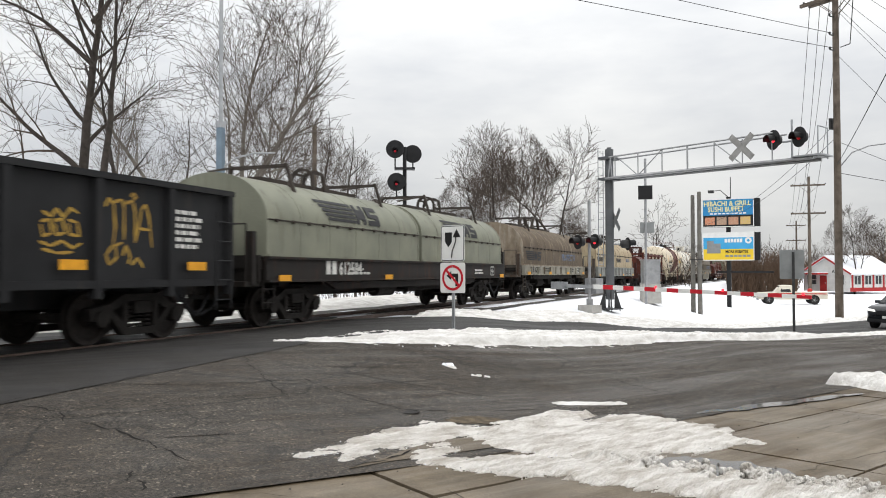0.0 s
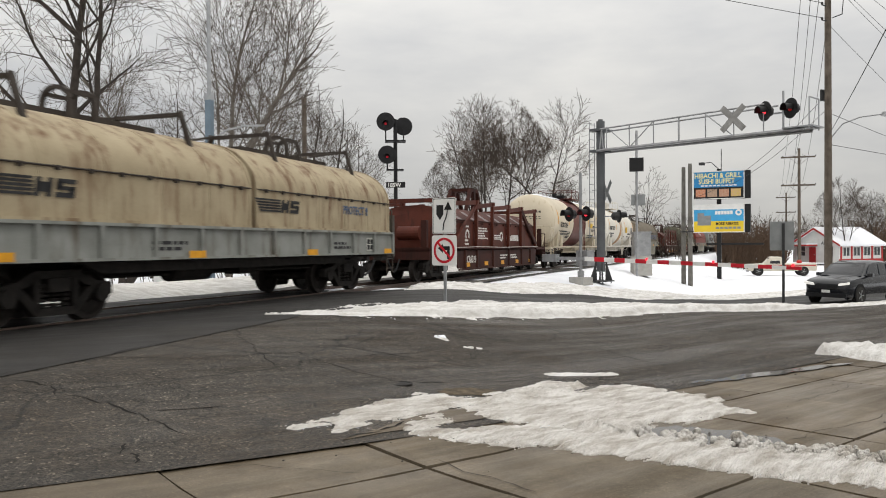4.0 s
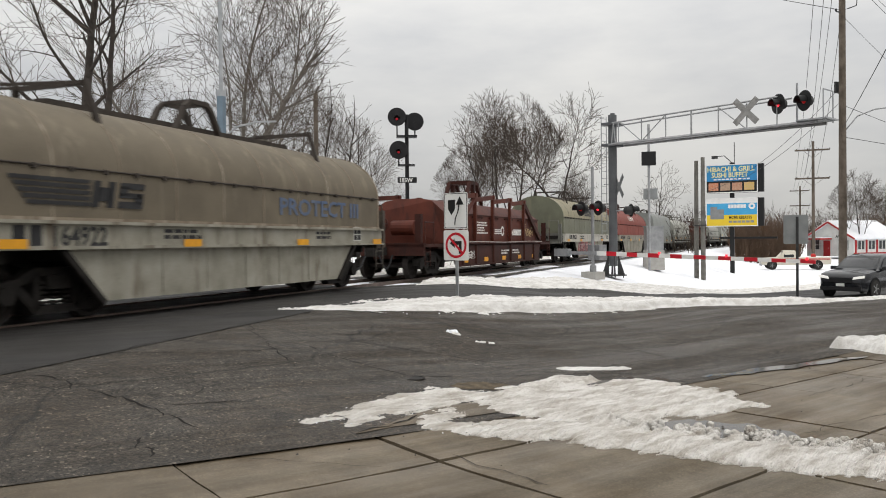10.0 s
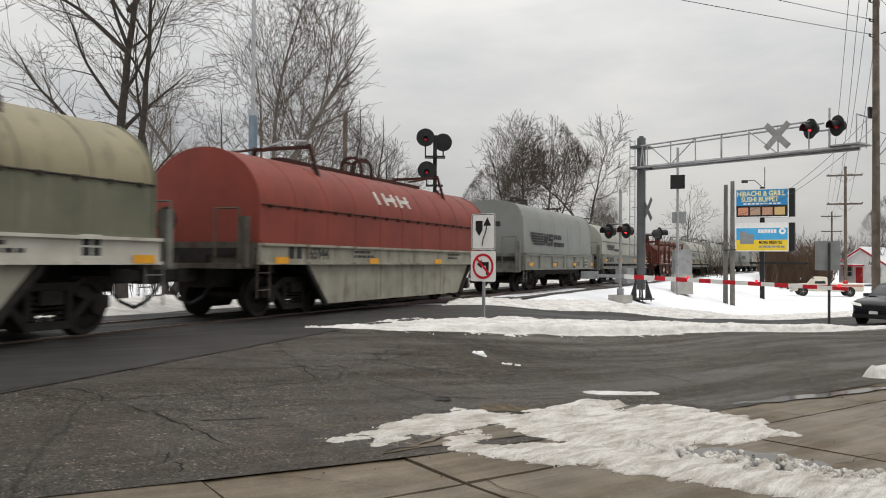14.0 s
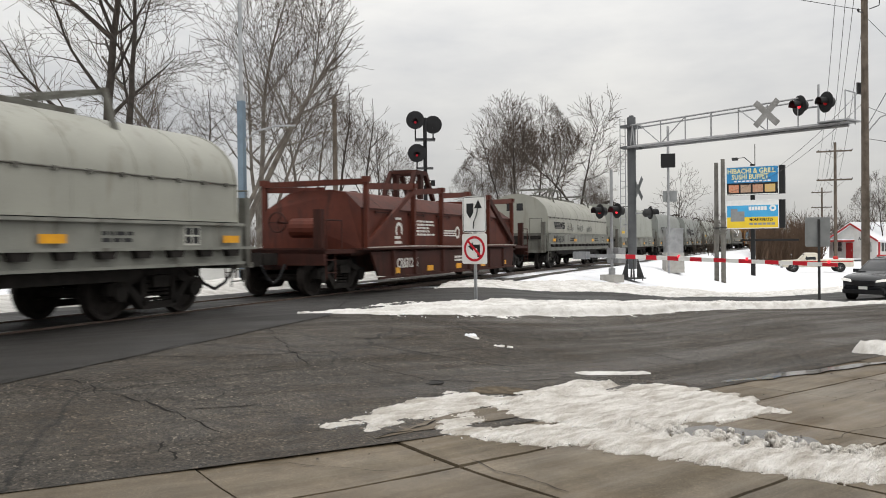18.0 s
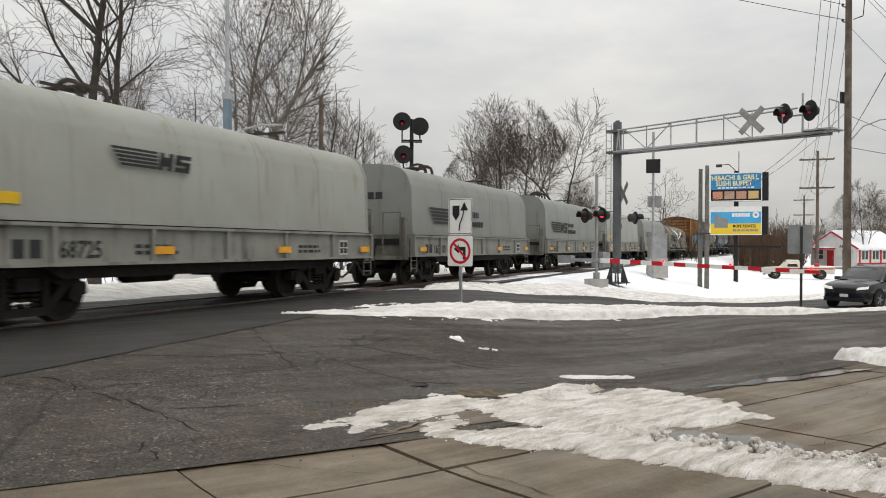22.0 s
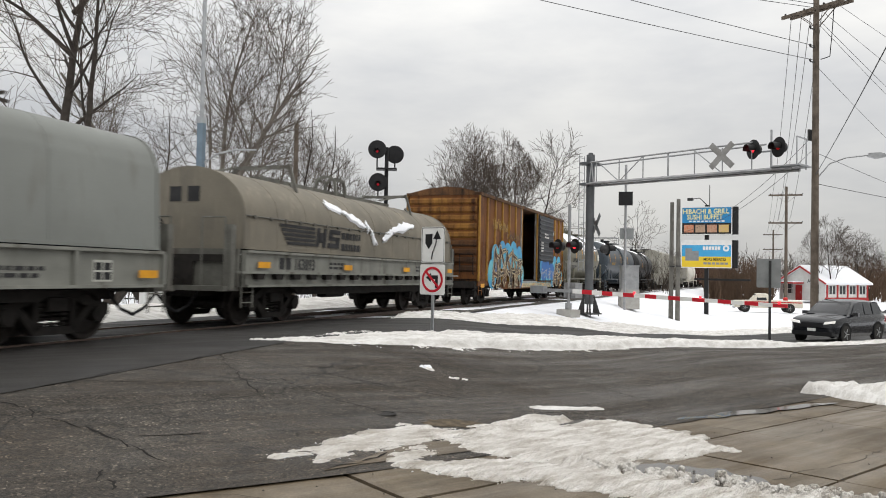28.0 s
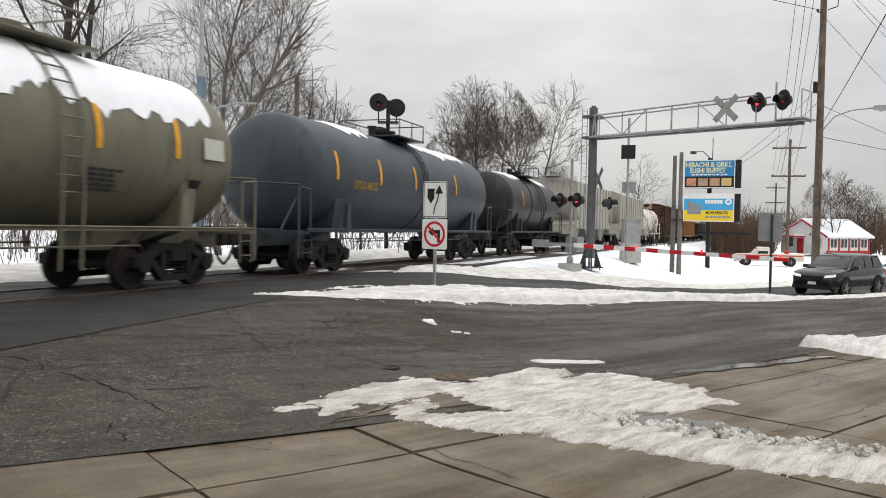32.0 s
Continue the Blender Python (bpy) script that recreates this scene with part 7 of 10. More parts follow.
put(365.29, 380.11, tank_car, dict(label="slate-blue tank car with snow along its top", paint=P_TANKB, frame=P_TANKB, radius=1.48, centre=2.52, ladder_x=-0.2, stripes=(-6.0, -3.4, -0.8, 3.0), texts=(("UTLX 64215", 0.3, -5.0, 2.2),), let=G_GOLD, rings=(0.2,),
    snow=[(-4.8, -2.6), (0.9, 5.8)]))
put(383.12, 393.64, tank_car, dict(label="black tank car with snow along its top", paint=P_TANKK, frame=P_TANKK, radius=1.4, centre=2.45, stripes=(-2.9,), rings=(-1.2, 1.6), snow=[(-3.6, -0.8), (0.8, 3.8)], let=M_WHITE))
put(396.82, 410.70, hopper, dict(label="pale grey covered hopper car", paint=P_HOP))
put(413.93, 428.02, hopper, dict(label="pale grey covered hopper car", paint=P_HOP))
put(431.10, 441.61, tank_car, dict(label="white tank car far along the train", paint=P_TANKWHITE, radius=1.35, centre=2.4))
put(445.25, 460.49, box_car, dict(label="plain dark brown steel boxcar", paint=P_BOXBR))
put(464.20, 479.44, box_car, dict(label="ochre and brown steel boxcar", paint=P_BOX, post=P_BOXPOST))
put(483.16, 498.93, gondola, dict(paint=P_GON, label="plain black steel gondola car", top=2.7))
put(502.65, 518.42, gondola, dict(paint=P_GON, label="plain black steel gondola car", top=2.7))
put(522.14, 537.92, gondola, dict(paint=P_BOXBR, label="plain dark brown gondola car", top=2.7))
# ---- crossing furniture ----
M_SIGNWHITE = mat("sign_white", (0.78, 0.78, 0.76), (0.68, 0.68, 0.66), 0.4, 0, 3, 40, 0)
M_SIGNRED = mat("sign_red", (0.55, 0.02, 0.035), (0.45, 0.02, 0.03), 0.4, 0, 3, 40, 0)
M_SIGNBLACK = mat("sign_black", (0.015, 0.015, 0.016), (0.02, 0.02, 0.02), 0.45, 0, 3, 40, 0)
M_SIGNBACK = mat("sign_back", (0.3, 0.31, 0.31), (0.22, 0.23, 0.23), 0.5, 0.4, 3, 40, 0.05)
M_DARKSTEEL = mat("dark_steel", (0.07, 0.07, 0.07), (0.035, 0.035, 0.036), 0.55, 0.4, 4, 50, 0.15)
M_MAST = mat("grey_mast_paint", (0.15, 0.155, 0.16), (0.09, 0.094, 0.1), 0.5, 0.4, 2, 40, 0.1)
M_CONC = mat("plain_concrete", (0.42, 0.41, 0.38), (0.3, 0.29, 0.27), 0.85, 0, 3, 50, 0.3)


def ring_face(bm, cx, cz, r0, r1, y, n=28, a0=0.0, a1=2 * math.pi):
    for i in range(n):
        p, q = a0 + (a1 - a0) * i / n, a0 + (a1 - a0) * (i + 1) / n
        bm.faces.new([bm.verts.new((cx + r * math.cos(a), y, cz + r * math.sin(a))) for a, r in ((p, r0), (p, r1), (q, r1), (q, r0))])


def plate(bm, pts, y0, y1):
    prism(bm, pts, y0, y1, "y")


def rounded(w, h, r, cx=0.0, cz=0.0, n=4):
    out = []
    for sx, sz, a in ((1, 1, 0), (-1, 1, 90), (-1, -1, 180), (1, -1, 270)):
        for i in range(n + 1):
            b = radians(a + 90 * i / n)
            out.append((cx + sx * (w / 2 - r) + r * math.cos(b), cz + sz * (h / 2 - r) + r * math.sin(b)))
    return out


def median_sign():
    x, y = 17.94, 6.51
    z = -0.38
    s = thing("road_sign", pose(x, y, z, 0, 0, -105), "lane arrow sign over a struck-out turn sign on a steel post", "road sign")
    bm = bmesh.new()
    prism(bm, [(-0.035, -0.02), (0.035, -0.02), (0.035, 0.02), (0.015, 0.02), (0.015, -0.005), (-0.015, -0.005), (-0.015, 0.02), (-0.035, 0.02)], 0, 2.5, "z")
    part("post", bm, M_GALV, s)
    k = -0.03
    bm = bmesh.new()
    plate(bm, rounded(0.68, 0.86, 0.05, 0, 2.16), k - 0.004, k)
    keep = part("keep_right_sign", bm, M_SIGNWHITE, s, "white plate with a black arrow and shield")
    bm = bmesh.new()
    ring = rounded(0.65, 0.83, 0.04, 0, 2.16)
    inn = rounded(0.62, 0.80, 0.035, 0, 2.16)
    for i in range(len(ring)):
        j = (i + 1) % len(ring)
        bm.faces.new([bm.verts.new((p[0], k - 0.006, p[1])) for p in (ring[i], ring[j], inn[j], inn[i])])
    plate(bm, [(-0.22, 2.42), (-0.02, 2.42), (-0.02, 2.2), (-0.12, 2.06), (-0.22, 2.2)], k - 0.008, k - 0.004)
    pts = [(-0.02, 1.82), (0.0, 1.98), (0.06, 2.1), (0.1, 2.22), (0.11, 2.36)]
    for a, b in zip(pts, pts[1:]):
        bar(bm, (a[0], k - 0.006, a[1]), (b[0], k - 0.006, b[1]), 0.07 if abs(a[0] - b[0]) < 0.2 else 0.05, 0.004)
    plate(bm, [(0.0, 2.3), (0.23, 2.3), (0.12, 2.5)], k - 0.008, k - 0.004)
    part("symbol", bm, M_SIGNBLACK, keep)
    bm = bmesh.new()
    plate(bm, rounded(0.72, 0.72, 0.05, 0, 1.34), k - 0.004, k)
    no = part("no_left_turn_sign", bm, M_SIGNWHITE, s, "white plate with a struck-out left arrow in a red ring")
    bm = bmesh.new()
    plate(bm, [(0.08, 1.14), (0.16, 1.14), (0.16, 1.44), (-0.04, 1.44), (-0.04, 1.5), (-0.18, 1.39), (-0.04, 1.28), (-0.04, 1.35), (0.08, 1.35)], k - 0.007, k - 0.004)
    part("symbol", bm, M_SIGNBLACK, no)
    bm = bmesh.new()
    ring_face(bm, 0, 1.34, 0.245, 0.305, k - 0.009)
    bar(bm, (-0.19, k - 0.010, 1.53), (0.19, k - 0.010, 1.15), 0.003, 0.055)
    part("red_ring", bm, M_SIGNRED, no)
    bm = bmesh.new()
    for zz in (1.1, 1.6, 1.9, 2.4):
        rod(bm, (0, k - 0.02, zz), (0, 0.03, zz), 0.012, 6)
    part("bolt", bm, M_GALV, s)


median_sign()


def sign_back():
    x, y = 34.6, -1.74
    s = thing("road_sign", pose(x, y, ground_z(x, y) - 0.1, 0, 0, 88), "grey back of a road sign on a dark steel post", "road sign")
    bm = bmesh.new()
    prism(bm, [(-0.05, -0.03), (0.05, -0.03), (0.05, 0.03), (-0.05, 0.03)], 0, 3.25, "z")
    part("post", bm, M_DARKSTEEL, s)
    bm = bmesh.new()
    plate(bm, rounded(0.9, 1.15, 0.06, 0.05, 2.75), -0.045, -0.035)
    part("panel", bm, M_SIGNBACK, s)


sign_back()


def lamp_head(parent, m, lens, r=0.3, name="signal_light"):
    """A crossing light facing local -y: round black background, visor, lens."""
    bm = bmesh.new()
    lathe(bm, [(0.0, r), (0.02, r), (0.02, 0.02)], 24, "y")
    h = part(name, bm, M_SIGNBLACK, parent)
    h.matrix_basis = m
    bm = bmesh.new()
    lathe(bm, [(0.021, 0.19), (0.26, 0.17), (0.32, 0.09), (0.33, 0.01)], 18, "y")
    part("housing", bm, M_DARKSTEEL, h)
    bm = bmesh.new()
    for i in range(14):
        a0, a1 = radians(-20 + 220 * i / 14), radians(-20 + 220 * (i + 1) / 14)
        for r0, r1 in ((0.165, 0.175),):
            v = [bm.verts.new((rr * math.cos(a), d, rr * math.sin(a))) for rr, d, a in ((r1, 0, a0), (r1, -0.3, a0), (r1, -0.3, a1), (r1, 0, a1))]
            bm.faces.new(v)
            v = [bm.verts.new((rr * math.cos(a), d, rr * math.sin(a))) for rr, d, a in ((r0, 0, a1), (r0, -0.3, a1), (r0, -0.3, a0), (r0, 0, a0))]
            bm.faces.new(v)
    o = part("visor", bm, M_SIGNBLACK, h)
    bm = bmesh.new()
    lathe(bm, [(-0.03, 0.02), (-0.028, 0.07), (-0.012, 0.105), (-0.004, 0.105)], 20, "y")
    part("lens", bm, lens, h)
    return h


def crossbuck(parent, m, size=1.2, back=False):
    bm = bmesh.new()
    h, w = size / 2, 0.115
    for s in (-1, 1):
        c = math.cos(radians(45))
        pts = [(s * (-h * c) + u * w * c, -h * c - s * u * w * c) for u in (-1, 1)] + [(s * h * c + u * w * c, h * c - s * u * w * c) for u in (1, -1)]
        plate(bm, pts, 0.004 * s - 0.003, 0.004 * s + 0.003)
    o = part("crossbuck", bm, M_SIGNBACK if back else mat("grey_white_sign", (0.36, 0.355, 0.345), (0.2, 0.195, 0.185), 0.5, 0, 3, 40, 0), parent)
    o.matrix_basis = m
    return o


def cantilever():
    bx_, by_ = 34.57, 5.45
    z0 = ground_z(bx_, by_) - 0.05
    ex, ey = 30.65, -2.35
    ang = math.degrees(math.atan2(ey - by_, ex - bx_))
    L = math.hypot(ex - bx_, ey - by_)
    g = thing("signal_cantilever", pose(bx_, by_, z0, 0, 0, ang), "grey steel cantilever with flashing lights over the crossing street", "signal gantry")
    top, low, high = 6.27 - z0, 4.98 - z0, 6.02 - z0
    bm = bmesh.new()
    rod(bm, (0, 0, 0.5), (0, 0, top), 0.18, 20)
    rod(bm, (0, 0, top), (0, 0, top + 0.08), 0.1, 12)
    part("mast", bm, M_MAST, g, "", True)
    bm = bmesh.new()
    prism(bm, [(-0.4, -0.4), (0.4, -0.4), (0.4, 0.4), (-0.4, 0.4)], 0.08, 0.13, "z")
    for k in range(4):
        a = math.pi / 4 + k * math.pi / 2
        prism(bm, [(0.18, 0.13), (0.48, 0.13), (0.2, 1.0)], -0.02, 0.02, "y")
        bmesh.ops.rotate(bm, verts=bm.verts[-6:], cent=(0, 0, 0), matrix=Matrix.Rotation(a, 3, "Z"))
        rod(bm, (0.42 * math.cos(a), 0.42 * math.sin(a), 0), (0.42 * math.cos(a), 0.42 * math.sin(a), 0.25), 0.025, 6)
    part("base_plate", bm, M_DARKSTEEL, g)
    for s in (-0.42, 0.42):
        bm = bmesh.new()
        rod(bm, (0.1, s, low), (L, s * 0.9, low), 0.055, 10)
        part("bottom_chord", bm, M_ALU, g)
        bm = bmesh.new()
        rod(bm, (0.1, s, high - 0.15), (L * 0.86, s * 0.9, high), 0.035, 8)
        part("top_chord", bm, M_ALU, g)
        bay = (L * 0.84 - 0.6) / 6
        for k in range(7 if s < 0 else 0):
            a = 0.6 + k * bay
            bm = bmesh.new()
            rod(bm, (a, s, low), (a, s, high - 0.1), 0.04 if k == 3 else 0.026, 6)
            part("strut", bm, M_ALU, g)
            if s < 0 and k in (0, 1, 4):
                bm = bmesh.new()
                up = k != 1
                rod(bm, (a, s, high - 0.1 if up else low), (a + bay, s, low if up else high - 0.1), 0.022, 6)
                part("brace", bm, M_ALU, g)
    bm = bmesh.new()
    for q in (-0.1, 0.1):
        rod(bm, (0.35 + q, -0.42, low), (0.35, -0.42, high - 0.15), 0.025, 6)
    part("end_strut", bm, M_ALU, g)
    bm = bmesh.new()
    box(bm, 0.3, L + 0.25, -0.36, 0.36, low + 0.04, low + 0.07)
    part("walkway", bm, M_GALV, g)
    bm = bmesh.new()
    for s in (-0.4, 0.4):
        rod(bm, (L + 0.2, s, low), (L + 0.2, s, high + 0.05), 0.025, 6)
    rod(bm, (L + 0.2, -0.4, high + 0.05), (L + 0.2, 0.4, high + 0.05), 0.025, 6)
    box(bm, L - 0.7, L + 0.35, -0.5, 0.5, low + 0.07, low + 0.12)
    part("end_cage", bm, M_GALV, g)
    for zz in (low, high - 0.15):
        bm = bmesh.new()
        box(bm, -0.24, 0.28, -0.46, 0.46, zz - 0.05, zz + 0.05)
        part("clamp", bm, M_MAST, g)
    bm = bmesh.new()
    for s in (-0.18, 0.18):
        rod(bm, (-0.45, s, 1.9), (-0.45, s, top), 0.02, 6)
    for k in range(16):
        zz = 2.0 + k * (top - 2.1) / 15
        rod(bm, (-0.45, -0.18, zz), (-0.45, 0.18, zz), 0.014, 6)
    for zz in (2.4, 4.0, 5.6):
        rod(bm, (-0.45, 0, zz), (-0.1, 0, zz), 0.02, 6)
    part("ladder", bm, M_GALV, g)
    # lights look towards the traffic that comes along the street, local +y side
    turn = pose(0, 0, 0, 0, 0, 180)
    bm = bmesh.new()
    rod(bm, (L - 1.0, 0.3, low), (L - 1.0, 0.3, high + 0.5), 0.04, 8)
    bar(bm, (L - 1.45, 0.34, (low + high) / 2 + 0.25), (L - 0.5, 0.34, (low + high) / 2 + 0.25), 0.06, 0.06)
    part("light_post", bm, M_GALV, g)
    zc = (low + high) / 2 + 0.25
    lamp_head(g, pose(L - 1.36, -0.42, zc, 0, 0, -28), M_RED, 0.36)
    lamp_head(g, pose(L - 0.44, -0.42, zc, 0, 0, -28), M_REDDIM, 0.36)
    crossbuck(g, pose(L * 0.715, -0.55, (low + high) / 2 + 0.12), 1.22)
    crossbuck(g, pose(0.1, 0.3, 3.9, 0, 0, -32), 1.25, True)
    lamp_head(g, pose(0.85, 0.1, 2.85, 0, 0, 150), M_REDOFF, 0.27)
    bm = bmesh.new()
    rod(bm, (0.0, 0, 2.85), (0.85, 0, 2.85), 0.03, 6)
    part("light_arm", bm, M_GALV, g)


cantilever()


def gate():
    x, y = 31.45, 5.75
    z = ground_z(x, y) - 0.05
    ang = math.degrees(math.atan2(-0.883, -0.469))
    g = thing("crossing_gate", pose(x, y, z, 0, 0, ang), "lowered crossing gate with a striped arm and red lights", "crossing gate")
    bm = bmesh.new()
    box(bm, -0.35, 0.35, -0.3, 0.3, 0, 0.3)
    part("footing", bm, M_CONC, g)
    bm = bmesh.new()
    rod(bm, (0, 0, 0.3), (0, 0, 4.4), 0.062, 12)
    rod(bm, (0, 0, 0.3), (0, 0, 0.55), 0.13, 12)
    part("mast", bm, M_ALU, g)
    bm = bmesh.new()
    box(bm, -0.28, 0.28, 0.05, 0.5, 0.75, 1.35)
    part("motor_housing", bm, M_ALU, g)
    bm = bmesh.new()
    bar(bm, (-0.5, 0.0, 2.78), (0.5, 0.0, 2.78), 0.05, 0.05)
    part("light_arm", bm, M_ALU, g)
    lamp_head(g, pose(-0.42, -0.2, 2.78, 0, 0, -15), M_REDDIM, 0.29)
    lamp_head(g, pose(0.42, -0.2, 2.78, 0, 0, -15), M_RED, 0.29)
    n, L = 18, 8.75
    for k in range(n):
        bm = bmesh.new()
        a, b = 0.35 + (L - 0.35) * k / n, 0.35 + (L - 0.35) * (k + 1) / n
        hh, dip = 0.085 - 0.03 * k / n, 0.024
        prism(bm, [(a, 1.04 - dip * a - hh), (b, 1.04 - dip * b - hh), (b, 1.04 - dip * b + hh), (a, 1.04 - dip * a + hh)], -0.22, -0.18, "y")
        part("arm_segment", bm, M_SIGNRED if k % 2 else M_SIGNWHITE, g)
    bm = bmesh.new()
    box(bm, -1.5, 0.36, -0.28, -0.16, 0.97, 1.1)
    box(bm, -1.7, -1.0, -0.34, -0.1, 0.9, 1.2)
    part("counterweight", bm, M_GALV, g)
    for k in (0.36, 0.66, 0.97):
        bm = bmesh.new()
        zz = 1.08 - 0.024 * L * k
        rod(bm, (L * k, -0.2, zz), (L * k, -0.2, zz + 0.09), 0.04, 10)
        part("arm_light", bm, M_RED, g)


gate()


def bungalow_and_lamp():
    x, y = 46.74, 5.11
    z = ground_z(x, y) - 0.05
    c = thing("equipment_cabinet", pose(x, y, z, 0, 0, 15), "grey metal signal cabinet in the snow", "cabinet")
    bm = bmesh.new()
    prism(bm, [(-0.75, 0), (0.75, 0), (0.62, 1.1), (-0.62, 1.1)], -0.5, 0.5, "y")
    part("pedestal", bm, M_CONC, c)
    bm = bmesh.new()
    box(bm, -0.62, 0.62, -0.45, 0.45, 1.1, 2.4)
    box(bm, -0.68, 0.68, -0.5, 0.5, 2.4, 2.47)
    part("housing", bm, M_ALU, c)
    bm = bmesh.new()
    box(bm, -0.56, 0.56, -0.47, -0.45, 1.16, 2.34)
    part("door", bm, M_ALU, c)
    p = thing("signal_post", pose(x - 1.6, y + 0.05, ground_z(x - 1.6, y) - 0.05, 0, 0, -85), "slim post with a square flashing crossing-ahead lamp", "signal post")
    bm = bmesh.new()
    rod(bm, (0, 0, 0), (0, 0, 8.0), 0.07, 10)
    part("post", bm, M_ALU, p)
    bm = bmesh.new()
    box(bm, -0.38, 0.38, -0.2, -0.05, 5.75, 6.5)
    lampb = part("lamp_box", bm, M_SIGNBLACK, p)
    bm = bmesh.new()
    box(bm, -0.3, 0.45, 0.06, 0.09, 3.9, 4.5)
    part("sign_back", bm, M_SIGNBACK, p)


bungalow_and_lamp()


def block_signal():
    x, y = 32.4, 14.05
    z = ground_z(x, y) - 0.1
    s = thing("railway_signal", pose(x, y, z, 0, 0, -66), "black three-disc railway signal on a tall mast behind the track", "railway signal")
    bm = bmesh.new()
    rod(bm, (0, 0, 0), (0, 0, 6.55 - z), 0.085, 12)
    part("mast", bm, M_BLACK, s)
    deep = mat("deep_red_glow", (0.4, 0.01, 0.02), None, 0.3, glow=(1.0, 0.03, 0.06, 0.2), bump=0)
    for dx, zz, lens in ((-0.42, 6.42, deep), (0.36, 6.28, None), (-0.36, 4.98, deep)):
        bm = bmesh.new()
        lathe(bm, [(-0.03, 0.38), (0.0, 0.4), (0.03, 0.38), (0.05, 0.2), (0.25, 0.16), (0.27, 0.02)], 28, "y", (dx, -0.25 if lens else 0.25, zz - z))
        d = part("disc", bm, M_BLACK, s, "", True)
        if lens:
            bm = bmesh.new()
            lathe(bm, [(-0.055, 0.02), (-0.05, 0.045), (-0.03, 0.055)], 14, "y", (dx, -0.26, zz - z - 0.1))
            part("lens", bm, lens, d)
            bm = bmesh.new()
            for i in range(9):
                a0, a1 = math.pi * i / 9, math.pi * (i + 1) / 9
                q = [(dx + 0.13 * math.cos(a), y0, zz - z - 0.1 + 0.13 * math.sin(a)) for a, y0 in ((a0, -0.27), (a0, -0.5), (a1, -0.5), (a1, -0.27))]
                bm.faces.new([bm.verts.new(v) for v in q])
            part("visor", bm, M_BLACK, d)
    bm = bmesh.new()
    box(bm, -0.45, 0.45, -0.3, 0.3, 5.55 - z, 5.62 - z)
    box(bm, -0.4, 0.35, -0.25, 0.25, 4.3 - z, 4.36 - z)
    for a in (-0.42, 0.36):
        bar(bm, (a, 0, 5.6 - z), (a, 0, 6.3 - z), 0.06, 0.06)
    bar(bm, (-0.36, -0.1, 4.35 - z), (-0.36, -0.1, 5.0 - z), 0.06, 0.06)
    part("bracket", bm, M_BLACK, s)
    bm = bmesh.new()
    box(bm, -0.42, 0.42, -0.13, -0.1, 3.55 - z, 3.8 - z)
    pl = part("number_plate", bm, M_SIGNBLACK, s)
    lettering("185W", 0.26, M_SIGNWHITE, pl, pose(-0.36, -0.137, 3.58 - z, 90), "lettering", "", 0.9)


block_signal()


def steel_pole():
    x, y = 20.6, 15.1
    z = ground_z(x, y) - 0.1
    p = thing("steel_mast", pose(x, y, z), "tall blue-grey steel mast behind the track", "mast")
    blue = mat("blue_grey_steel", (0.19, 0.25, 0.3), (0.12, 0.16, 0.2), 0.45, 0.4, 2, 40, 0.08)
    bm = bmesh.new()
    prism(bm, [(-0.085, -0.1), (0.085, -0.1), (0.085, 0.1), (-0.085, 0.1)], 0, 6.0, "z")
    part("lower_shaft", bm, blue, p)
    bm = bmesh.new()
    rod(bm, (0, 0, 6.0), (0, 0, 13.5), 0.065, 12, 0.05)
    part("upper_shaft", bm, M_GALV, p)
    bm = bmesh.new()
    box(bm, -0.105, 0.105, -0.115, 0.115, 5.9, 6.1)
    part("collar", bm, M_GALV, p)
    bm = bmesh.new()
    chain(bm, [(0.05, -0.08, 4.7), (0.3, -0.4, 5.0), (0.6, -0.85, 5.15), (0.95, -1.35, 5.18)], 0.03, 8)
    part("lamp_arm", bm, M_GALV, p)


steel_pole()


# ---- utility poles, street lamp, wires ----
def utility_pole(x, y, h, r0, r1, arms, label, turn=-12, lean=0.0, double=False):
    z = ground_z(x, y) - 0.2
    p = thing("utility_pole", pose(x, y, z, 0, lean, turn), label, "utility pole")
    bm = bmesh.new()
    lathe(bm, [(0, 0.01)] + [(h * k / 9, r0 + (r1 - r0) * k / 9) for k in range(10)] + [(h, 0.01)], 14, "z")
    part("pole", bm, M_WOOD, p, "", True)
    for za, w in arms:
        for q in ((-1, 1) if double else (-1,)):
            bm = bmesh.new()
            box(bm, -w / 2 + 0.12 * q, w / 2 + 0.12 * q, min(q * r1, q * (r1 + 0.13)), max(q * r1, q * (r1 + 0.13)), za - 0.09, za + 0.09)
            for s in (-1, 1):
                bar(bm, (s * w * 0.3, q * (r1 + 0.06), za), (0, q * (r1 + 0.02), za - w * 0.26), 0.05, 0.03)
            a = part("crossarm", bm, M_WOOD, p)
        for k in range(4):
            bm = bmesh.new()
            xx = -w / 2 + 0.1 + k * (w - 0.2) / 3
            lathe(bm, [(za + 0.06, 0.02), (za + 0.1, 0.05), (za + 0.16, 0.06), (za + 0.2, 0.03)], 8, "z", (xx, -r1 - 0.06, 0))
            part("insulator", bm, M_DARKSTEEL, a)
    return p


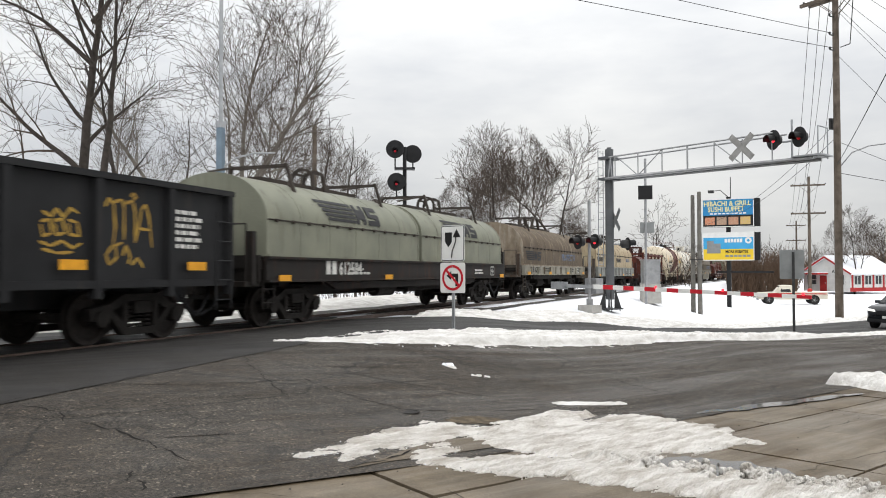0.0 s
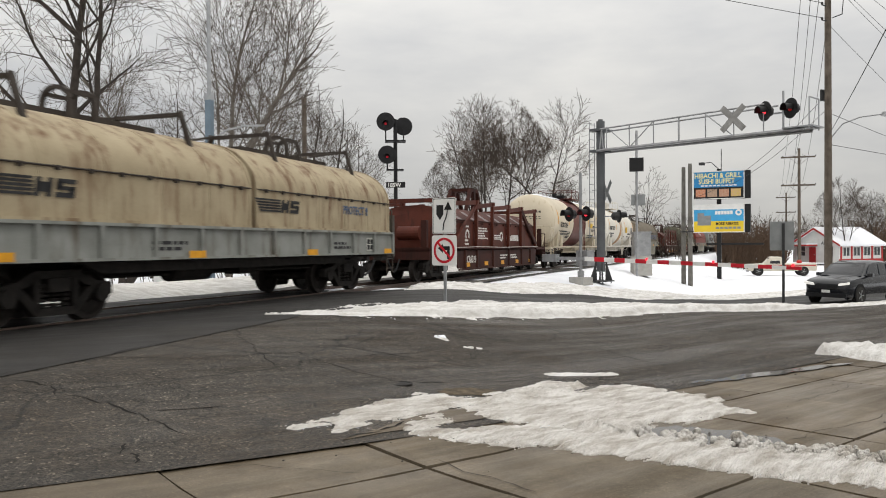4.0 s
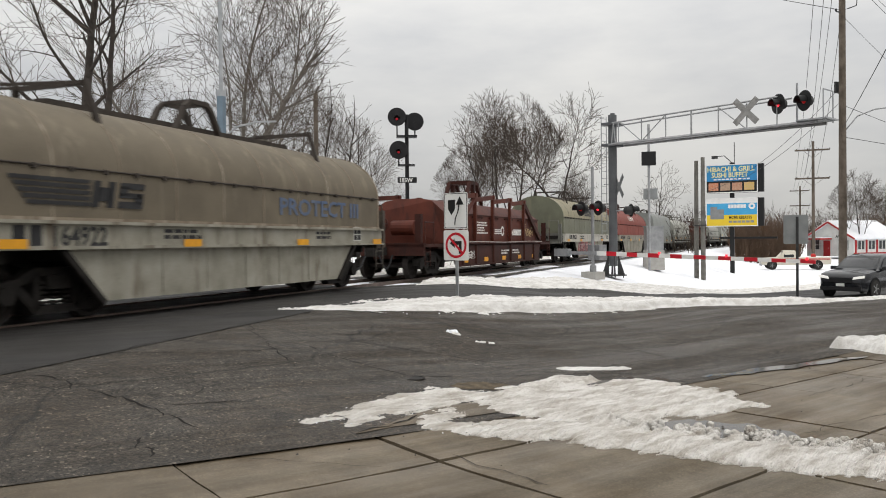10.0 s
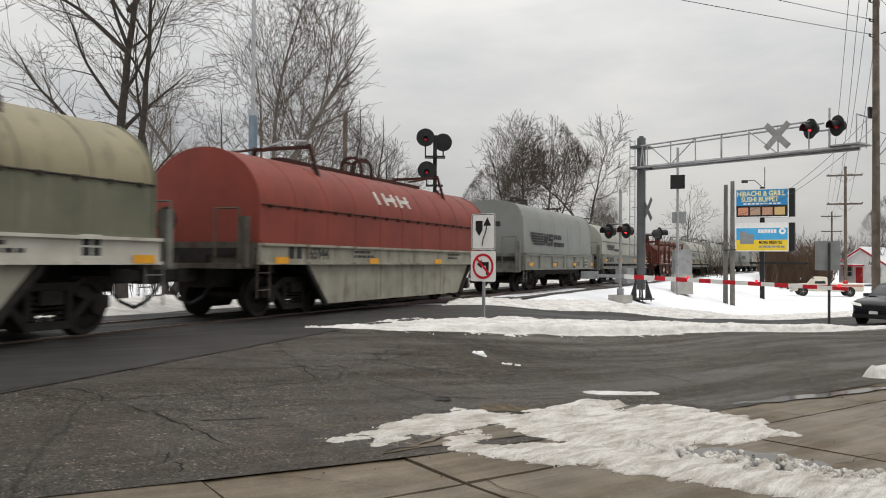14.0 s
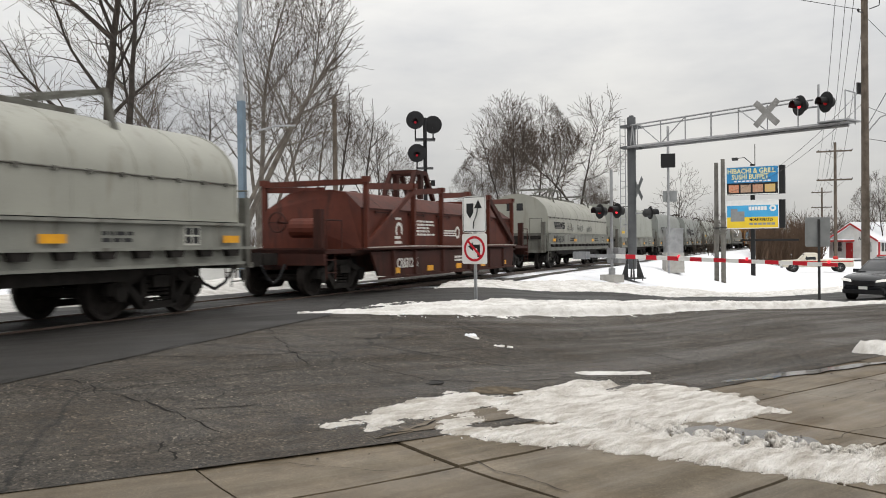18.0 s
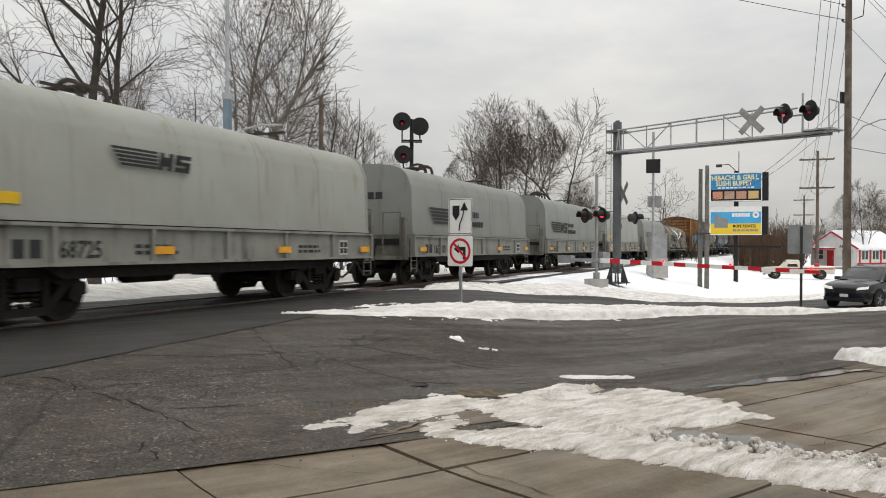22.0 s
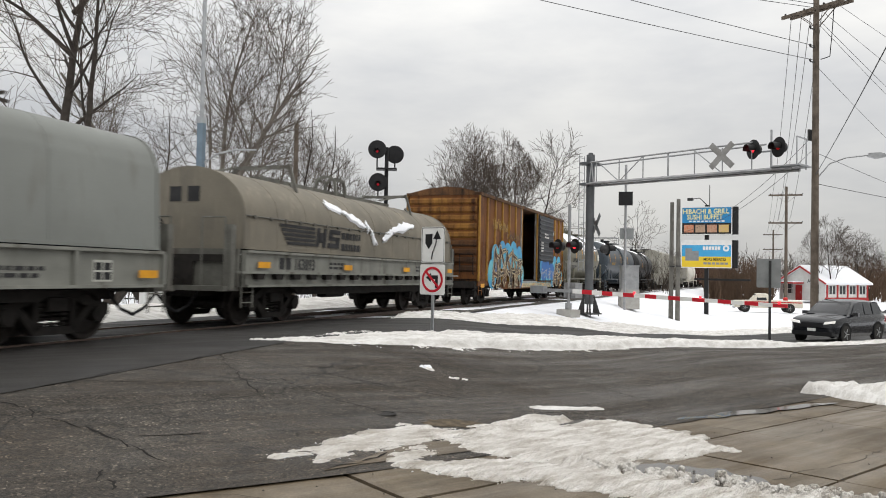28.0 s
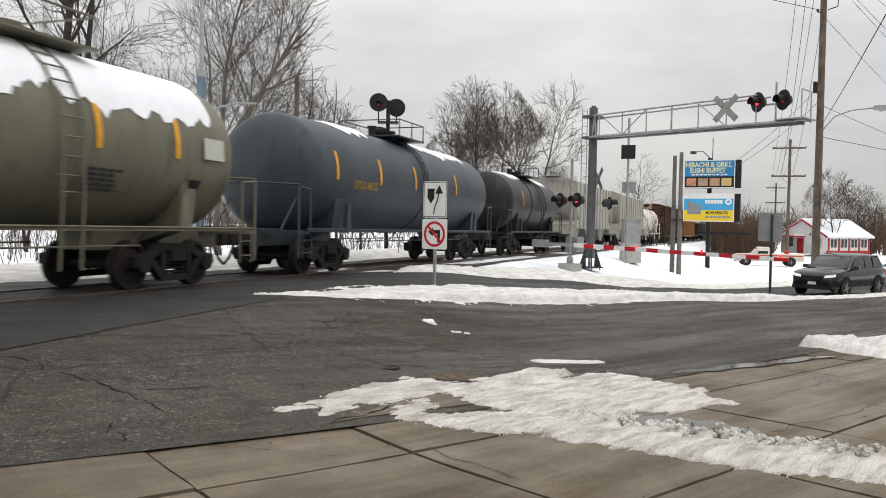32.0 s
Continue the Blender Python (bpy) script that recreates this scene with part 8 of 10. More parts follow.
PX, PY = 47.36, -4.6
big_pole = utility_pole(PX, PY, 19.4, 0.21, 0.15, ((17.5, 3.7),), "tall weathered wooden utility pole with a double crossarm and street lamp", -130, 0.0, True)
for za in (14.6, 15.4, 16.4):
    bm = bmesh.new()
    bar(bm, (0.0, -0.14, za), (0.0, -0.5, za), 0.05, 0.05)
    lathe(bm, [(za, 0.03), (za + 0.05, 0.06), (za + 0.12, 0.06), (za + 0.16, 0.02)], 8, "z", (0, -0.5, 0))
    part("insulator", bm, M_DARKSTEEL, big_pole)
bm = bmesh.new()
chain(bm, [(0.9, 0.2, 17.4), (0.75, 0.3, 16.3), (0.55, 0.4, 14.9), (0.1, 0.25, 14.8)], 0.025, 6)
part("jumper_cable", bm, M_BLACK, big_pole)
bm = bmesh.new()
chain(bm, [(0.15, 0, 8.4), (0.7, -0.05, 9.1), (1.5, -0.1, 9.4), (2.6, -0.15, 9.5)], 0.035, 8)
part("lamp_bracket", bm, M_ALU, big_pole).matrix_basis = pose(0, 0, 0, 0, 0, 42)
bm = bmesh.new()
prism(bm, [(2.5, 9.42), (2.55, 9.6), (3.1, 9.62), (3.4, 9.52), (3.35, 9.38), (2.9, 9.3)], -0.28, -0.02, "y")
part("lamp_head", bm, M_ALU, big_pole).matrix_basis = pose(0, 0, 0, 0, 0, 42)
bm = bmesh.new()
box(bm, -0.34, -0.24, -0.2, 0.2, 10.4, 11.0)
rod(bm, (-0.3, 0.1, 0.2), (-0.24, 0.1, 10.4), 0.03, 6)
part("conduit", bm, M_DARKSTEEL, big_pole)
utility_pole(100, -6.7, 14.0, 0.2, 0.14, ((13.0, 3.6), (9.8, 3.6)), "distant wooden utility pole with two crossarms", -90)
utility_pole(165, -8.8, 12.5, 0.2, 0.14, ((11.6, 3.4), (8.8, 3.4)), "distant wooden utility pole with two crossarms", -90)
def white_cabinet():
    x, y = 20.9, 16.4
    c = thing("equipment_cabinet", pose(x, y, ground_z(x, y) - 0.05, 0, 0, -40), "large white metal signal cabinet behind the track", "cabinet")
    wm = mat("white_cabinet_paint", (0.62, 0.62, 0.6), (0.52, 0.52, 0.5), 0.5, 0, 1.5, 40, 0.05)
    bm = bmesh.new()
    box(bm, -0.75, 0.75, -0.6, 0.6, 0.2, 2.5)
    part("housing", bm, wm, c)
    bm = bmesh.new()
    prism(bm, [(-0.68, 2.5), (0.68, 2.5), (0.68, 2.56), (0, 2.68), (-0.68, 2.56)], -0.82, 0.82)
    part("roof", bm, wm, c)
    bm = bmesh.new()
    box(bm, -0.6, 0.6, -0.63, -0.6, 0.35, 2.35)
    d = part("door", bm, wm, c)
    bm = bmesh.new()
    rod(bm, (0.45, -0.67, 1.2), (0.45, -0.67, 1.4), 0.02, 6)
    part("handle", bm, M_DARKSTEEL, d)
    bm = bmesh.new()
    box(bm, -0.85, 0.85, -0.7, 0.7, 0, 0.2)
    part("footing", bm, M_CONC, c)


white_cabinet()
utility_pole(34, 19.5, 9.0, 0.14, 0.1, (), "plain wooden pole among the trees", 0)


def wire(a, b, sag, r=0.016):
    a, b = Vector(a), Vector(b)
    bm = bmesh.new()
    pts = [a.lerp(b, k / 14) - Vector((0, 0, sag * 4 * (k / 14) * (1 - k / 14))) for k in range(15)]
    chain(bm, pts, r, 4)
    ob = new("wire", mesh_of("wire", bm, M_BLACK))
    return tagged(ob, "thin dark overhead wire between the poles", "wire", "overhead wires")


PZ = ground_z(PX, PY)
for k, dy in enumerate((-0.3, 0.25, 0.7, 1.2)):
    wire((PX + 0.3 * dy, PY + dy, PZ + 17.3), (100, -6.7 + dy * 1.2, 10.9 if k % 2 else 7.7), 1.2)
    wire((100, -6.7 + dy * 1.2, 10.9), (165, -8.8 + dy, 9.4), 1.0)

# level spans from the pole over the street, and away behind the shop
for za, qx, qy in ((14.53, 32.5, 8.2), (15.31, 35.5, 5.1), (17.4, 40.2, 4.4), (17.6, 43.2, 0.3)):
    k = 42 / math.hypot(qx - PX, qy - PY)
    wire((PX, PY, PZ + za), (PX + (qx - PX) * k, PY + (qy - PY) * k, PZ + za), 0.15)
for za, qx, qy in ((17.5, 65.7, -12.2), (16.9, 68.8, -12.2), (16.66, 70.9, -12.6), (14.25, 78.1, -13.9), (18.4, 60.1, -10.9), (9.54, 65.1, -11.6), (7.85, 56.7, -10.1)):
    k = 48 / math.hypot(qx - PX, qy - PY)
    wire((PX, PY, PZ + za), (PX + (qx - PX) * k, PY + (qy - PY) * k, PZ + za), 0.12)
wire((PX, PY, PZ + 8.3), (8.0, -3.2, PZ + 8.8), 0.2)
wire((PX, PY, PZ + 9.8), (67.3, 1.2, 5.2), 0.5)
wire((PX, PY, PZ + 10.6), (67.3, 3.2, 4.6), 0.9)


# ---- the advertising board ----
def billboard():
    x, y = 67.3, 1.35
    z = ground_z(x, y) - 0.1
    ang = -90 + math.degrees(math.atan2(y, x)) - 9
    b = thing("advertising_board", pose(x, y, z + 0.05, 0, 0, ang) @ Matrix.Scale(1.04, 4), "two-panel roadside advertising board on a black pole", "billboard")
    sky_blue = mat("board_blue", (0.04, 0.2, 0.42), (0.03, 0.24, 0.5), 0.35, 0, 0.8, 20, 0)
    deep_blue = mat("board_deep_blue", (0.05, 0.3, 0.58), (0.08, 0.4, 0.66), 0.35, 0, 0.8, 20, 0)
    yel = mat("board_yellow", (0.75, 0.55, 0.05), (0.7, 0.48, 0.04), 0.35, 0, 0.8, 20, 0)
    gold = mat("board_gold", (0.8, 0.74, 0.34), (0.74, 0.68, 0.3), 0.4, 0, 2, 20, 0)
    w = 3.75
    bm = bmesh.new()
    box(bm, -0.15, 0.15, 0.15, 0.45, -0.3, 8.4)
    part("pole", bm, M_SIGNBLACK, b)
    bm = bmesh.new()
    rod(bm, (0.2, 0.1, 8.2), (0.2, 0.1, 9.9), 0.03, 6)
    chain(bm, [(0.0, 0.1, 8.4), (-0.4, -0.7, 8.85), (-1.0, -0.9, 8.8)], 0.03, 6)
    box(bm, -1.25, -0.85, -1.1, -0.75, 8.65, 8.85)
    part("floodlight", bm, M_DARKSTEEL, b)
    for z0, z1 in ((3.55, 5.7), (6.1, 8.25)):
        bm = bmesh.new()
        box(bm, -w / 2, w / 2, 0.0, 0.6, z0, z1)
        case = part("sign_case", bm, M_SIGNBLACK, b)
        bm = bmesh.new()
        for a in ((-w / 2, -w / 2 + 0.06, z0, z1), (w / 2 - 0.06, w / 2, z0, z1), (-w / 2, w / 2, z0, z0 + 0.06), (-w / 2, w / 2, z1 - 0.06, z1)):
            box(bm, a[0], a[1], -0.03, 0, a[2], a[3])
        part("frame", bm, M_SIGNWHITE, case)
        bm = bmesh.new()
        box(bm, w / 2 + 0.03, w / 2 + 0.4, 0.1, 0.5, z0 + 0.02, z1 - 0.02)
        part("side_case", bm, M_SIGNBLACK, case)

    def panel(x0, x1, z0, z1, m, name="panel", d=0.012):
        bm = bmesh.new()
        box(bm, x0, x1, -d, -d + 0.006, z0, z1)
        return part(name, bm, m, b)
    panel(-w / 2 + 0.06, w / 2 - 0.06, 7.0, 8.19, sky_blue)
    panel(-w / 2 + 0.06, w / 2 - 0.06, 6.16, 7.0, M_SIGNBLACK)
    for k, c in enumerate(((0.55, 0.14, 0.05), (0.3, 0.2, 0.14), (0.4, 0.16, 0.09), (0.6, 0.42, 0.08))):
        m = mat("food_picture_%s" % "abcd"[k], c, (0.5, 0.35, 0.25), 0.4, 0, 9, 30, 0)
        panel(-w / 2 + 0.2 + k * 0.86, -w / 2 + 0.92 + k * 0.86, 6.28, 6.86, m, "picture", 0.018)
    lettering("HIBACHI & GRILL", 0.52, gold, b, pose(-w / 2 + 0.1, -0.024, 7.72, 90), "lettering", "", 0.86)
    lettering("SUSHI BUFFET", 0.52, gold, b, pose(-w / 2 + 0.42, -0.024, 7.28, 90), "lettering", "", 0.82)
    text = bmesh.new()
    for k in range(9):
        box(text, -1.3 + k * 0.3, -1.08 + k * 0.3, -0.022, -0.016, 7.08, 7.18)
    part("small_print", text, M_SIGNWHITE, b)
    panel(-w / 2 + 0.06, w / 2 - 0.06, 5.3, 5.64, M_SIGNWHITE)
    panel(-w / 2 + 0.06, w / 2 - 0.06, 4.42, 5.3, deep_blue)
    panel(-w / 2 + 0.06, w / 2 - 0.06, 3.61, 4.42, yel)
    for k, (a, h) in enumerate(((-1.55, 0.95), (-1.05, 0.75))):
        panel(a, a + 0.5, 4.1, 4.1 + h, M_SIGNBACK, "picture", 0.02)
    # the firm's name as plain blocks and a ring
    bm = bmesh.new()
    for k in range(6):
        box(bm, -0.25 + k * 0.22, -0.07 + k * 0.22, -0.026, -0.016, 4.92, 5.2)
    ring_face(bm, 1.45, 5.06, 0.1, 0.24, -0.022)
    part("firm_mark", bm, M_SIGNWHITE, b)
    lettering("MORE REBATES", 0.3, M_SIGNBLACK, b, pose(-0.2, -0.022, 4.12, 90), "lettering", "", 0.8)
    bm = bmesh.new()
    for k in range(6):
        box(bm, -0.2 + k * 0.31, 0.05 + k * 0.31, -0.022, -0.016, 3.82, 3.98)
    part("small_print", bm, M_SIGNBACK, b)
    bm = bmesh.new()
    box(bm, -0.9, 3.2, 0.2, 0.36, 2.6, 2.75)
    part("crossbeam", bm, M_SIGNBLACK, b)


billboard()


def wooden_post(x, y, h, r, lean):
    z = ground_z(x, y) - 0.15
    p = thing("wooden_post", pose(x, y, z, 0, lean, 20), "weathered grey wooden post standing in snow", "post", "posts before the board")
    bm = bmesh.new()
    for k in range(5):
        rod(bm, (0, 0, h * k / 5), (0, 0, h * (k + 1) / 5), r - 0.006 * k, 10, r - 0.006 * (k + 1))
    part("shaft", bm, mat("grey_post_wood", (0.2, 0.19, 0.17), (0.1, 0.095, 0.085), 0.85, 0, 3, 30, 0.4, streak=(0.07, 0.065, 0.06), amount=0.4), p, "", True)
    bm = bmesh.new()
    box(bm, -r - 0.02, r + 0.02, -r - 0.02, r + 0.02, h * 0.45, h * 0.45 + 0.06)
    part("strap", bm, M_DARKSTEEL, p)


wooden_post(49.5, 2.57, 7.3, 0.14, 0.2)
wooden_post(49.95, 2.98, 7.05, 0.14, -0.3)


# ---- the shop behind ----
def shop():
    x, y = 119.6, -10.0
    z = -1.95
    h = thing("small_shop", pose(x, y, z, 0, 0, -131), "small white shop with red trim and a snowy gable roof", "building")
    white = mat("white_siding", (0.66, 0.66, 0.64), (0.52, 0.52, 0.5), 0.7, 0, 1.5, 30, 0.1)
    red = mat("red_trim", (0.42, 0.035, 0.035), (0.3, 0.03, 0.03), 0.6, 0, 2, 30, 0.05)
    glass = mat("dark_window", (0.05, 0.055, 0.06), (0.09, 0.09, 0.09), 0.15, 0, 2, 30, 0)
    bm = bmesh.new()
    prism(bm, [(-3.5, 0), (3.5, 0), (3.5, 2.45), (0, 4.5), (-3.5, 2.45)], 0, 9.5, "y")
    part("wall", bm, white, h)
    for s in (-1, 1):
        bm = bmesh.new()
        prism(bm, [(0, 4.52), (s * 3.95, 2.22), (s * 3.95, 2.46), (0, 4.85)], -0.4, 9.9, "y")
        part("roof", bm, M_SNOW, h, "roof under thick snow", False)
        bm = bmesh.new()
        bar(bm, (0, -0.42, 4.6), (s * 3.95, -0.42, 2.3), 0.05, 0.22)
        part("barge_board", bm, red, h)
    bm = bmesh.new()
    box(bm, 3.5, 3.56, 0, 9.5, 0, 0.5)
    part("red_band", bm, red, h)
    for k in range(5):
        bm = bmesh.new()
        box(bm, 3.5, 3.57, 0.3 + k * 2.2, 0.6 + k * 2.2, 0.5, 2.2)
        part("red_post", bm, red, h)
    for k in range(4):
        bm = bmesh.new()
        box(bm, 3.5, 3.54, 0.8 + k * 2.2, 2.2 + k * 2.2, 0.95, 2.05)
        wn_ = part("window", bm, glass, h)
        bm = bmesh.new()
        for yy in (0.75, 1.45, 2.15):
            box(bm, 3.5, 3.58, yy + k * 2.2, yy + 0.1 + k * 2.2, 0.9, 2.1)
        part("frame", bm, white, wn_)
    for a in (-2.9, 1.3):
        bm = bmesh.new()
        box(bm, a, a + 1.5, -0.05, 0, 0.9, 2.2)
        wn_ = part("window", bm, glass, h)
        bm = bmesh.new()
        for q in (0, 0.72, 1.44):
            box(bm, a + q - 0.04, a + q + 0.06, -0.08, -0.04, 0.86, 2.24)
        for q in (0.86, 1.5, 2.2):
            box(bm, a, a + 1.5, -0.08, -0.04, q, q + 0.07)
        part("frame", bm, white, wn_)
    bm = bmesh.new()
    box(bm, -0.9, 0.1, -0.06, 0, 0, 2.1)
    d = part("door", bm, red, h)
    bm = bmesh.new()
    rod(bm, (-0.05, -0.1, 1.0), (-0.05, -0.1, 1.2), 0.03, 6)
    part("handle", bm, M_GALV, d)
    bm = bmesh.new()
    prism(bm, [(-4.4, 2.25), (0.4, 2.25), (0.4, 2.45), (-4.4, 2.45)], -2.4, -0.1, "y")
    part("canopy", bm, red, h)
    bm = bmesh.new()
    box(bm, -4.4, 0.4, -2.4, -0.1, 2.46, 2.6)
    part("canopy_snow", bm, M_SNOW, h)
    lettering("AUTO", 0.6, M_SIGNBLACK, h, pose(0.9, -0.03, 2.45, 90), "lettering")


shop()


# ---- vehicles ----
def tyre_mesh(r, w):
    bm = bmesh.new()
    lathe(bm, [(-w / 2, r * 0.62), (-w / 2, r * 0.93), (-w * 0.35, r), (w * 0.35, r), (w / 2, r * 0.93), (w / 2, r * 0.62)], 28)
    return mesh_of("tyre", bm, mat("tyre_rubber", (0.02, 0.02, 0.02), (0.035, 0.033, 0.03), 0.8, 0, 5, 60, 0.2), True)


def rim_mesh(r, w):
    bm = bmesh.new()
    lathe(bm, [(-w * 0.45, r * 0.1), (-w * 0.42, r * 0.62), (w * 0.4, r * 0.62), (w * 0.4, r * 0.1)], 20)
    for k in range(5):
        a = 2 * math.pi * k / 5
        bar(bm, (0, -w * 0.47, 0), (r * 0.6 * math.cos(a), -w * 0.47, r * 0.6 * math.sin(a)), 0.05, 0.03)
    return mesh_of("rim", bm, M_ALU)


def body_shell(bm, stations):
    """Lofts a car body: stations of (x, half width low, half width at belt, z low, z belt, roof half width, z roof)."""
    rings = []
    for x, wl, wb, zl, zb, wr, zr in stations:
        ring = [(-wl, zl), (-wb, zl + 0.15), (-wb, zb - 0.08), (-wb * 0.97, zb)]
        if zr > zb + 0.05:
            ring += [(-wr - 0.04, zr - 0.07), (-wr * 0.86, zr), (wr * 0.86, zr), (wr + 0.04, zr - 0.07)]
        else:
            ring += [(-wb * 0.8, zb + 0.01), (-wb * 0.4, zb + 0.025), (wb * 0.4, zb + 0.025), (wb * 0.8, zb + 0.01)]
        ring += [(wb * 0.97, zb), (wb, zb - 0.08), (wb, zl + 0.15), (wl, zl)]
        rings.append([bm.verts.new((x, y, z)) for y, z in ring])
    k = len(rings[0])
    for a, b in zip(rings, rings[1:]):
        for i in range(k):
            bm.faces.new((a[i], a[(i + 1) % k], b[(i + 1) % k], b[i]))
    bm.faces.new(rings[0])
    bm.faces.new(rings[-1][::-1])


def car_vehicle(name, m, label, category, paint, kind, L, W, Hh, wr):
    v = thing(name, m, label, category)
    h = L / 2
    w = W / 2
    glass = mat("car_glass", (0.012, 0.014, 0.016), (0.02, 0.022, 0.025), 0.04, 0, 2, 30, 0, spec=0.35)
    if kind == "suv":
        st = [(-h, w * 0.7, w * 0.76, 0.45, 0.66, 0, 0), (-h + 0.06, w * 0.84, w * 0.88, 0.34, 0.82, 0, 0), (-h + 0.2, w * 0.92, w * 0.96, 0.27, 0.93, 0, 0), (-h + 0.6, w * 0.95, w, 0.25, 1.0, 0, 0), (-h + 1.12, w * 0.95, w, 0.25, 1.05, 0, 0),
              (-h + 1.32, w * 0.95, w, 0.25, 1.06, w * 0.85, 1.2), (-h + 1.62, w * 0.95, w, 0.25, 1.06, w * 0.8, 1.41), (-h + 1.92, w * 0.95, w, 0.25, 1.06, w * 0.77, Hh - 0.1), (-h + 2.3, w * 0.95, w, 0.25, 1.06, w * 0.76, Hh - 0.01), (-h + 2.9, w * 0.95, w, 0.25, 1.07, w * 0.76, Hh + 0.01),
              (h - 1.1, w * 0.95, w, 0.25, 1.08, w * 0.75, Hh - 0.03), (h - 0.65, w * 0.95, w * 0.99, 0.27, 1.1, w * 0.73, Hh - 0.12), (h - 0.3, w * 0.94, w * 0.97, 0.3, 1.1, w * 0.7, Hh - 0.32), (h - 0.12, w * 0.92, w * 0.94, 0.34, 1.06, 0, 0), (h, w * 0.85, w * 0.88, 0.45, 0.92, 0, 0)]
        sides = [(-h + 1.42, -h + 2.5), (-h + 2.57, h - 1.35), (h - 1.28, h - 0.55)]
        axles = (-h + 0.85, h - 0.9)
    elif kind == "sedan":
        st = [(-h, w * 0.8, w * 0.86, 0.4, 0.66, 0, 0), (-h + 0.12, w * 0.9, w * 0.95, 0.25, 0.8, 0, 0), (-h + 1.25, w * 0.95, w, 0.2, 0.92, 0, 0), (-h + 2.0, w * 0.95, w, 0.2, 0.94, w * 0.7, Hh - 0.03), (0.3, w * 0.95, w, 0.2, 0.94, w * 0.72, Hh),
              (h - 1.5, w * 0.95, w, 0.2, 0.96, w * 0.7, Hh - 0.06), (h - 0.85, w * 0.95, w * 0.98, 0.22, 0.98, 0, 0), (h - 0.1, w * 0.9, w * 0.93, 0.3, 0.95, 0, 0), (h, w * 0.85, w * 0.88, 0.4, 0.85, 0, 0)]
        sides = [(-h + 1.75, 0.15), (0.22, h - 1.25)]
        axles = (-h + 0.85, h - 0.95)
    else:
        st = [(-h, w * 0.9, w * 0.93, 0.5, 0.95, 0, 0), (-h + 0.1, w * 0.95, w, 0.4, 1.02, 0, 0), (-h + 1.45, w * 0.95, w, 0.4, 1.08, 0, 0), (-h + 1.95, w * 0.95, w, 0.4, 1.1, w * 0.78, Hh - 0.04), (-h + 2.2, w * 0.95, w, 0.4, 1.1, w * 0.8, Hh),
              (-h + 2.95, w * 0.95, w, 0.4, 1.1, w * 0.8, Hh - 0.02), (-h + 3.1, w * 0.95, w, 0.4, 1.1, w * 0.74, Hh - 0.3), (-h + 3.15, w * 0.95, w, 0.4, 1.1, 0, 0), (h - 0.05, w * 0.95, w, 0.45, 1.1, 0, 0), (h, w * 0.93, w * 0.97, 0.5, 1.05, 0, 0)]
        sides = [(-h + 1.85, -h + 2.85)]
        axles = (-h + 0.9, h - 1.15)
    bm = bmesh.new()
    body_shell(bm, st)
    body = part("body", bm, paint, v, "", True)
    zb = 1.06 if kind != "sedan" else 0.95
    for s in (-1, 1):
        for a, b in sides:
            bm = bmesh.new()
            y0, y1 = s * (w * 0.975), s * (w * 0.785)
            pts = [(a - 0.0, y0, zb + 0.05), (b, y0, zb + 0.05), (b - 0.12, y1 + s * 0.035, Hh - 0.13), (a + (0.6 if kind == "suv" and a < 0 and a < -h + 1.5 else 0.1 if kind == "suv" else 0.28), y1 + s * 0.035, Hh - 0.13)]
            vs = [bm.verts.new((p[0], p[1] + s * 0.012, p[2])) for p in pts] + [bm.verts.new((p[0], p[1] - s * 0.02, p[2])) for p in pts]
            bm.faces.new(vs[:4])
            for i in range(4):
                bm.faces.new((vs[i], vs[(i + 1) % 4], vs[4 + (i + 1) % 4], vs[4 + i]))
            part("side_window", bm, glass, v)
    xw = -h + (1.2 if kind == "suv" else 1.32 if kind == "sedan" else 1.52)
    xt = -h + (1.95 if kind == "suv" else 1.95 if kind == "sedan" else 1.92)
    for nm, xa, xb in (("windscreen", xw, xt),) + ((("rear_window", h - 0.16, h - 0.4),) if kind == "suv" else (("rear_window", h - 0.95, h - 1.45),) if kind == "sedan" else ()):
        bm = bmesh.new()
        q = -1 if nm == "windscreen" else 1
        pts = [(xa, -w * 0.86, zb + 0.04), (xa, w * 0.86, zb + 0.04), (xb, w * 0.7, Hh - 0.1), (xb, -w * 0.7, Hh - 0.1)]
        vs = [bm.verts.new((p[0] + q * 0.02, p[1], p[2] + 0.012)) for p in pts] + [bm.verts.new((p[0] - q * 0.03, p[1], p[2] - 0.012)) for p in pts]
        bm.faces.new(vs[:4])
        for i in range(4):
            bm.faces.new((vs[i], vs[(i + 1) % 4], vs[4 + (i + 1) % 4], vs[4 + i]))
        part(nm, bm, glass, v)
    lamp = mat("head_lamp", (0.8, 0.8, 0.8), (0.6, 0.6, 0.6), 0.15, 0, 3, 30, 0, glow=(1, 0.97, 0.9, 0.5 if kind == "suv" else 0.0))
    tail = mat("tail_lamp", (0.3, 0.01, 0.01), None, 0.2, bump=0)
    for s in (-1, 1):
        bm = bmesh.new()
        prism(bm, [(s * w * 0.5, 0.74), (s * w * 0.93, 0.8), (s * w * 0.95, 0.9), (s * w * 0.55, 0.84)], -h + 0.0, -h + 0.12)
        part("headlight", bm, lamp, v)
        bm = bmesh.new()
        box(bm, h - 0.08, h + 0.02, min(s * w * 0.72, s * w * 0.92), max(s * w * 0.72, s * w * 0.92), 0.75, 1.02)
        part("tail_light", bm, tail, v)
        bm = bmesh.new()
        box(bm, xw + 0.25, xw + 0.4, min(s * w, s * (w + 0.2)), max(s * w, s * (w + 0.2)), zb, zb + 0.14)
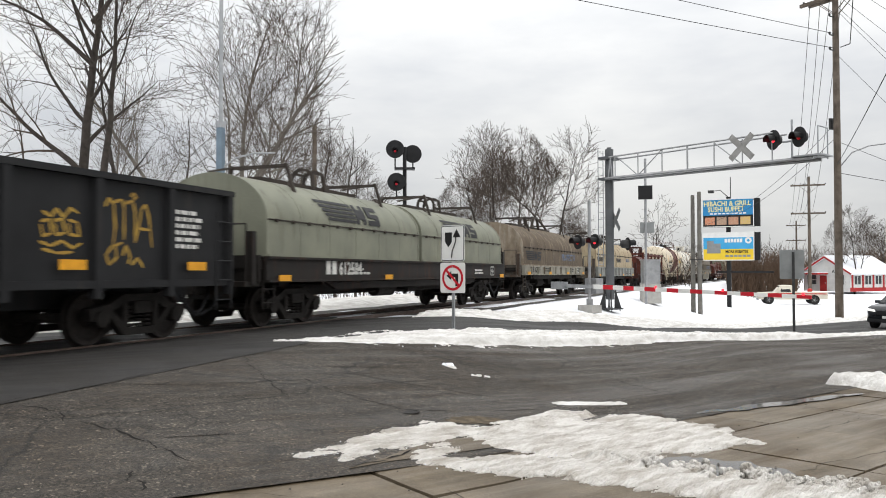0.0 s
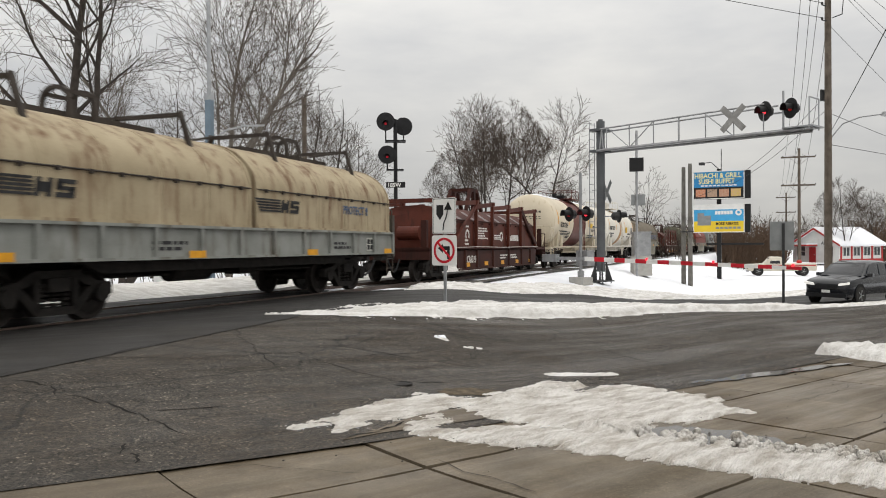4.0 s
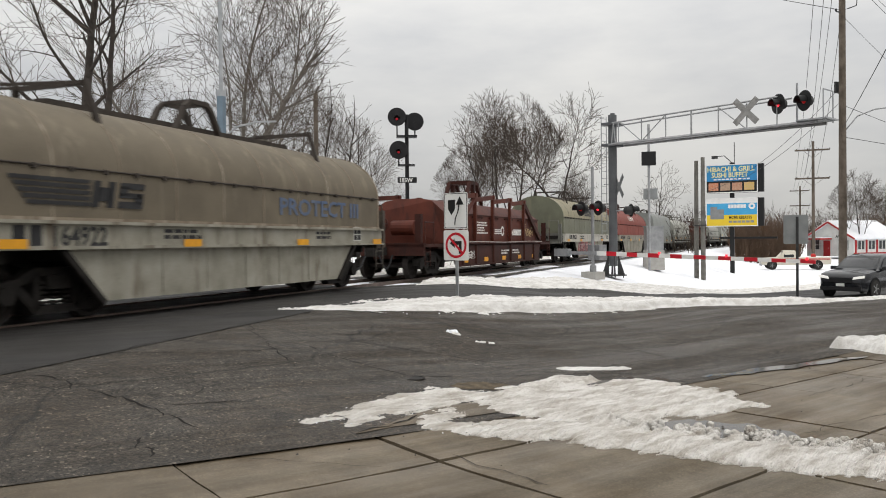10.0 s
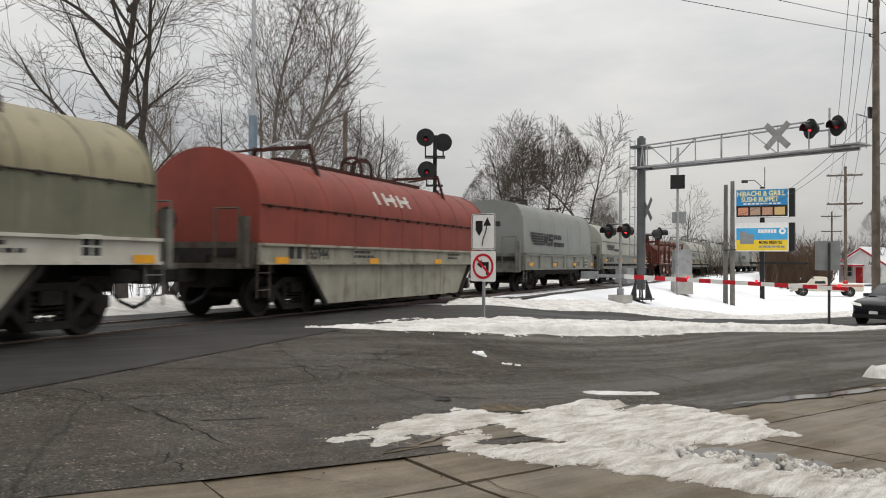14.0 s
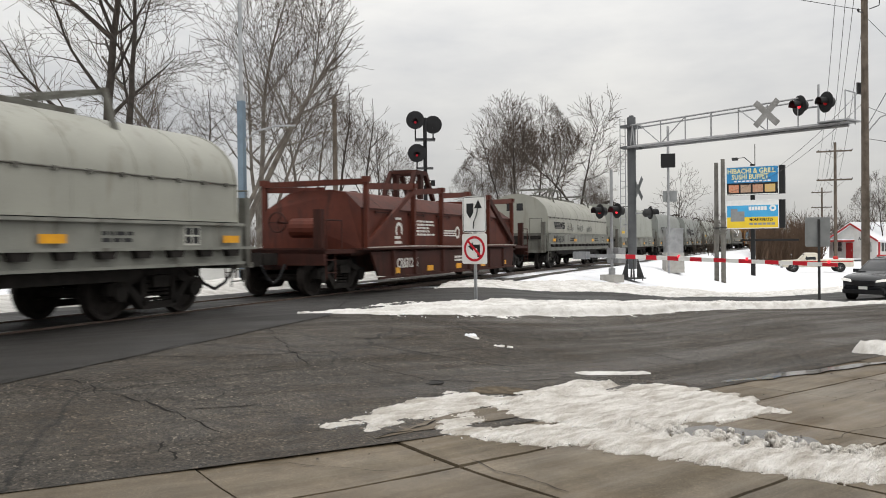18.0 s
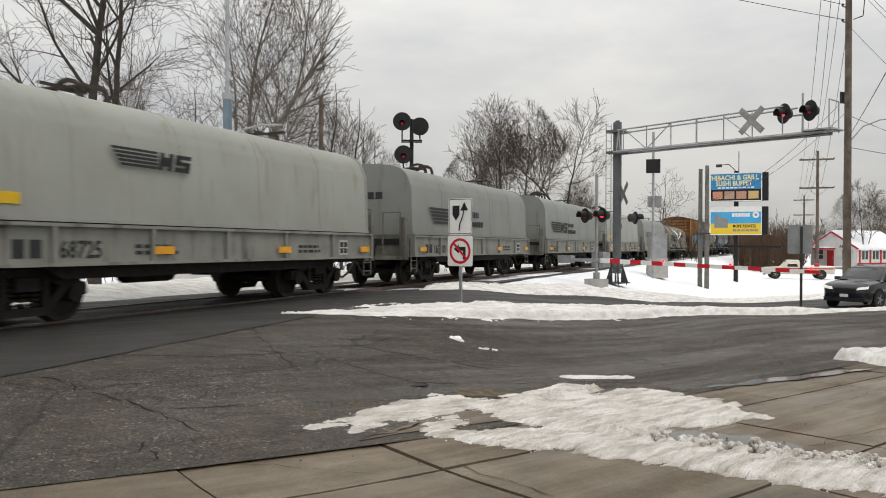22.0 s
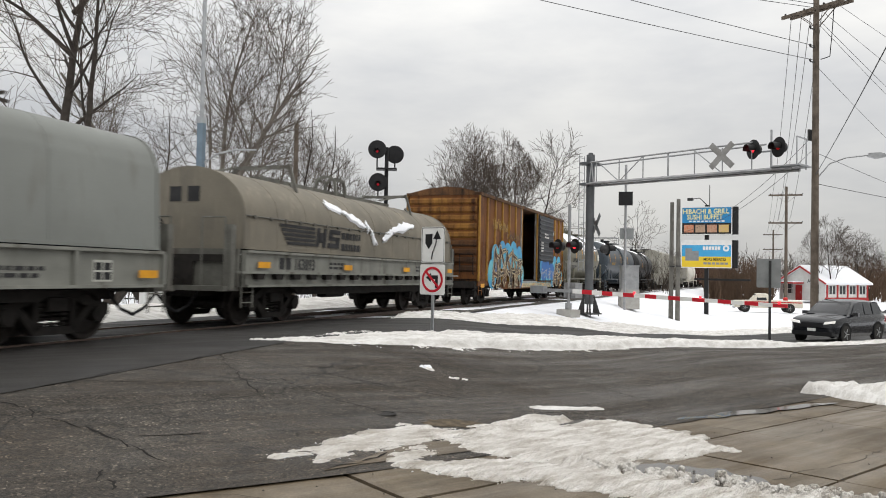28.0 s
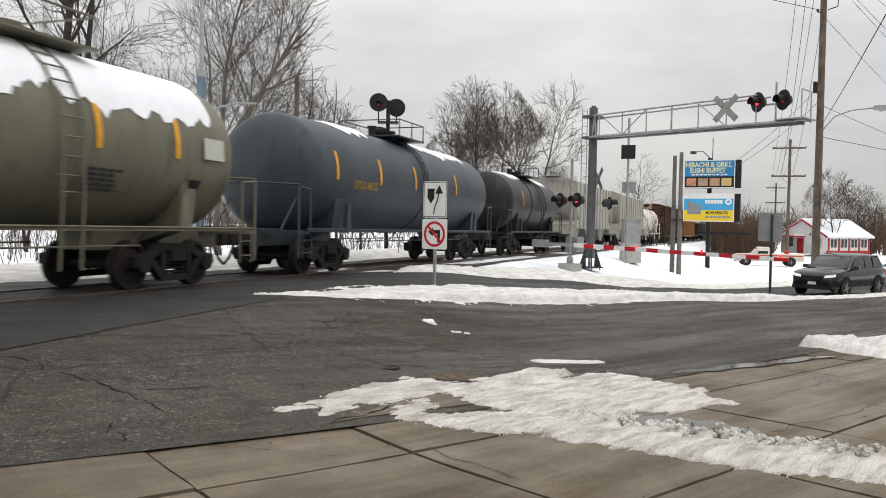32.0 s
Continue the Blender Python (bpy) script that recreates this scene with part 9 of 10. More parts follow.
        part("mirror", bm, paint, v)
    bm = bmesh.new()
    box(bm, -h - 0.01, -h + 0.1, -w * 0.48, w * 0.48, 0.62, 0.8)
    part("grille", bm, M_BLACK, v)
    bm = bmesh.new()
    box(bm, -h - 0.03, -h + 0.05, -w * 0.86, w * 0.86, 0.3, 0.45)
    part("bumper", bm, M_BLACK if kind == "suv" else M_GALV, v)
    bm = bmesh.new()
    box(bm, -h - 0.035, -h, -0.16, 0.16, 0.47, 0.58)
    part("number_plate", bm, M_SIGNWHITE, v)
    ty, ri = tyre_mesh(wr, 0.22), rim_mesh(wr, 0.22)
    arch = mat("wheel_arch", (0.012, 0.012, 0.012), None, 0.9, bump=0)
    for x in axles:
        for s in (-1, 1):
            bm = bmesh.new()
            lathe(bm, [(-0.02, 0.02), (-0.02, wr + 0.07), (0.0, wr + 0.07), (0.0, 0.02)], 24, "y", (x, s * (w + 0.001), wr + 0.02))
            part("wheel_arch", bm, arch, v)
            wheel = share("wheel", ty, v, pose(x, s * (w - 0.08), wr, 0, 0, 0 if s < 0 else 180))
            share("rim", ri, wheel)
    return v


SUV_PAINT = mat("black_car_paint", (0.012, 0.014, 0.017), (0.009, 0.01, 0.013), 0.18, 0.0, 2, 60, 0, coat=0.3, spec=0.3)
WHITE_PAINT = mat("white_car_paint", (0.7, 0.7, 0.69), (0.6, 0.6, 0.59), 0.3, 0, 2, 60, 0, coat=0.6)
PICK_PAINT = mat("old_cream_paint", (0.62, 0.58, 0.5), (0.5, 0.46, 0.38), 0.45, 0, 2, 60, 0.03)


def street_pose(x, y, head):
    return pose(x, y, ground_z(x, y) + 0.01, 0, 0, head)


HEAD = math.degrees(math.atan2(EY, EX))
suv = car_vehicle("suv", street_pose(36.7, -4.5, HEAD - 4), "black SUV waiting with headlights on at the crossing", "car", SUV_PAINT, "suv", 4.6, 1.86, 1.68, 0.36)
sedan = car_vehicle("car", street_pose(48.5, -9.2, HEAD - 8), "white saloon car waiting behind the SUV", "car", WHITE_PAINT, "sedan", 4.7, 1.82, 1.45, 0.33)
pickup = car_vehicle("pickup_truck", street_pose(82.5, -3.9, -84), "old cream and red pickup truck parked in the snow", "pickup truck", PICK_PAINT, "pickup", 6.0, 1.95, 1.75, 0.38)
bm = bmesh.new()
for s in (-1, 1):
    box(bm, -2.9, 2.9, min(s * 0.98, s * 0.99), max(s * 0.98, s * 0.99), 0.9, 1.0)
part("red_stripe", bm, mat("red_stripe_paint", (0.45, 0.04, 0.03), (0.35, 0.03, 0.03), 0.4, 0, 2, 40, 0), pickup)
bm = bmesh.new()
lathe(bm, [(0, 0.2), (0.18, 0.24), (0.3, 0.18), (0.34, 0.02)], 12, "z", (1.6, -0.2, 1.1))
part("red_load", bm, mat("red_cover", (0.6, 0.04, 0.03), (0.45, 0.03, 0.03), 0.5, 0, 4, 40, 0.1), pickup)
# ---- bare winter trees ----
M_BARK = mat("dark_bark", (0.06, 0.05, 0.043), (0.025, 0.021, 0.018), 0.9, 0, 6, 40, 0.5)
M_TWIG = mat("grey_brown_twigs", (0.095, 0.074, 0.058), (0.046, 0.036, 0.029), 0.9, 0, 2, 30, 0)
M_PALE = mat("pale_bark", (0.19, 0.168, 0.142), (0.075, 0.066, 0.057), 0.85, 0, 3, 30, 0.3)


def grow(seed, stems, crown, r0=0.25, low=0.008, up=0.05, droop=0.0, dense=1.0, fine=4):
    """Branch pieces of a bare tree, as (a, b, radius a, radius b, order). stems: foot x, foot height, direction in the plan, rise in degrees, length, thickness;
    crown: middle height, half width, half height of the oval that the twigs fill."""
    r = random.Random(seed)
    out = []
    cz, cw, ch = crown
    step = (0.8, 0.5, 0.36, 0.3, 0.4)
    wob = (0.1, 0.17, 0.15, 0.1, 0.08)

    def depth(p):
        return math.sqrt((p.x * p.x + p.y * p.y) / (cw * cw) + ((p.z - cz) / ch) ** 2)

    def limb(p, v, length, rad, level, gain):
        n = max(2, round(length / step[level]))
        turn = r.uniform(0, 6.28)
        for k in range(n):
            f = k / n
            w = wob[level]
            v = (v + Vector((r.uniform(-w, w), r.uniform(-w, w), r.uniform(-w, w) * 0.8 + gain - droop * f * (1 if level in (1, 2) else 0)))).normalized()
            e = p + v * (length / n)
            ra, rb = rad * (1 - 0.9 * f), rad * (1 - 0.9 * (k + 1) / n)
            out.append((p, e, max(ra, low), max(rb, low * 0.8), level))
            p = e
            over = depth(p)
            if p.z > 3 and over > (1.0 if level else 0.93) + 0.12 * math.sin(p.x * 2.1 + p.y * 1.3 + p.z * 1.7):
                break
            if level < fine and f > (0.3 if level == 0 else 0.12):
                many = (1.5, 1.6, 1.7, 1.5)[level] * dense
                while many > 0:
                    if r.random() < many:
                        turn += 2.4 + r.uniform(-0.5, 0.5)
                        a = v.cross(Vector((0.31, 0.2, 0.93))).normalized()
                        c = v.cross(a)
                        ang = r.uniform(0.5, 0.95) if level < 2 else r.uniform(0.4, 0.8)
                        d = (v * math.cos(ang) + (a * math.cos(turn) + c * math.sin(turn)) * math.sin(ang)).normalized()
                        ln = (0.5 * ch * r.uniform(0.7, 1.2), length * 0.55 * (1.1 - 0.6 * f) * r.uniform(0.6, 1.2), length * 0.55 * (1.1 - 0.5 * f) * r.uniform(0.6, 1.2), r.uniform(0.4, 0.9))[level]
                        limb(p, d, max(ln, 0.3), max(rb * r.uniform(0.45, 0.65), low), level + 1, up * (1.0, 1.0, 1.1, 1.0, 0.8)[level + 1])
                    many -= 1.0

    for x, z, plan, rise, length, thick in stems:
        a, b = radians(plan), radians(rise)
        limb(Vector((x, 0.0, z)), Vector((math.cos(a) * math.cos(b), math.sin(a) * math.cos(b), math.sin(b))), length, r0 * thick, 0 if thick > 0.6 else 1, up * 0.5)
    return out


def tube_mesh(name, pieces, sides, material, thick=1.0):
    """Tapered tubes for all the pieces in one mesh."""
    k = len(pieces)
    A = np.array([p[0][:] for p in pieces])
    B = np.array([p[1][:] for p in pieces])
    ra, rb = np.array([p[2] for p in pieces]) * thick, np.array([p[3] for p in pieces]) * thick
    d = B - A
    d /= np.linalg.norm(d, axis=1)[:, None] + 1e-9
    ref = np.where(np.abs(d[:, 2:3]) > 0.9, np.array([[1.0, 0, 0]]), np.array([[0, 0, 1.0]]))
    u = np.cross(d, ref)
    u /= np.linalg.norm(u, axis=1)[:, None] + 1e-9
    w = np.cross(d, u)
    verts = np.zeros((k, 2, sides, 3))
    for i in range(sides):
        a = 2 * math.pi * i / sides
        off = u * math.cos(a) + w * math.sin(a)
        verts[:, 0, i] = A - d * (ra * 0.3)[:, None] + off * ra[:, None]
        verts[:, 1, i] = B + off * rb[:, None]
    base = np.arange(k)[:, None] * (2 * sides)
    faces = []
    for i in range(sides):
        j = (i + 1) % sides
        faces.append(base + np.array([[i, j, sides + j, sides + i]]))
    faces = np.stack(faces, 1).reshape(-1, 4)
    me = bpy.data.meshes.new(name)
    me.vertices.add(k * 2 * sides)
    me.vertices.foreach_set("co", verts.reshape(-1))
    me.loops.add(len(faces) * 4)
    me.loops.foreach_set("vertex_index", faces.reshape(-1).astype(np.int32))
    me.polygons.add(len(faces))
    me.polygons.foreach_set("loop_start", np.arange(len(faces), dtype=np.int32) * 4)
    me.polygons.foreach_set("use_smooth", np.ones(len(faces), dtype=bool))
    me.update(calc_edges=True)
    me.materials.append(material)
    return me


KINDS = {}


def tree_kind(key, bark, twig, **how):
    pieces = grow(**how)
    cut = 1
    KINDS[key] = (tube_mesh("trunk", [p for p in pieces if p[4] <= cut], 7, bark), tube_mesh("crown", [p for p in pieces if p[4] > cut], 3, twig))


# old: a dark leader with two low arching limbs; leaning: dark stems thrown outwards; vase: pale stems from one foot
tree_kind("old", M_BARK, M_TWIG, seed=11, stems=((0, 0, 170, 87, 17.5, 1.0), (0.1, 5.0, 176, 38, 6.0, 0.5), (0.0, 4.2, 190, 24, 6.5, 0.45), (0.3, 4.0, 10, 80, 9.5, 0.62), (0.1, 10.5, 20, 45, 5, 0.4), (0.1, 9.0, 200, 40, 5, 0.4)),
          crown=(10.3, 5.2, 8.8), r0=0.23, low=0.008, up=0.03, droop=0.13, dense=0.74)
tree_kind("leaning", M_BARK, M_TWIG, seed=5, stems=((0, 0, 0, 64, 12, 0.9), (0, 0, 20, 48, 9.0, 0.62), (0, 0.5, 160, 80, 11.0, 0.8)), crown=(7.5, 5.2, 5.6), r0=0.17, low=0.0085, up=0.04, dense=0.74)
tree_kind("vase", M_PALE, M_TWIG, seed=23, stems=((0, 0, 175, 82, 17, 1.0), (0, 0.2, 5, 77, 18, 0.9), (-0.1, 1.5, 215, 66, 14, 0.62), (0.1, 2.0, 330, 62, 12, 0.62)), crown=(10.8, 5.6, 9.0), r0=0.18, low=0.0085, up=0.04, dense=0.84)
tree_kind("wide", M_PALE, M_TWIG, seed=29, stems=((0, 0, 170, 84, 14, 1.0), (0.1, 0.6, 10, 70, 13, 0.7), (0, 1.2, 300, 64, 11, 0.62)), crown=(8.6, 4.8, 7.0), r0=0.17, low=0.009, up=0.04, dense=0.9)
tree_kind("cone", M_BARK, M_TWIG, seed=8, stems=((0, 0, 90, 88, 11, 1.0),), crown=(6.0, 2.5, 5.4), r0=0.12, low=0.009, up=0.05, dense=1.1)
tree_kind("round", M_BARK, M_TWIG, seed=31, stems=((0, 0, 90, 89, 12, 1.0), (0, 2.5, 180, 58, 9, 0.62), (0, 2.8, 0, 58, 9, 0.62), (0, 3.4, 80, 60, 9, 0.55)), crown=(8.6, 5.4, 6.2), r0=0.2, low=0.015, up=0.05, dense=0.96)
tree_kind("open", M_BARK, M_TWIG, seed=72, stems=((0, 0, 180, 80, 13, 1.0), (0.1, 0.4, 5, 76, 12, 0.8), (0, 1.0, 250, 68, 10, 0.62)), crown=(8.2, 4.4, 6.4), r0=0.15, low=0.015, up=0.05, dense=0.96)
tree_kind("small", M_BARK, M_TWIG, seed=44, stems=((0, 0, 90, 87, 6.5, 1.0), (0, 1.2, 180, 55, 4.5, 0.62), (0, 1.3, 0, 55, 4.5, 0.62)), crown=(4.9, 3.2, 3.2), r0=0.1, low=0.013, up=0.04, dense=1.1)


def tree(key, x, y, scale, turn, label, z=None):
    tr, cr = KINDS[key]
    t = thing("bare_tree", pose(x, y, ground_z(x, y) - 0.2 if z is None else z, 0, 0, turn) @ Matrix.Scale(scale, 4), label, "tree", "bare trees")
    share("trunk", tr, t)
    share("crown", cr, t)
    return t


DARK = "tall leafless tree with dark bark behind the track"
PALEL = "leafless tree with pale bark behind the track"
FARL = "leafless tree with a round twiggy crown in the snow field"
for key, az, d, sc, turn, lab in (
        ("old", 44.6, 30, 1.0, -45, DARK), ("leaning", 41.9, 33, 1.0, -48, DARK), ("leaning", 39.9, 46, 0.9, 150, DARK), ("vase", 37.3, 36, 1.0, -52, PALEL), ("wide", 35.0, 42, 1.08, 40, PALEL), 
        ("wide", 32.2, 47, 0.84, 250, PALEL), ("cone", 29.9, 46, 1.0, 0, DARK), ("cone", 28.4, 50, 1.0, 40, PALEL), ("cone", 26.9, 52, 0.9, 120, DARK), ("cone", 25.2, 56, 0.78, 200, PALEL), ("small", 26.6, 62, 0.8, 60, DARK), ("leaning", 46.8, 48, 0.7, 200, PALEL),
        ("wide", 42.6, 56, 0.9, 10, PALEL), ("small", 49.4, 46, 0.7, 10, PALEL), ("round", 54.6, 60, 0.8, 10, DARK), ("round", 60.5, 56, 0.85, 200, DARK),
        ("round", 12.7, 92, 1.42, 0, FARL), ("open", 17.4, 90, 1.24, 130, FARL), ("open", 15.5, 98, 1.3, 240, FARL), ("open", 19.2, 96, 0.9, 80, FARL), ("small", 20.6, 92, 1.0, 45, FARL), ("open", 11.6, 104, 0.75, 310, FARL),
        ("small", 5.8, 120, 1.55, 15, FARL), ("small", 3.6, 150, 1.0, 200, FARL), ("small", 8.8, 130, 0.9, 120, FARL),
        ("open", -6.4, 120, 0.8, 60, FARL), ("open", -8.2, 130, 0.7, 0, FARL), ("round", -11.2, 128, 0.7, 160, FARL), ("small", -2.8, 130, 0.9, 90, FARL), ("round", -13.5, 130, 0.7, 230, FARL), ("small", 1.2, 190, 0.9, 30, FARL), ("small", -4.6, 140, 1.0, 260, FARL)):
    a = radians(az)
    tree(key, d * math.cos(a), d * math.sin(a), sc, turn, lab)


def thicket(name, az0, az1, d0, d1, count, h0, h1, seed, material, label, thick=0.014):
    """Low bare brush and saplings in one mesh."""
    r = random.Random(seed)
    pieces = []
    for _ in range(count):
        a, d = radians(r.uniform(az0, az1)), r.uniform(d0, d1)
        x, y = d * math.cos(a), d * math.sin(a)
        base = Vector((x, y, ground_z(x, y) - 0.1))
        h = r.uniform(h0, h1)
        p, v = base, Vector((r.uniform(-0.3, 0.3), r.uniform(-0.3, 0.3), 1)).normalized()
        for k in range(3):
            e = p + v * h / 3
            pieces.append((p, e, thick * (1.6 - 0.4 * k), thick * (1.2 - 0.4 * k), 0))
            for _ in range(2):
                s = (v + Vector((r.uniform(-1, 1), r.uniform(-1, 1), r.uniform(-0.1, 0.6)))).normalized()
                pieces.append((e, e + s * h * r.uniform(0.15, 0.35), thick * 0.8, thick * 0.5, 0))
            p, v = e, (v + Vector((r.uniform(-0.3, 0.3), r.uniform(-0.3, 0.3), 0.2))).normalized()
    return tagged(new(name, tube_mesh(name, pieces, 3, material)), label, "brush", "", "stuff")


M_BRUSH = mat("russet_brush", (0.13, 0.085, 0.055), (0.07, 0.045, 0.032), 0.9, 0, 0.5, 20, 0)
thicket("brush", -3.0, 1.2, 100, 125, 700, 2.0, 5.0, 3, M_BRUSH, "russet leafless brush beyond the board", 0.035)
thicket("brush", 20, 62, 34, 60, 700, 0.8, 2.6, 4, M_TWIG, "grey leafless undergrowth beneath the trees", 0.011)
thicket("brush", 3, 21, 80, 130, 1100, 1.5, 4.0, 5, M_TWIG, "grey leafless undergrowth along the track", 0.02)
thicket("far_woods", -30, 66, 190, 300, 3600, 4.0, 8.0, 6, M_TWIG, "hazy grey leafless woods on the horizon", 0.06)
thicket("far_woods", -22, -6.5, 135, 175, 1500, 2.5, 6.0, 7, M_BRUSH, "leafless woods beyond the shop", 0.05)

# ---- slabs of the lot, cracks, crumbs ----
def slab(e0, e1, n0, n1, seed):
    r = random.Random(seed)
    bm = bmesh.new()
    g = 0.017
    k = 5
    tilt = r.uniform(-0.006, 0.006)
    top = []
    for i in range(k + 1):
        row = []
        for j in range(k + 1):
            e, n = e0 + g + (e1 - e0 - 2 * g) * i / k, n0 + g + (n1 - n0 - 2 * g) * j / k
            if i in (0, k):
                e += r.uniform(-0.008, 0.008)
            if j in (0, k):
                n += r.uniform(-0.008, 0.008)
            x, y = street(e, n)
            row.append(bm.verts.new((x, y, ground_z(x, y) + tilt + (-0.006 if i in (0, k) or j in (0, k) else 0))))
        top.append(row)
    for i in range(k):
        for j in range(k):
            bm.faces.new((top[i][j], top[i + 1][j], top[i + 1][j + 1], top[i][j + 1]))
    rim = [top[i][0] for i in range(k + 1)] + [top[k][j] for j in range(1, k + 1)] + [top[i][k] for i in range(k - 1, -1, -1)] + [top[0][j] for j in range(k - 1, 0, -1)]
    low = [bm.verts.new(v.co - Vector((0, 0, 0.08))) for v in rim]
    for i in range(len(rim)):
        bm.faces.new((rim[i], rim[(i + 1) % len(rim)], low[(i + 1) % len(rim)], low[i]))
    return bm


ROWS = [5.86, 4.8, 2.97, 1.14, -0.7, -2.5, -4.4, -6.2]
for i in range(-3, 14):
    for j in range(7):
        part("slab", slab(2.31 + 1.83 * (i - 1), 2.31 + 1.83 * i, ROWS[j + 1], ROWS[j], i * 31 + j), M_CONCRETE, lot)


# a tongue of concrete that bends out into the street
TONGUE = ((4.0, 5.76), (4.45, 5.9), (4.91, 6.1), (5.45, 6.27), (6.04, 6.32), (6.98, 6.5), (7.6, 6.4), (8.2, 6.1), (8.7, 5.84))
bm = bmesh.new()
prev = None
for e, n in TONGUE:
    cur = []
    for m_, d in ((5.8 if n > 5.8 else 5.74, 0.02), (n, 0.02), (n + 0.01, 0.0)):
        x, y = street(e, m_)
        cur.append(bm.verts.new((x, y, ground_z(x, y) + d)))
    if prev:
        for j in (0, 1):
            bm.faces.new((prev[j], prev[j + 1], cur[j + 1], cur[j]))
    prev = cur
part("slab", bm, M_CONCRETE, lot, "concrete tongue bending into the street")


def crack_lines(paths, seed, lift):
    """Open cracks as thin wandering dark ribbons lying on the ground."""
    r = random.Random(seed)
    bm = bmesh.new()
    for x0, y0, x1, y1, w in paths:
        k = max(4, int(math.hypot(x1 - x0, y1 - y0) / 0.12))
        dx, dy = (x1 - x0) / k, (y1 - y0) / k
        ln = math.hypot(dx, dy)
        ux, uy = -dy / ln, dx / ln
        off, prev = 0.0, None
        for q in range(k + 1):
            off += r.uniform(-0.05, 0.05)
            off *= 0.93
            ww = w * r.uniform(0.2, 0.75) * (0.3 if q in (0, k) else 1)
            x, y = x0 + dx * q + ux * off, y0 + dy * q + uy * off
            cur = [bm.verts.new((x + s * ux * ww, y + s * uy * ww, ground_z(x, y) + lift)) for s in (-0.5, 0.5)]
            if prev:
                bm.faces.new((prev[0], prev[1], cur[1], cur[0]))
            prev = cur
    return bm


M_CRACK = mat("crack_shadow", (0.012, 0.011, 0.01), (0.02, 0.018, 0.016), 0.95, 0, 3, 40, 0)
rc = random.Random(77)
CRACKS = (((5.89, 6.57), (5.91, 6.22), (5.74, 5.89), (5.79, 5.42), (5.7, 4.97), (5.67, 4.73), (5.44, 4.27)), ((4.98, 4.47), (4.86, 4.26), (4.71, 4.07)), ((7.31, 6.86), (8.25, 6.11), (9.49, 5.62), (9.3, 5.31), (9.07, 4.58), (9.03, 3.85), (9.47, 3.34)),
          ((10.62, 5.97), (11.02, 5.47), (12.44, 5.04)), ((5.9, 4.93), (6.52, 4.73)), ((9.46, 4.92), (10.44, 4.72), (11.91, 4.2), (13.2, 3.4)), ((10.5, 5.4), (10.9, 3.3)), ((14.5, 4.2), (15.5, 1.0)), ((16.5, 2.6), (20.5, -0.6)), ((13.0, 1.2), (14.8, 2.4)), ((9.8, 3.1), (10.6, 2.7), (11.3, 1.4)))
paths = [(*p, *q, 0.044 - 0.005 * (i % 3)) for i, line in enumerate(CRACKS) for p, q in zip(line, line[1:])]
for _ in range(34):
    e, n = rc.uniform(4, 26), rc.uniform(6.4, 11.8)
    a = rc.choice((0.0, 0.15, -0.2, 1.4, 1.1)) + rc.uniform(-0.2, 0.2)
    q = rc.uniform(0.8, 3.2)
    p0, p1 = street(e, n), street(e + q * math.cos(a), n + q * math.sin(a))
    paths.append((*p0, *p1, rc.uniform(0.014, 0.034)))
cr = part("cracks", crack_lines(paths, 5, 0.016), M_CRACK, bpy.data.objects["road_1"], "dark open cracks in the asphalt")
tagged(cr, "", "", "", "stuff")
tongue_edge = [(*street(*p), *street(*q), 0.05) for p, q in zip(TONGUE, TONGUE[1:])]
part("joint", crack_lines(tongue_edge, 7, 0.024), M_CRACK, lot, "dark joint round the concrete tongue")
seam_paths = [(3.0, 6.6, 6.2, 6.82, 0.02), (6.2, 6.82, 9.0, 7.0, 0.02), (9.0, 7.0, 12.4, 7.28, 0.018)]
part("seam", crack_lines(seam_paths, 6, 0.026), M_CRACK, bpy.data.objects["road_3"], "tar seam between old and new asphalt")
slabcr = [(8.0, -0.4, 10.2, -1.6, 0.016), (6.1, 2.3, 5.6, 1.3, 0.016), (9.4, -0.2, 12.0, -1.4, 0.014), (5.0, 3.6, 5.5, 2.6, 0.012)]
sc_ = part("cracks", crack_lines(slabcr, 8, 0.004), M_CRACK, lot, "fine cracks across the slabs")
tagged(sc_, "", "", "", "stuff")


def crumbs(name, count, place, size, material, label, seed):
    r = random.Random(seed)
    verts, faces = [], []
    for _ in range(count):
        x, y = place(r)
        s = r.uniform(*size)
        z = ground_z(x, y) + 0.012
        b = len(verts)
        for dx, dy, dz in ((1, 0, 0), (-0.5, 0.85, 0), (-0.5, -0.85, 0), (0.2, 0.1, 0.9), (-0.3, 0.3, 0.7)):
            verts.append((x + dx * s * r.uniform(0.7, 1.2), y + dy * s * r.uniform(0.7, 1.2), z + dz * s * r.uniform(0.6, 1.1)))
        faces += [(b, b + 1, b + 4), (b + 1, b + 2, b + 4), (b + 2, b, b + 3), (b, b + 4, b + 3), (b + 2, b + 3, b + 4)]
    me = bpy.data.meshes.new(name)
    me.from_pydata(verts, [], faces)
    me.materials.append(material)
    return tagged(new(name, me), label, "debris", "", "stuff")


def along_arm(r):
    k = r.random() ** 0.8
    return 7.75 - 0.4 * k + r.gauss(0, 0.13), 1.3 - 3.3 * k + r.gauss(0, 0.1)


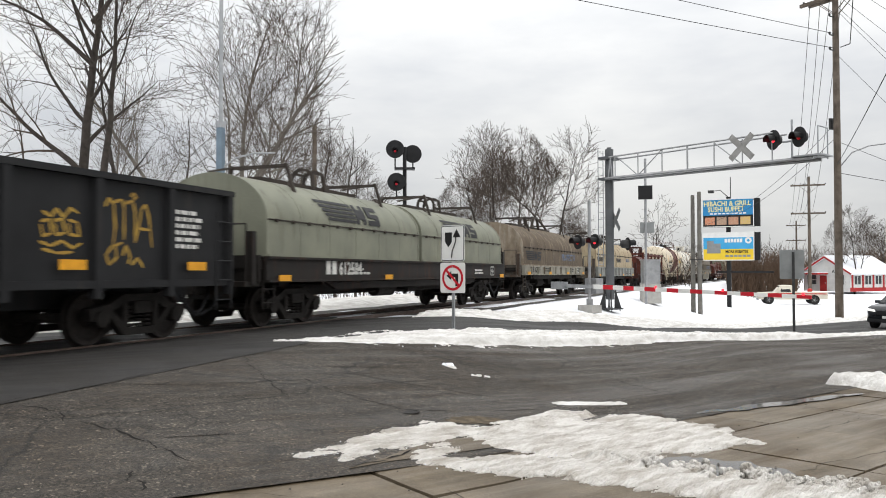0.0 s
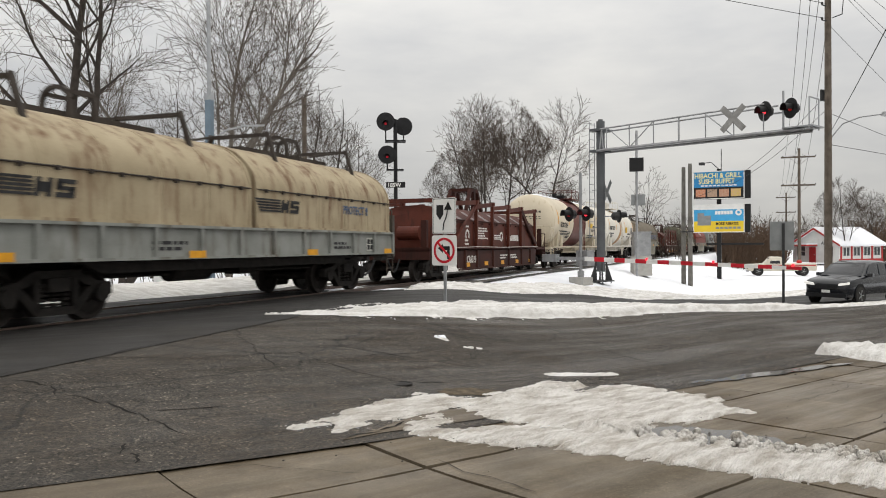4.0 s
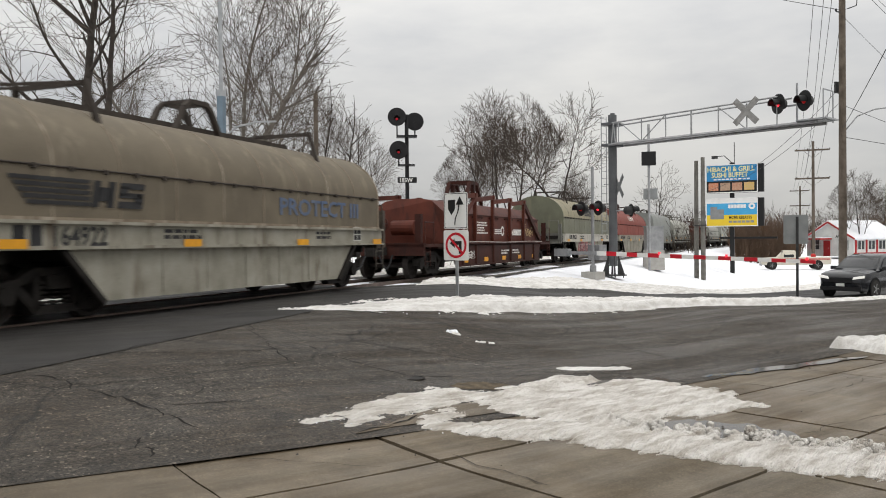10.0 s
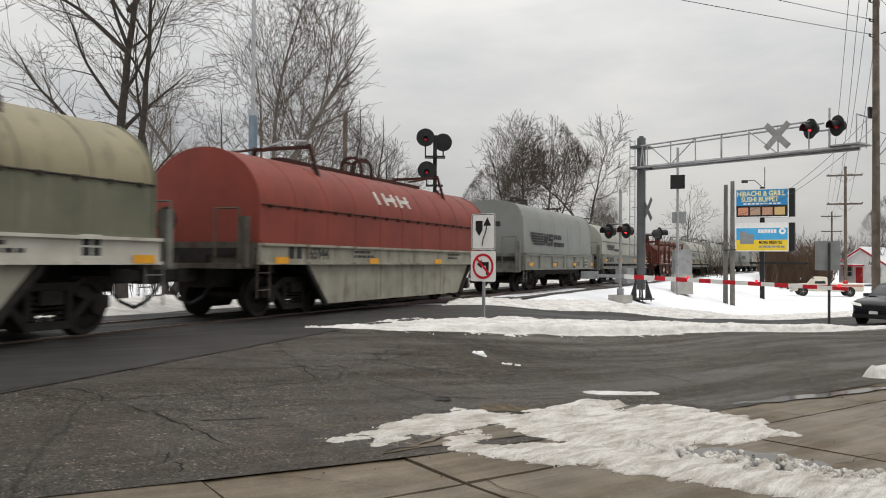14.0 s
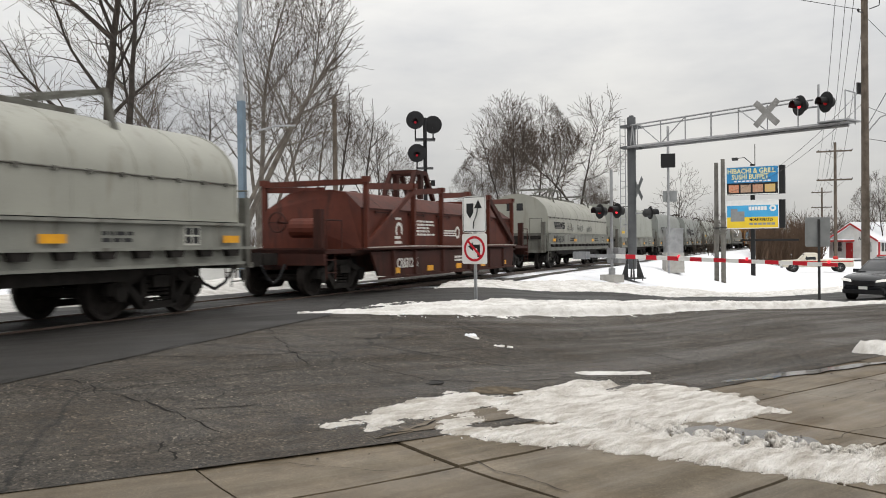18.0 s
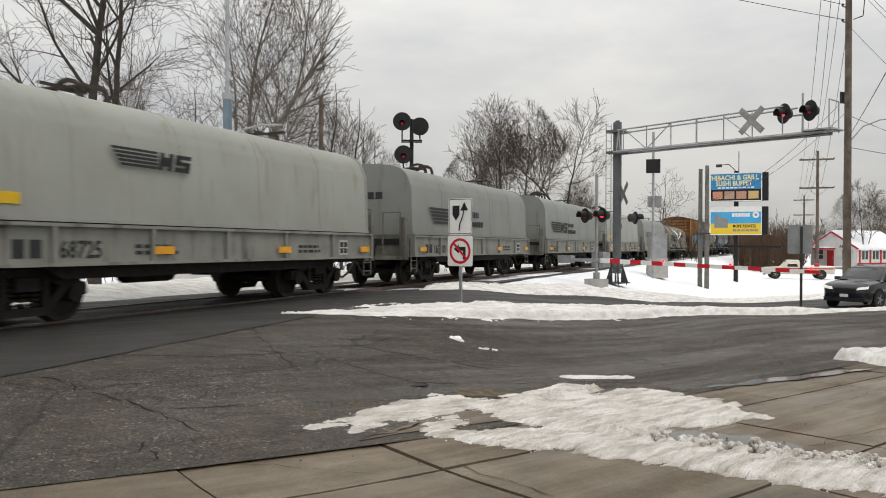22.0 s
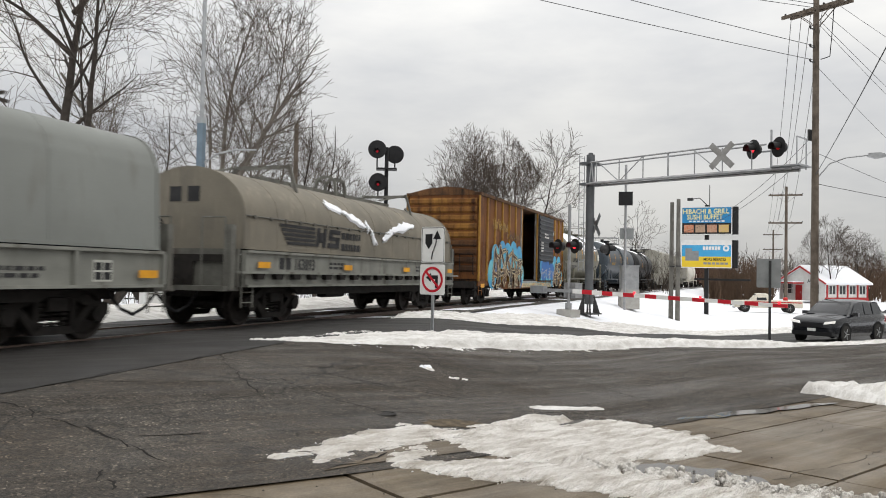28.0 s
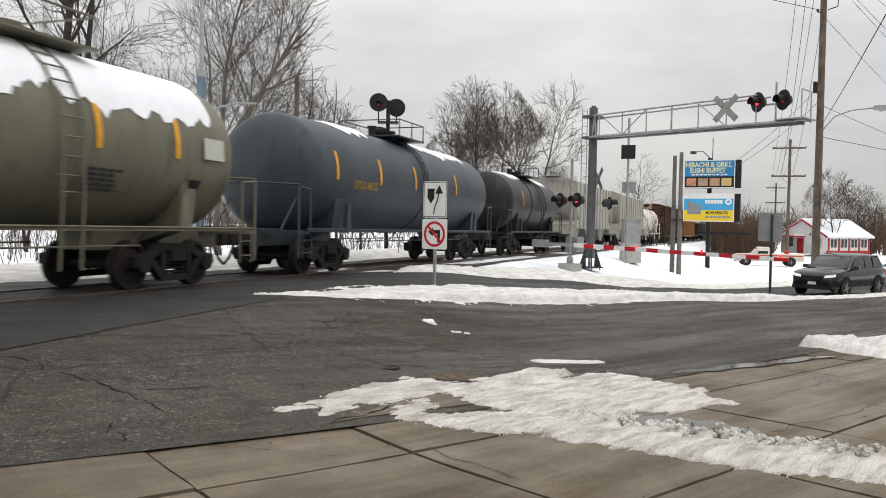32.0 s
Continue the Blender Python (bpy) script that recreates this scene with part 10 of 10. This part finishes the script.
r = random.Random(63)
verts, faces = [], []
for _ in range(300):
    x, y = along_arm(r)
    s, b = r.uniform(0.018, 0.05), len(verts)
    z = ground_z(x, y) + 0.032
    for up, wide, count in ((-0.6, 0.8, 6), (0.1, 1.0, 6), (0.6, 0.62, 6), (0.82, 0.0, 1)):
        for k in range(count):
            w = s * wide * r.uniform(0.8, 1.2)
            verts.append((x + w * math.cos(k * math.pi / 3 + up), y + w * math.sin(k * math.pi / 3 + up), z + s * up * r.uniform(0.85, 1.15)))
    for j in (0, 6):
        faces += [(b + j + k, b + j + (k + 1) % 6, b + j + 6 + (k + 1) % 6, b + j + 6 + k) for k in range(6)]
    faces += [(b + 12 + k, b + 12 + (k + 1) % 6, b + 18) for k in range(6)]
me = bpy.data.meshes.new("snow_clods")
me.from_pydata(verts, [], faces)
me.materials.append(M_TRODDEN)
for p in me.polygons:
    p.use_smooth = True
tagged(new("snow_clods", me), "loose clods of dirty snow on the trodden patch", "debris", "", "stuff")


def near_snow(r):
    x0, y0, x1, y1, w = r.choice(LOT_SNOW)
    k, a, d = r.random(), r.uniform(0, 6.3), w * r.uniform(0.6, 1.5)
    return x0 + (x1 - x0) * k + d * math.cos(a), y0 + (y1 - y0) * k + d * math.sin(a)


def along_median(r):
    return street(r.uniform(9, 30), 12.2 + r.uniform(-0.35, 0.2))


def on_street(r):
    return street(r.uniform(1, 26), r.uniform(0.5, 12))


crumbs("snow_crumbs", 320, near_snow, (0.004, 0.015), M_SNOW, "loose crumbs of snow around the trampled patch", 1)
crumbs("snow_crumbs", 60, along_median, (0.01, 0.03), M_SNOW, "loose crumbs of snow beside the median", 2)
crumbs("grit", 260, on_street, (0.006, 0.02), M_BALLAST, "scattered dark grit on the asphalt", 3)
crumbs("grit", 200, near_snow, (0.004, 0.014), M_BALLAST, "dark grit in the trampled snow", 4)


def clump(x, y, s, material, label, seed):
    r = random.Random(seed)
    bm = bmesh.new()
    for k in range(9):
        a, d = r.uniform(0, 6.3), r.uniform(0, s * 0.7)
        lathe(bm, [(0.0, s * 0.35), (s * 0.25, s * 0.4), (s * 0.5, s * 0.22), (s * 0.6, 0.01)], 7, "z", (d * math.cos(a), d * math.sin(a), -0.02))
    ob = new("frozen_clod", mesh_of("frozen_clod", bm, material))
    ob.matrix_basis = pose(x, y, ground_z(x, y) + 0.01)
    return tagged(ob, label, "clod")


clump(10.62, 1.06, 0.12, mat("dirt_ice", (0.12, 0.1, 0.085), (0.05, 0.043, 0.037), 0.7, 0, 8, 50, 0.6), "dark frozen clod of dirt beside the snow patch", 1)
clump(10.75, 1.5, 0.07, MATS["dirt_ice"], "small dark frozen clod of dirt on asphalt", 2)
clump(12.5, 4.05, 0.08, MATS["dirt_ice"], "small dark frozen clod of dirt on asphalt", 3)
clump(12.83, 4.76, 0.12, M_SNOW, "small white chunk of snow on asphalt", 4)


# ---- what moves ----
def motions():
    times = [k * 1.0 for k in range(33)]
    for car, s0 in CARS:
        rows = []
        for t in times:
            s = s0 - travel(t)
            x, y, z, h = track_frame(s)
            rows.append((t, pose(x, y, z, 0, 0.0 if s < 0 else 0.315, h)))
        walk(car, rows)
    walk(suv, [(t, street_pose(36.7 + d * EX, -4.5 + d * EY, HEAD - 4)) for t, d in ((0.0, 5.0), (0.5, 2.9), (1.0, 1.3), (1.5, 0.4), (2.0, 0.0), (8.0, 0.0), (32.0, 0.0))])


motions()
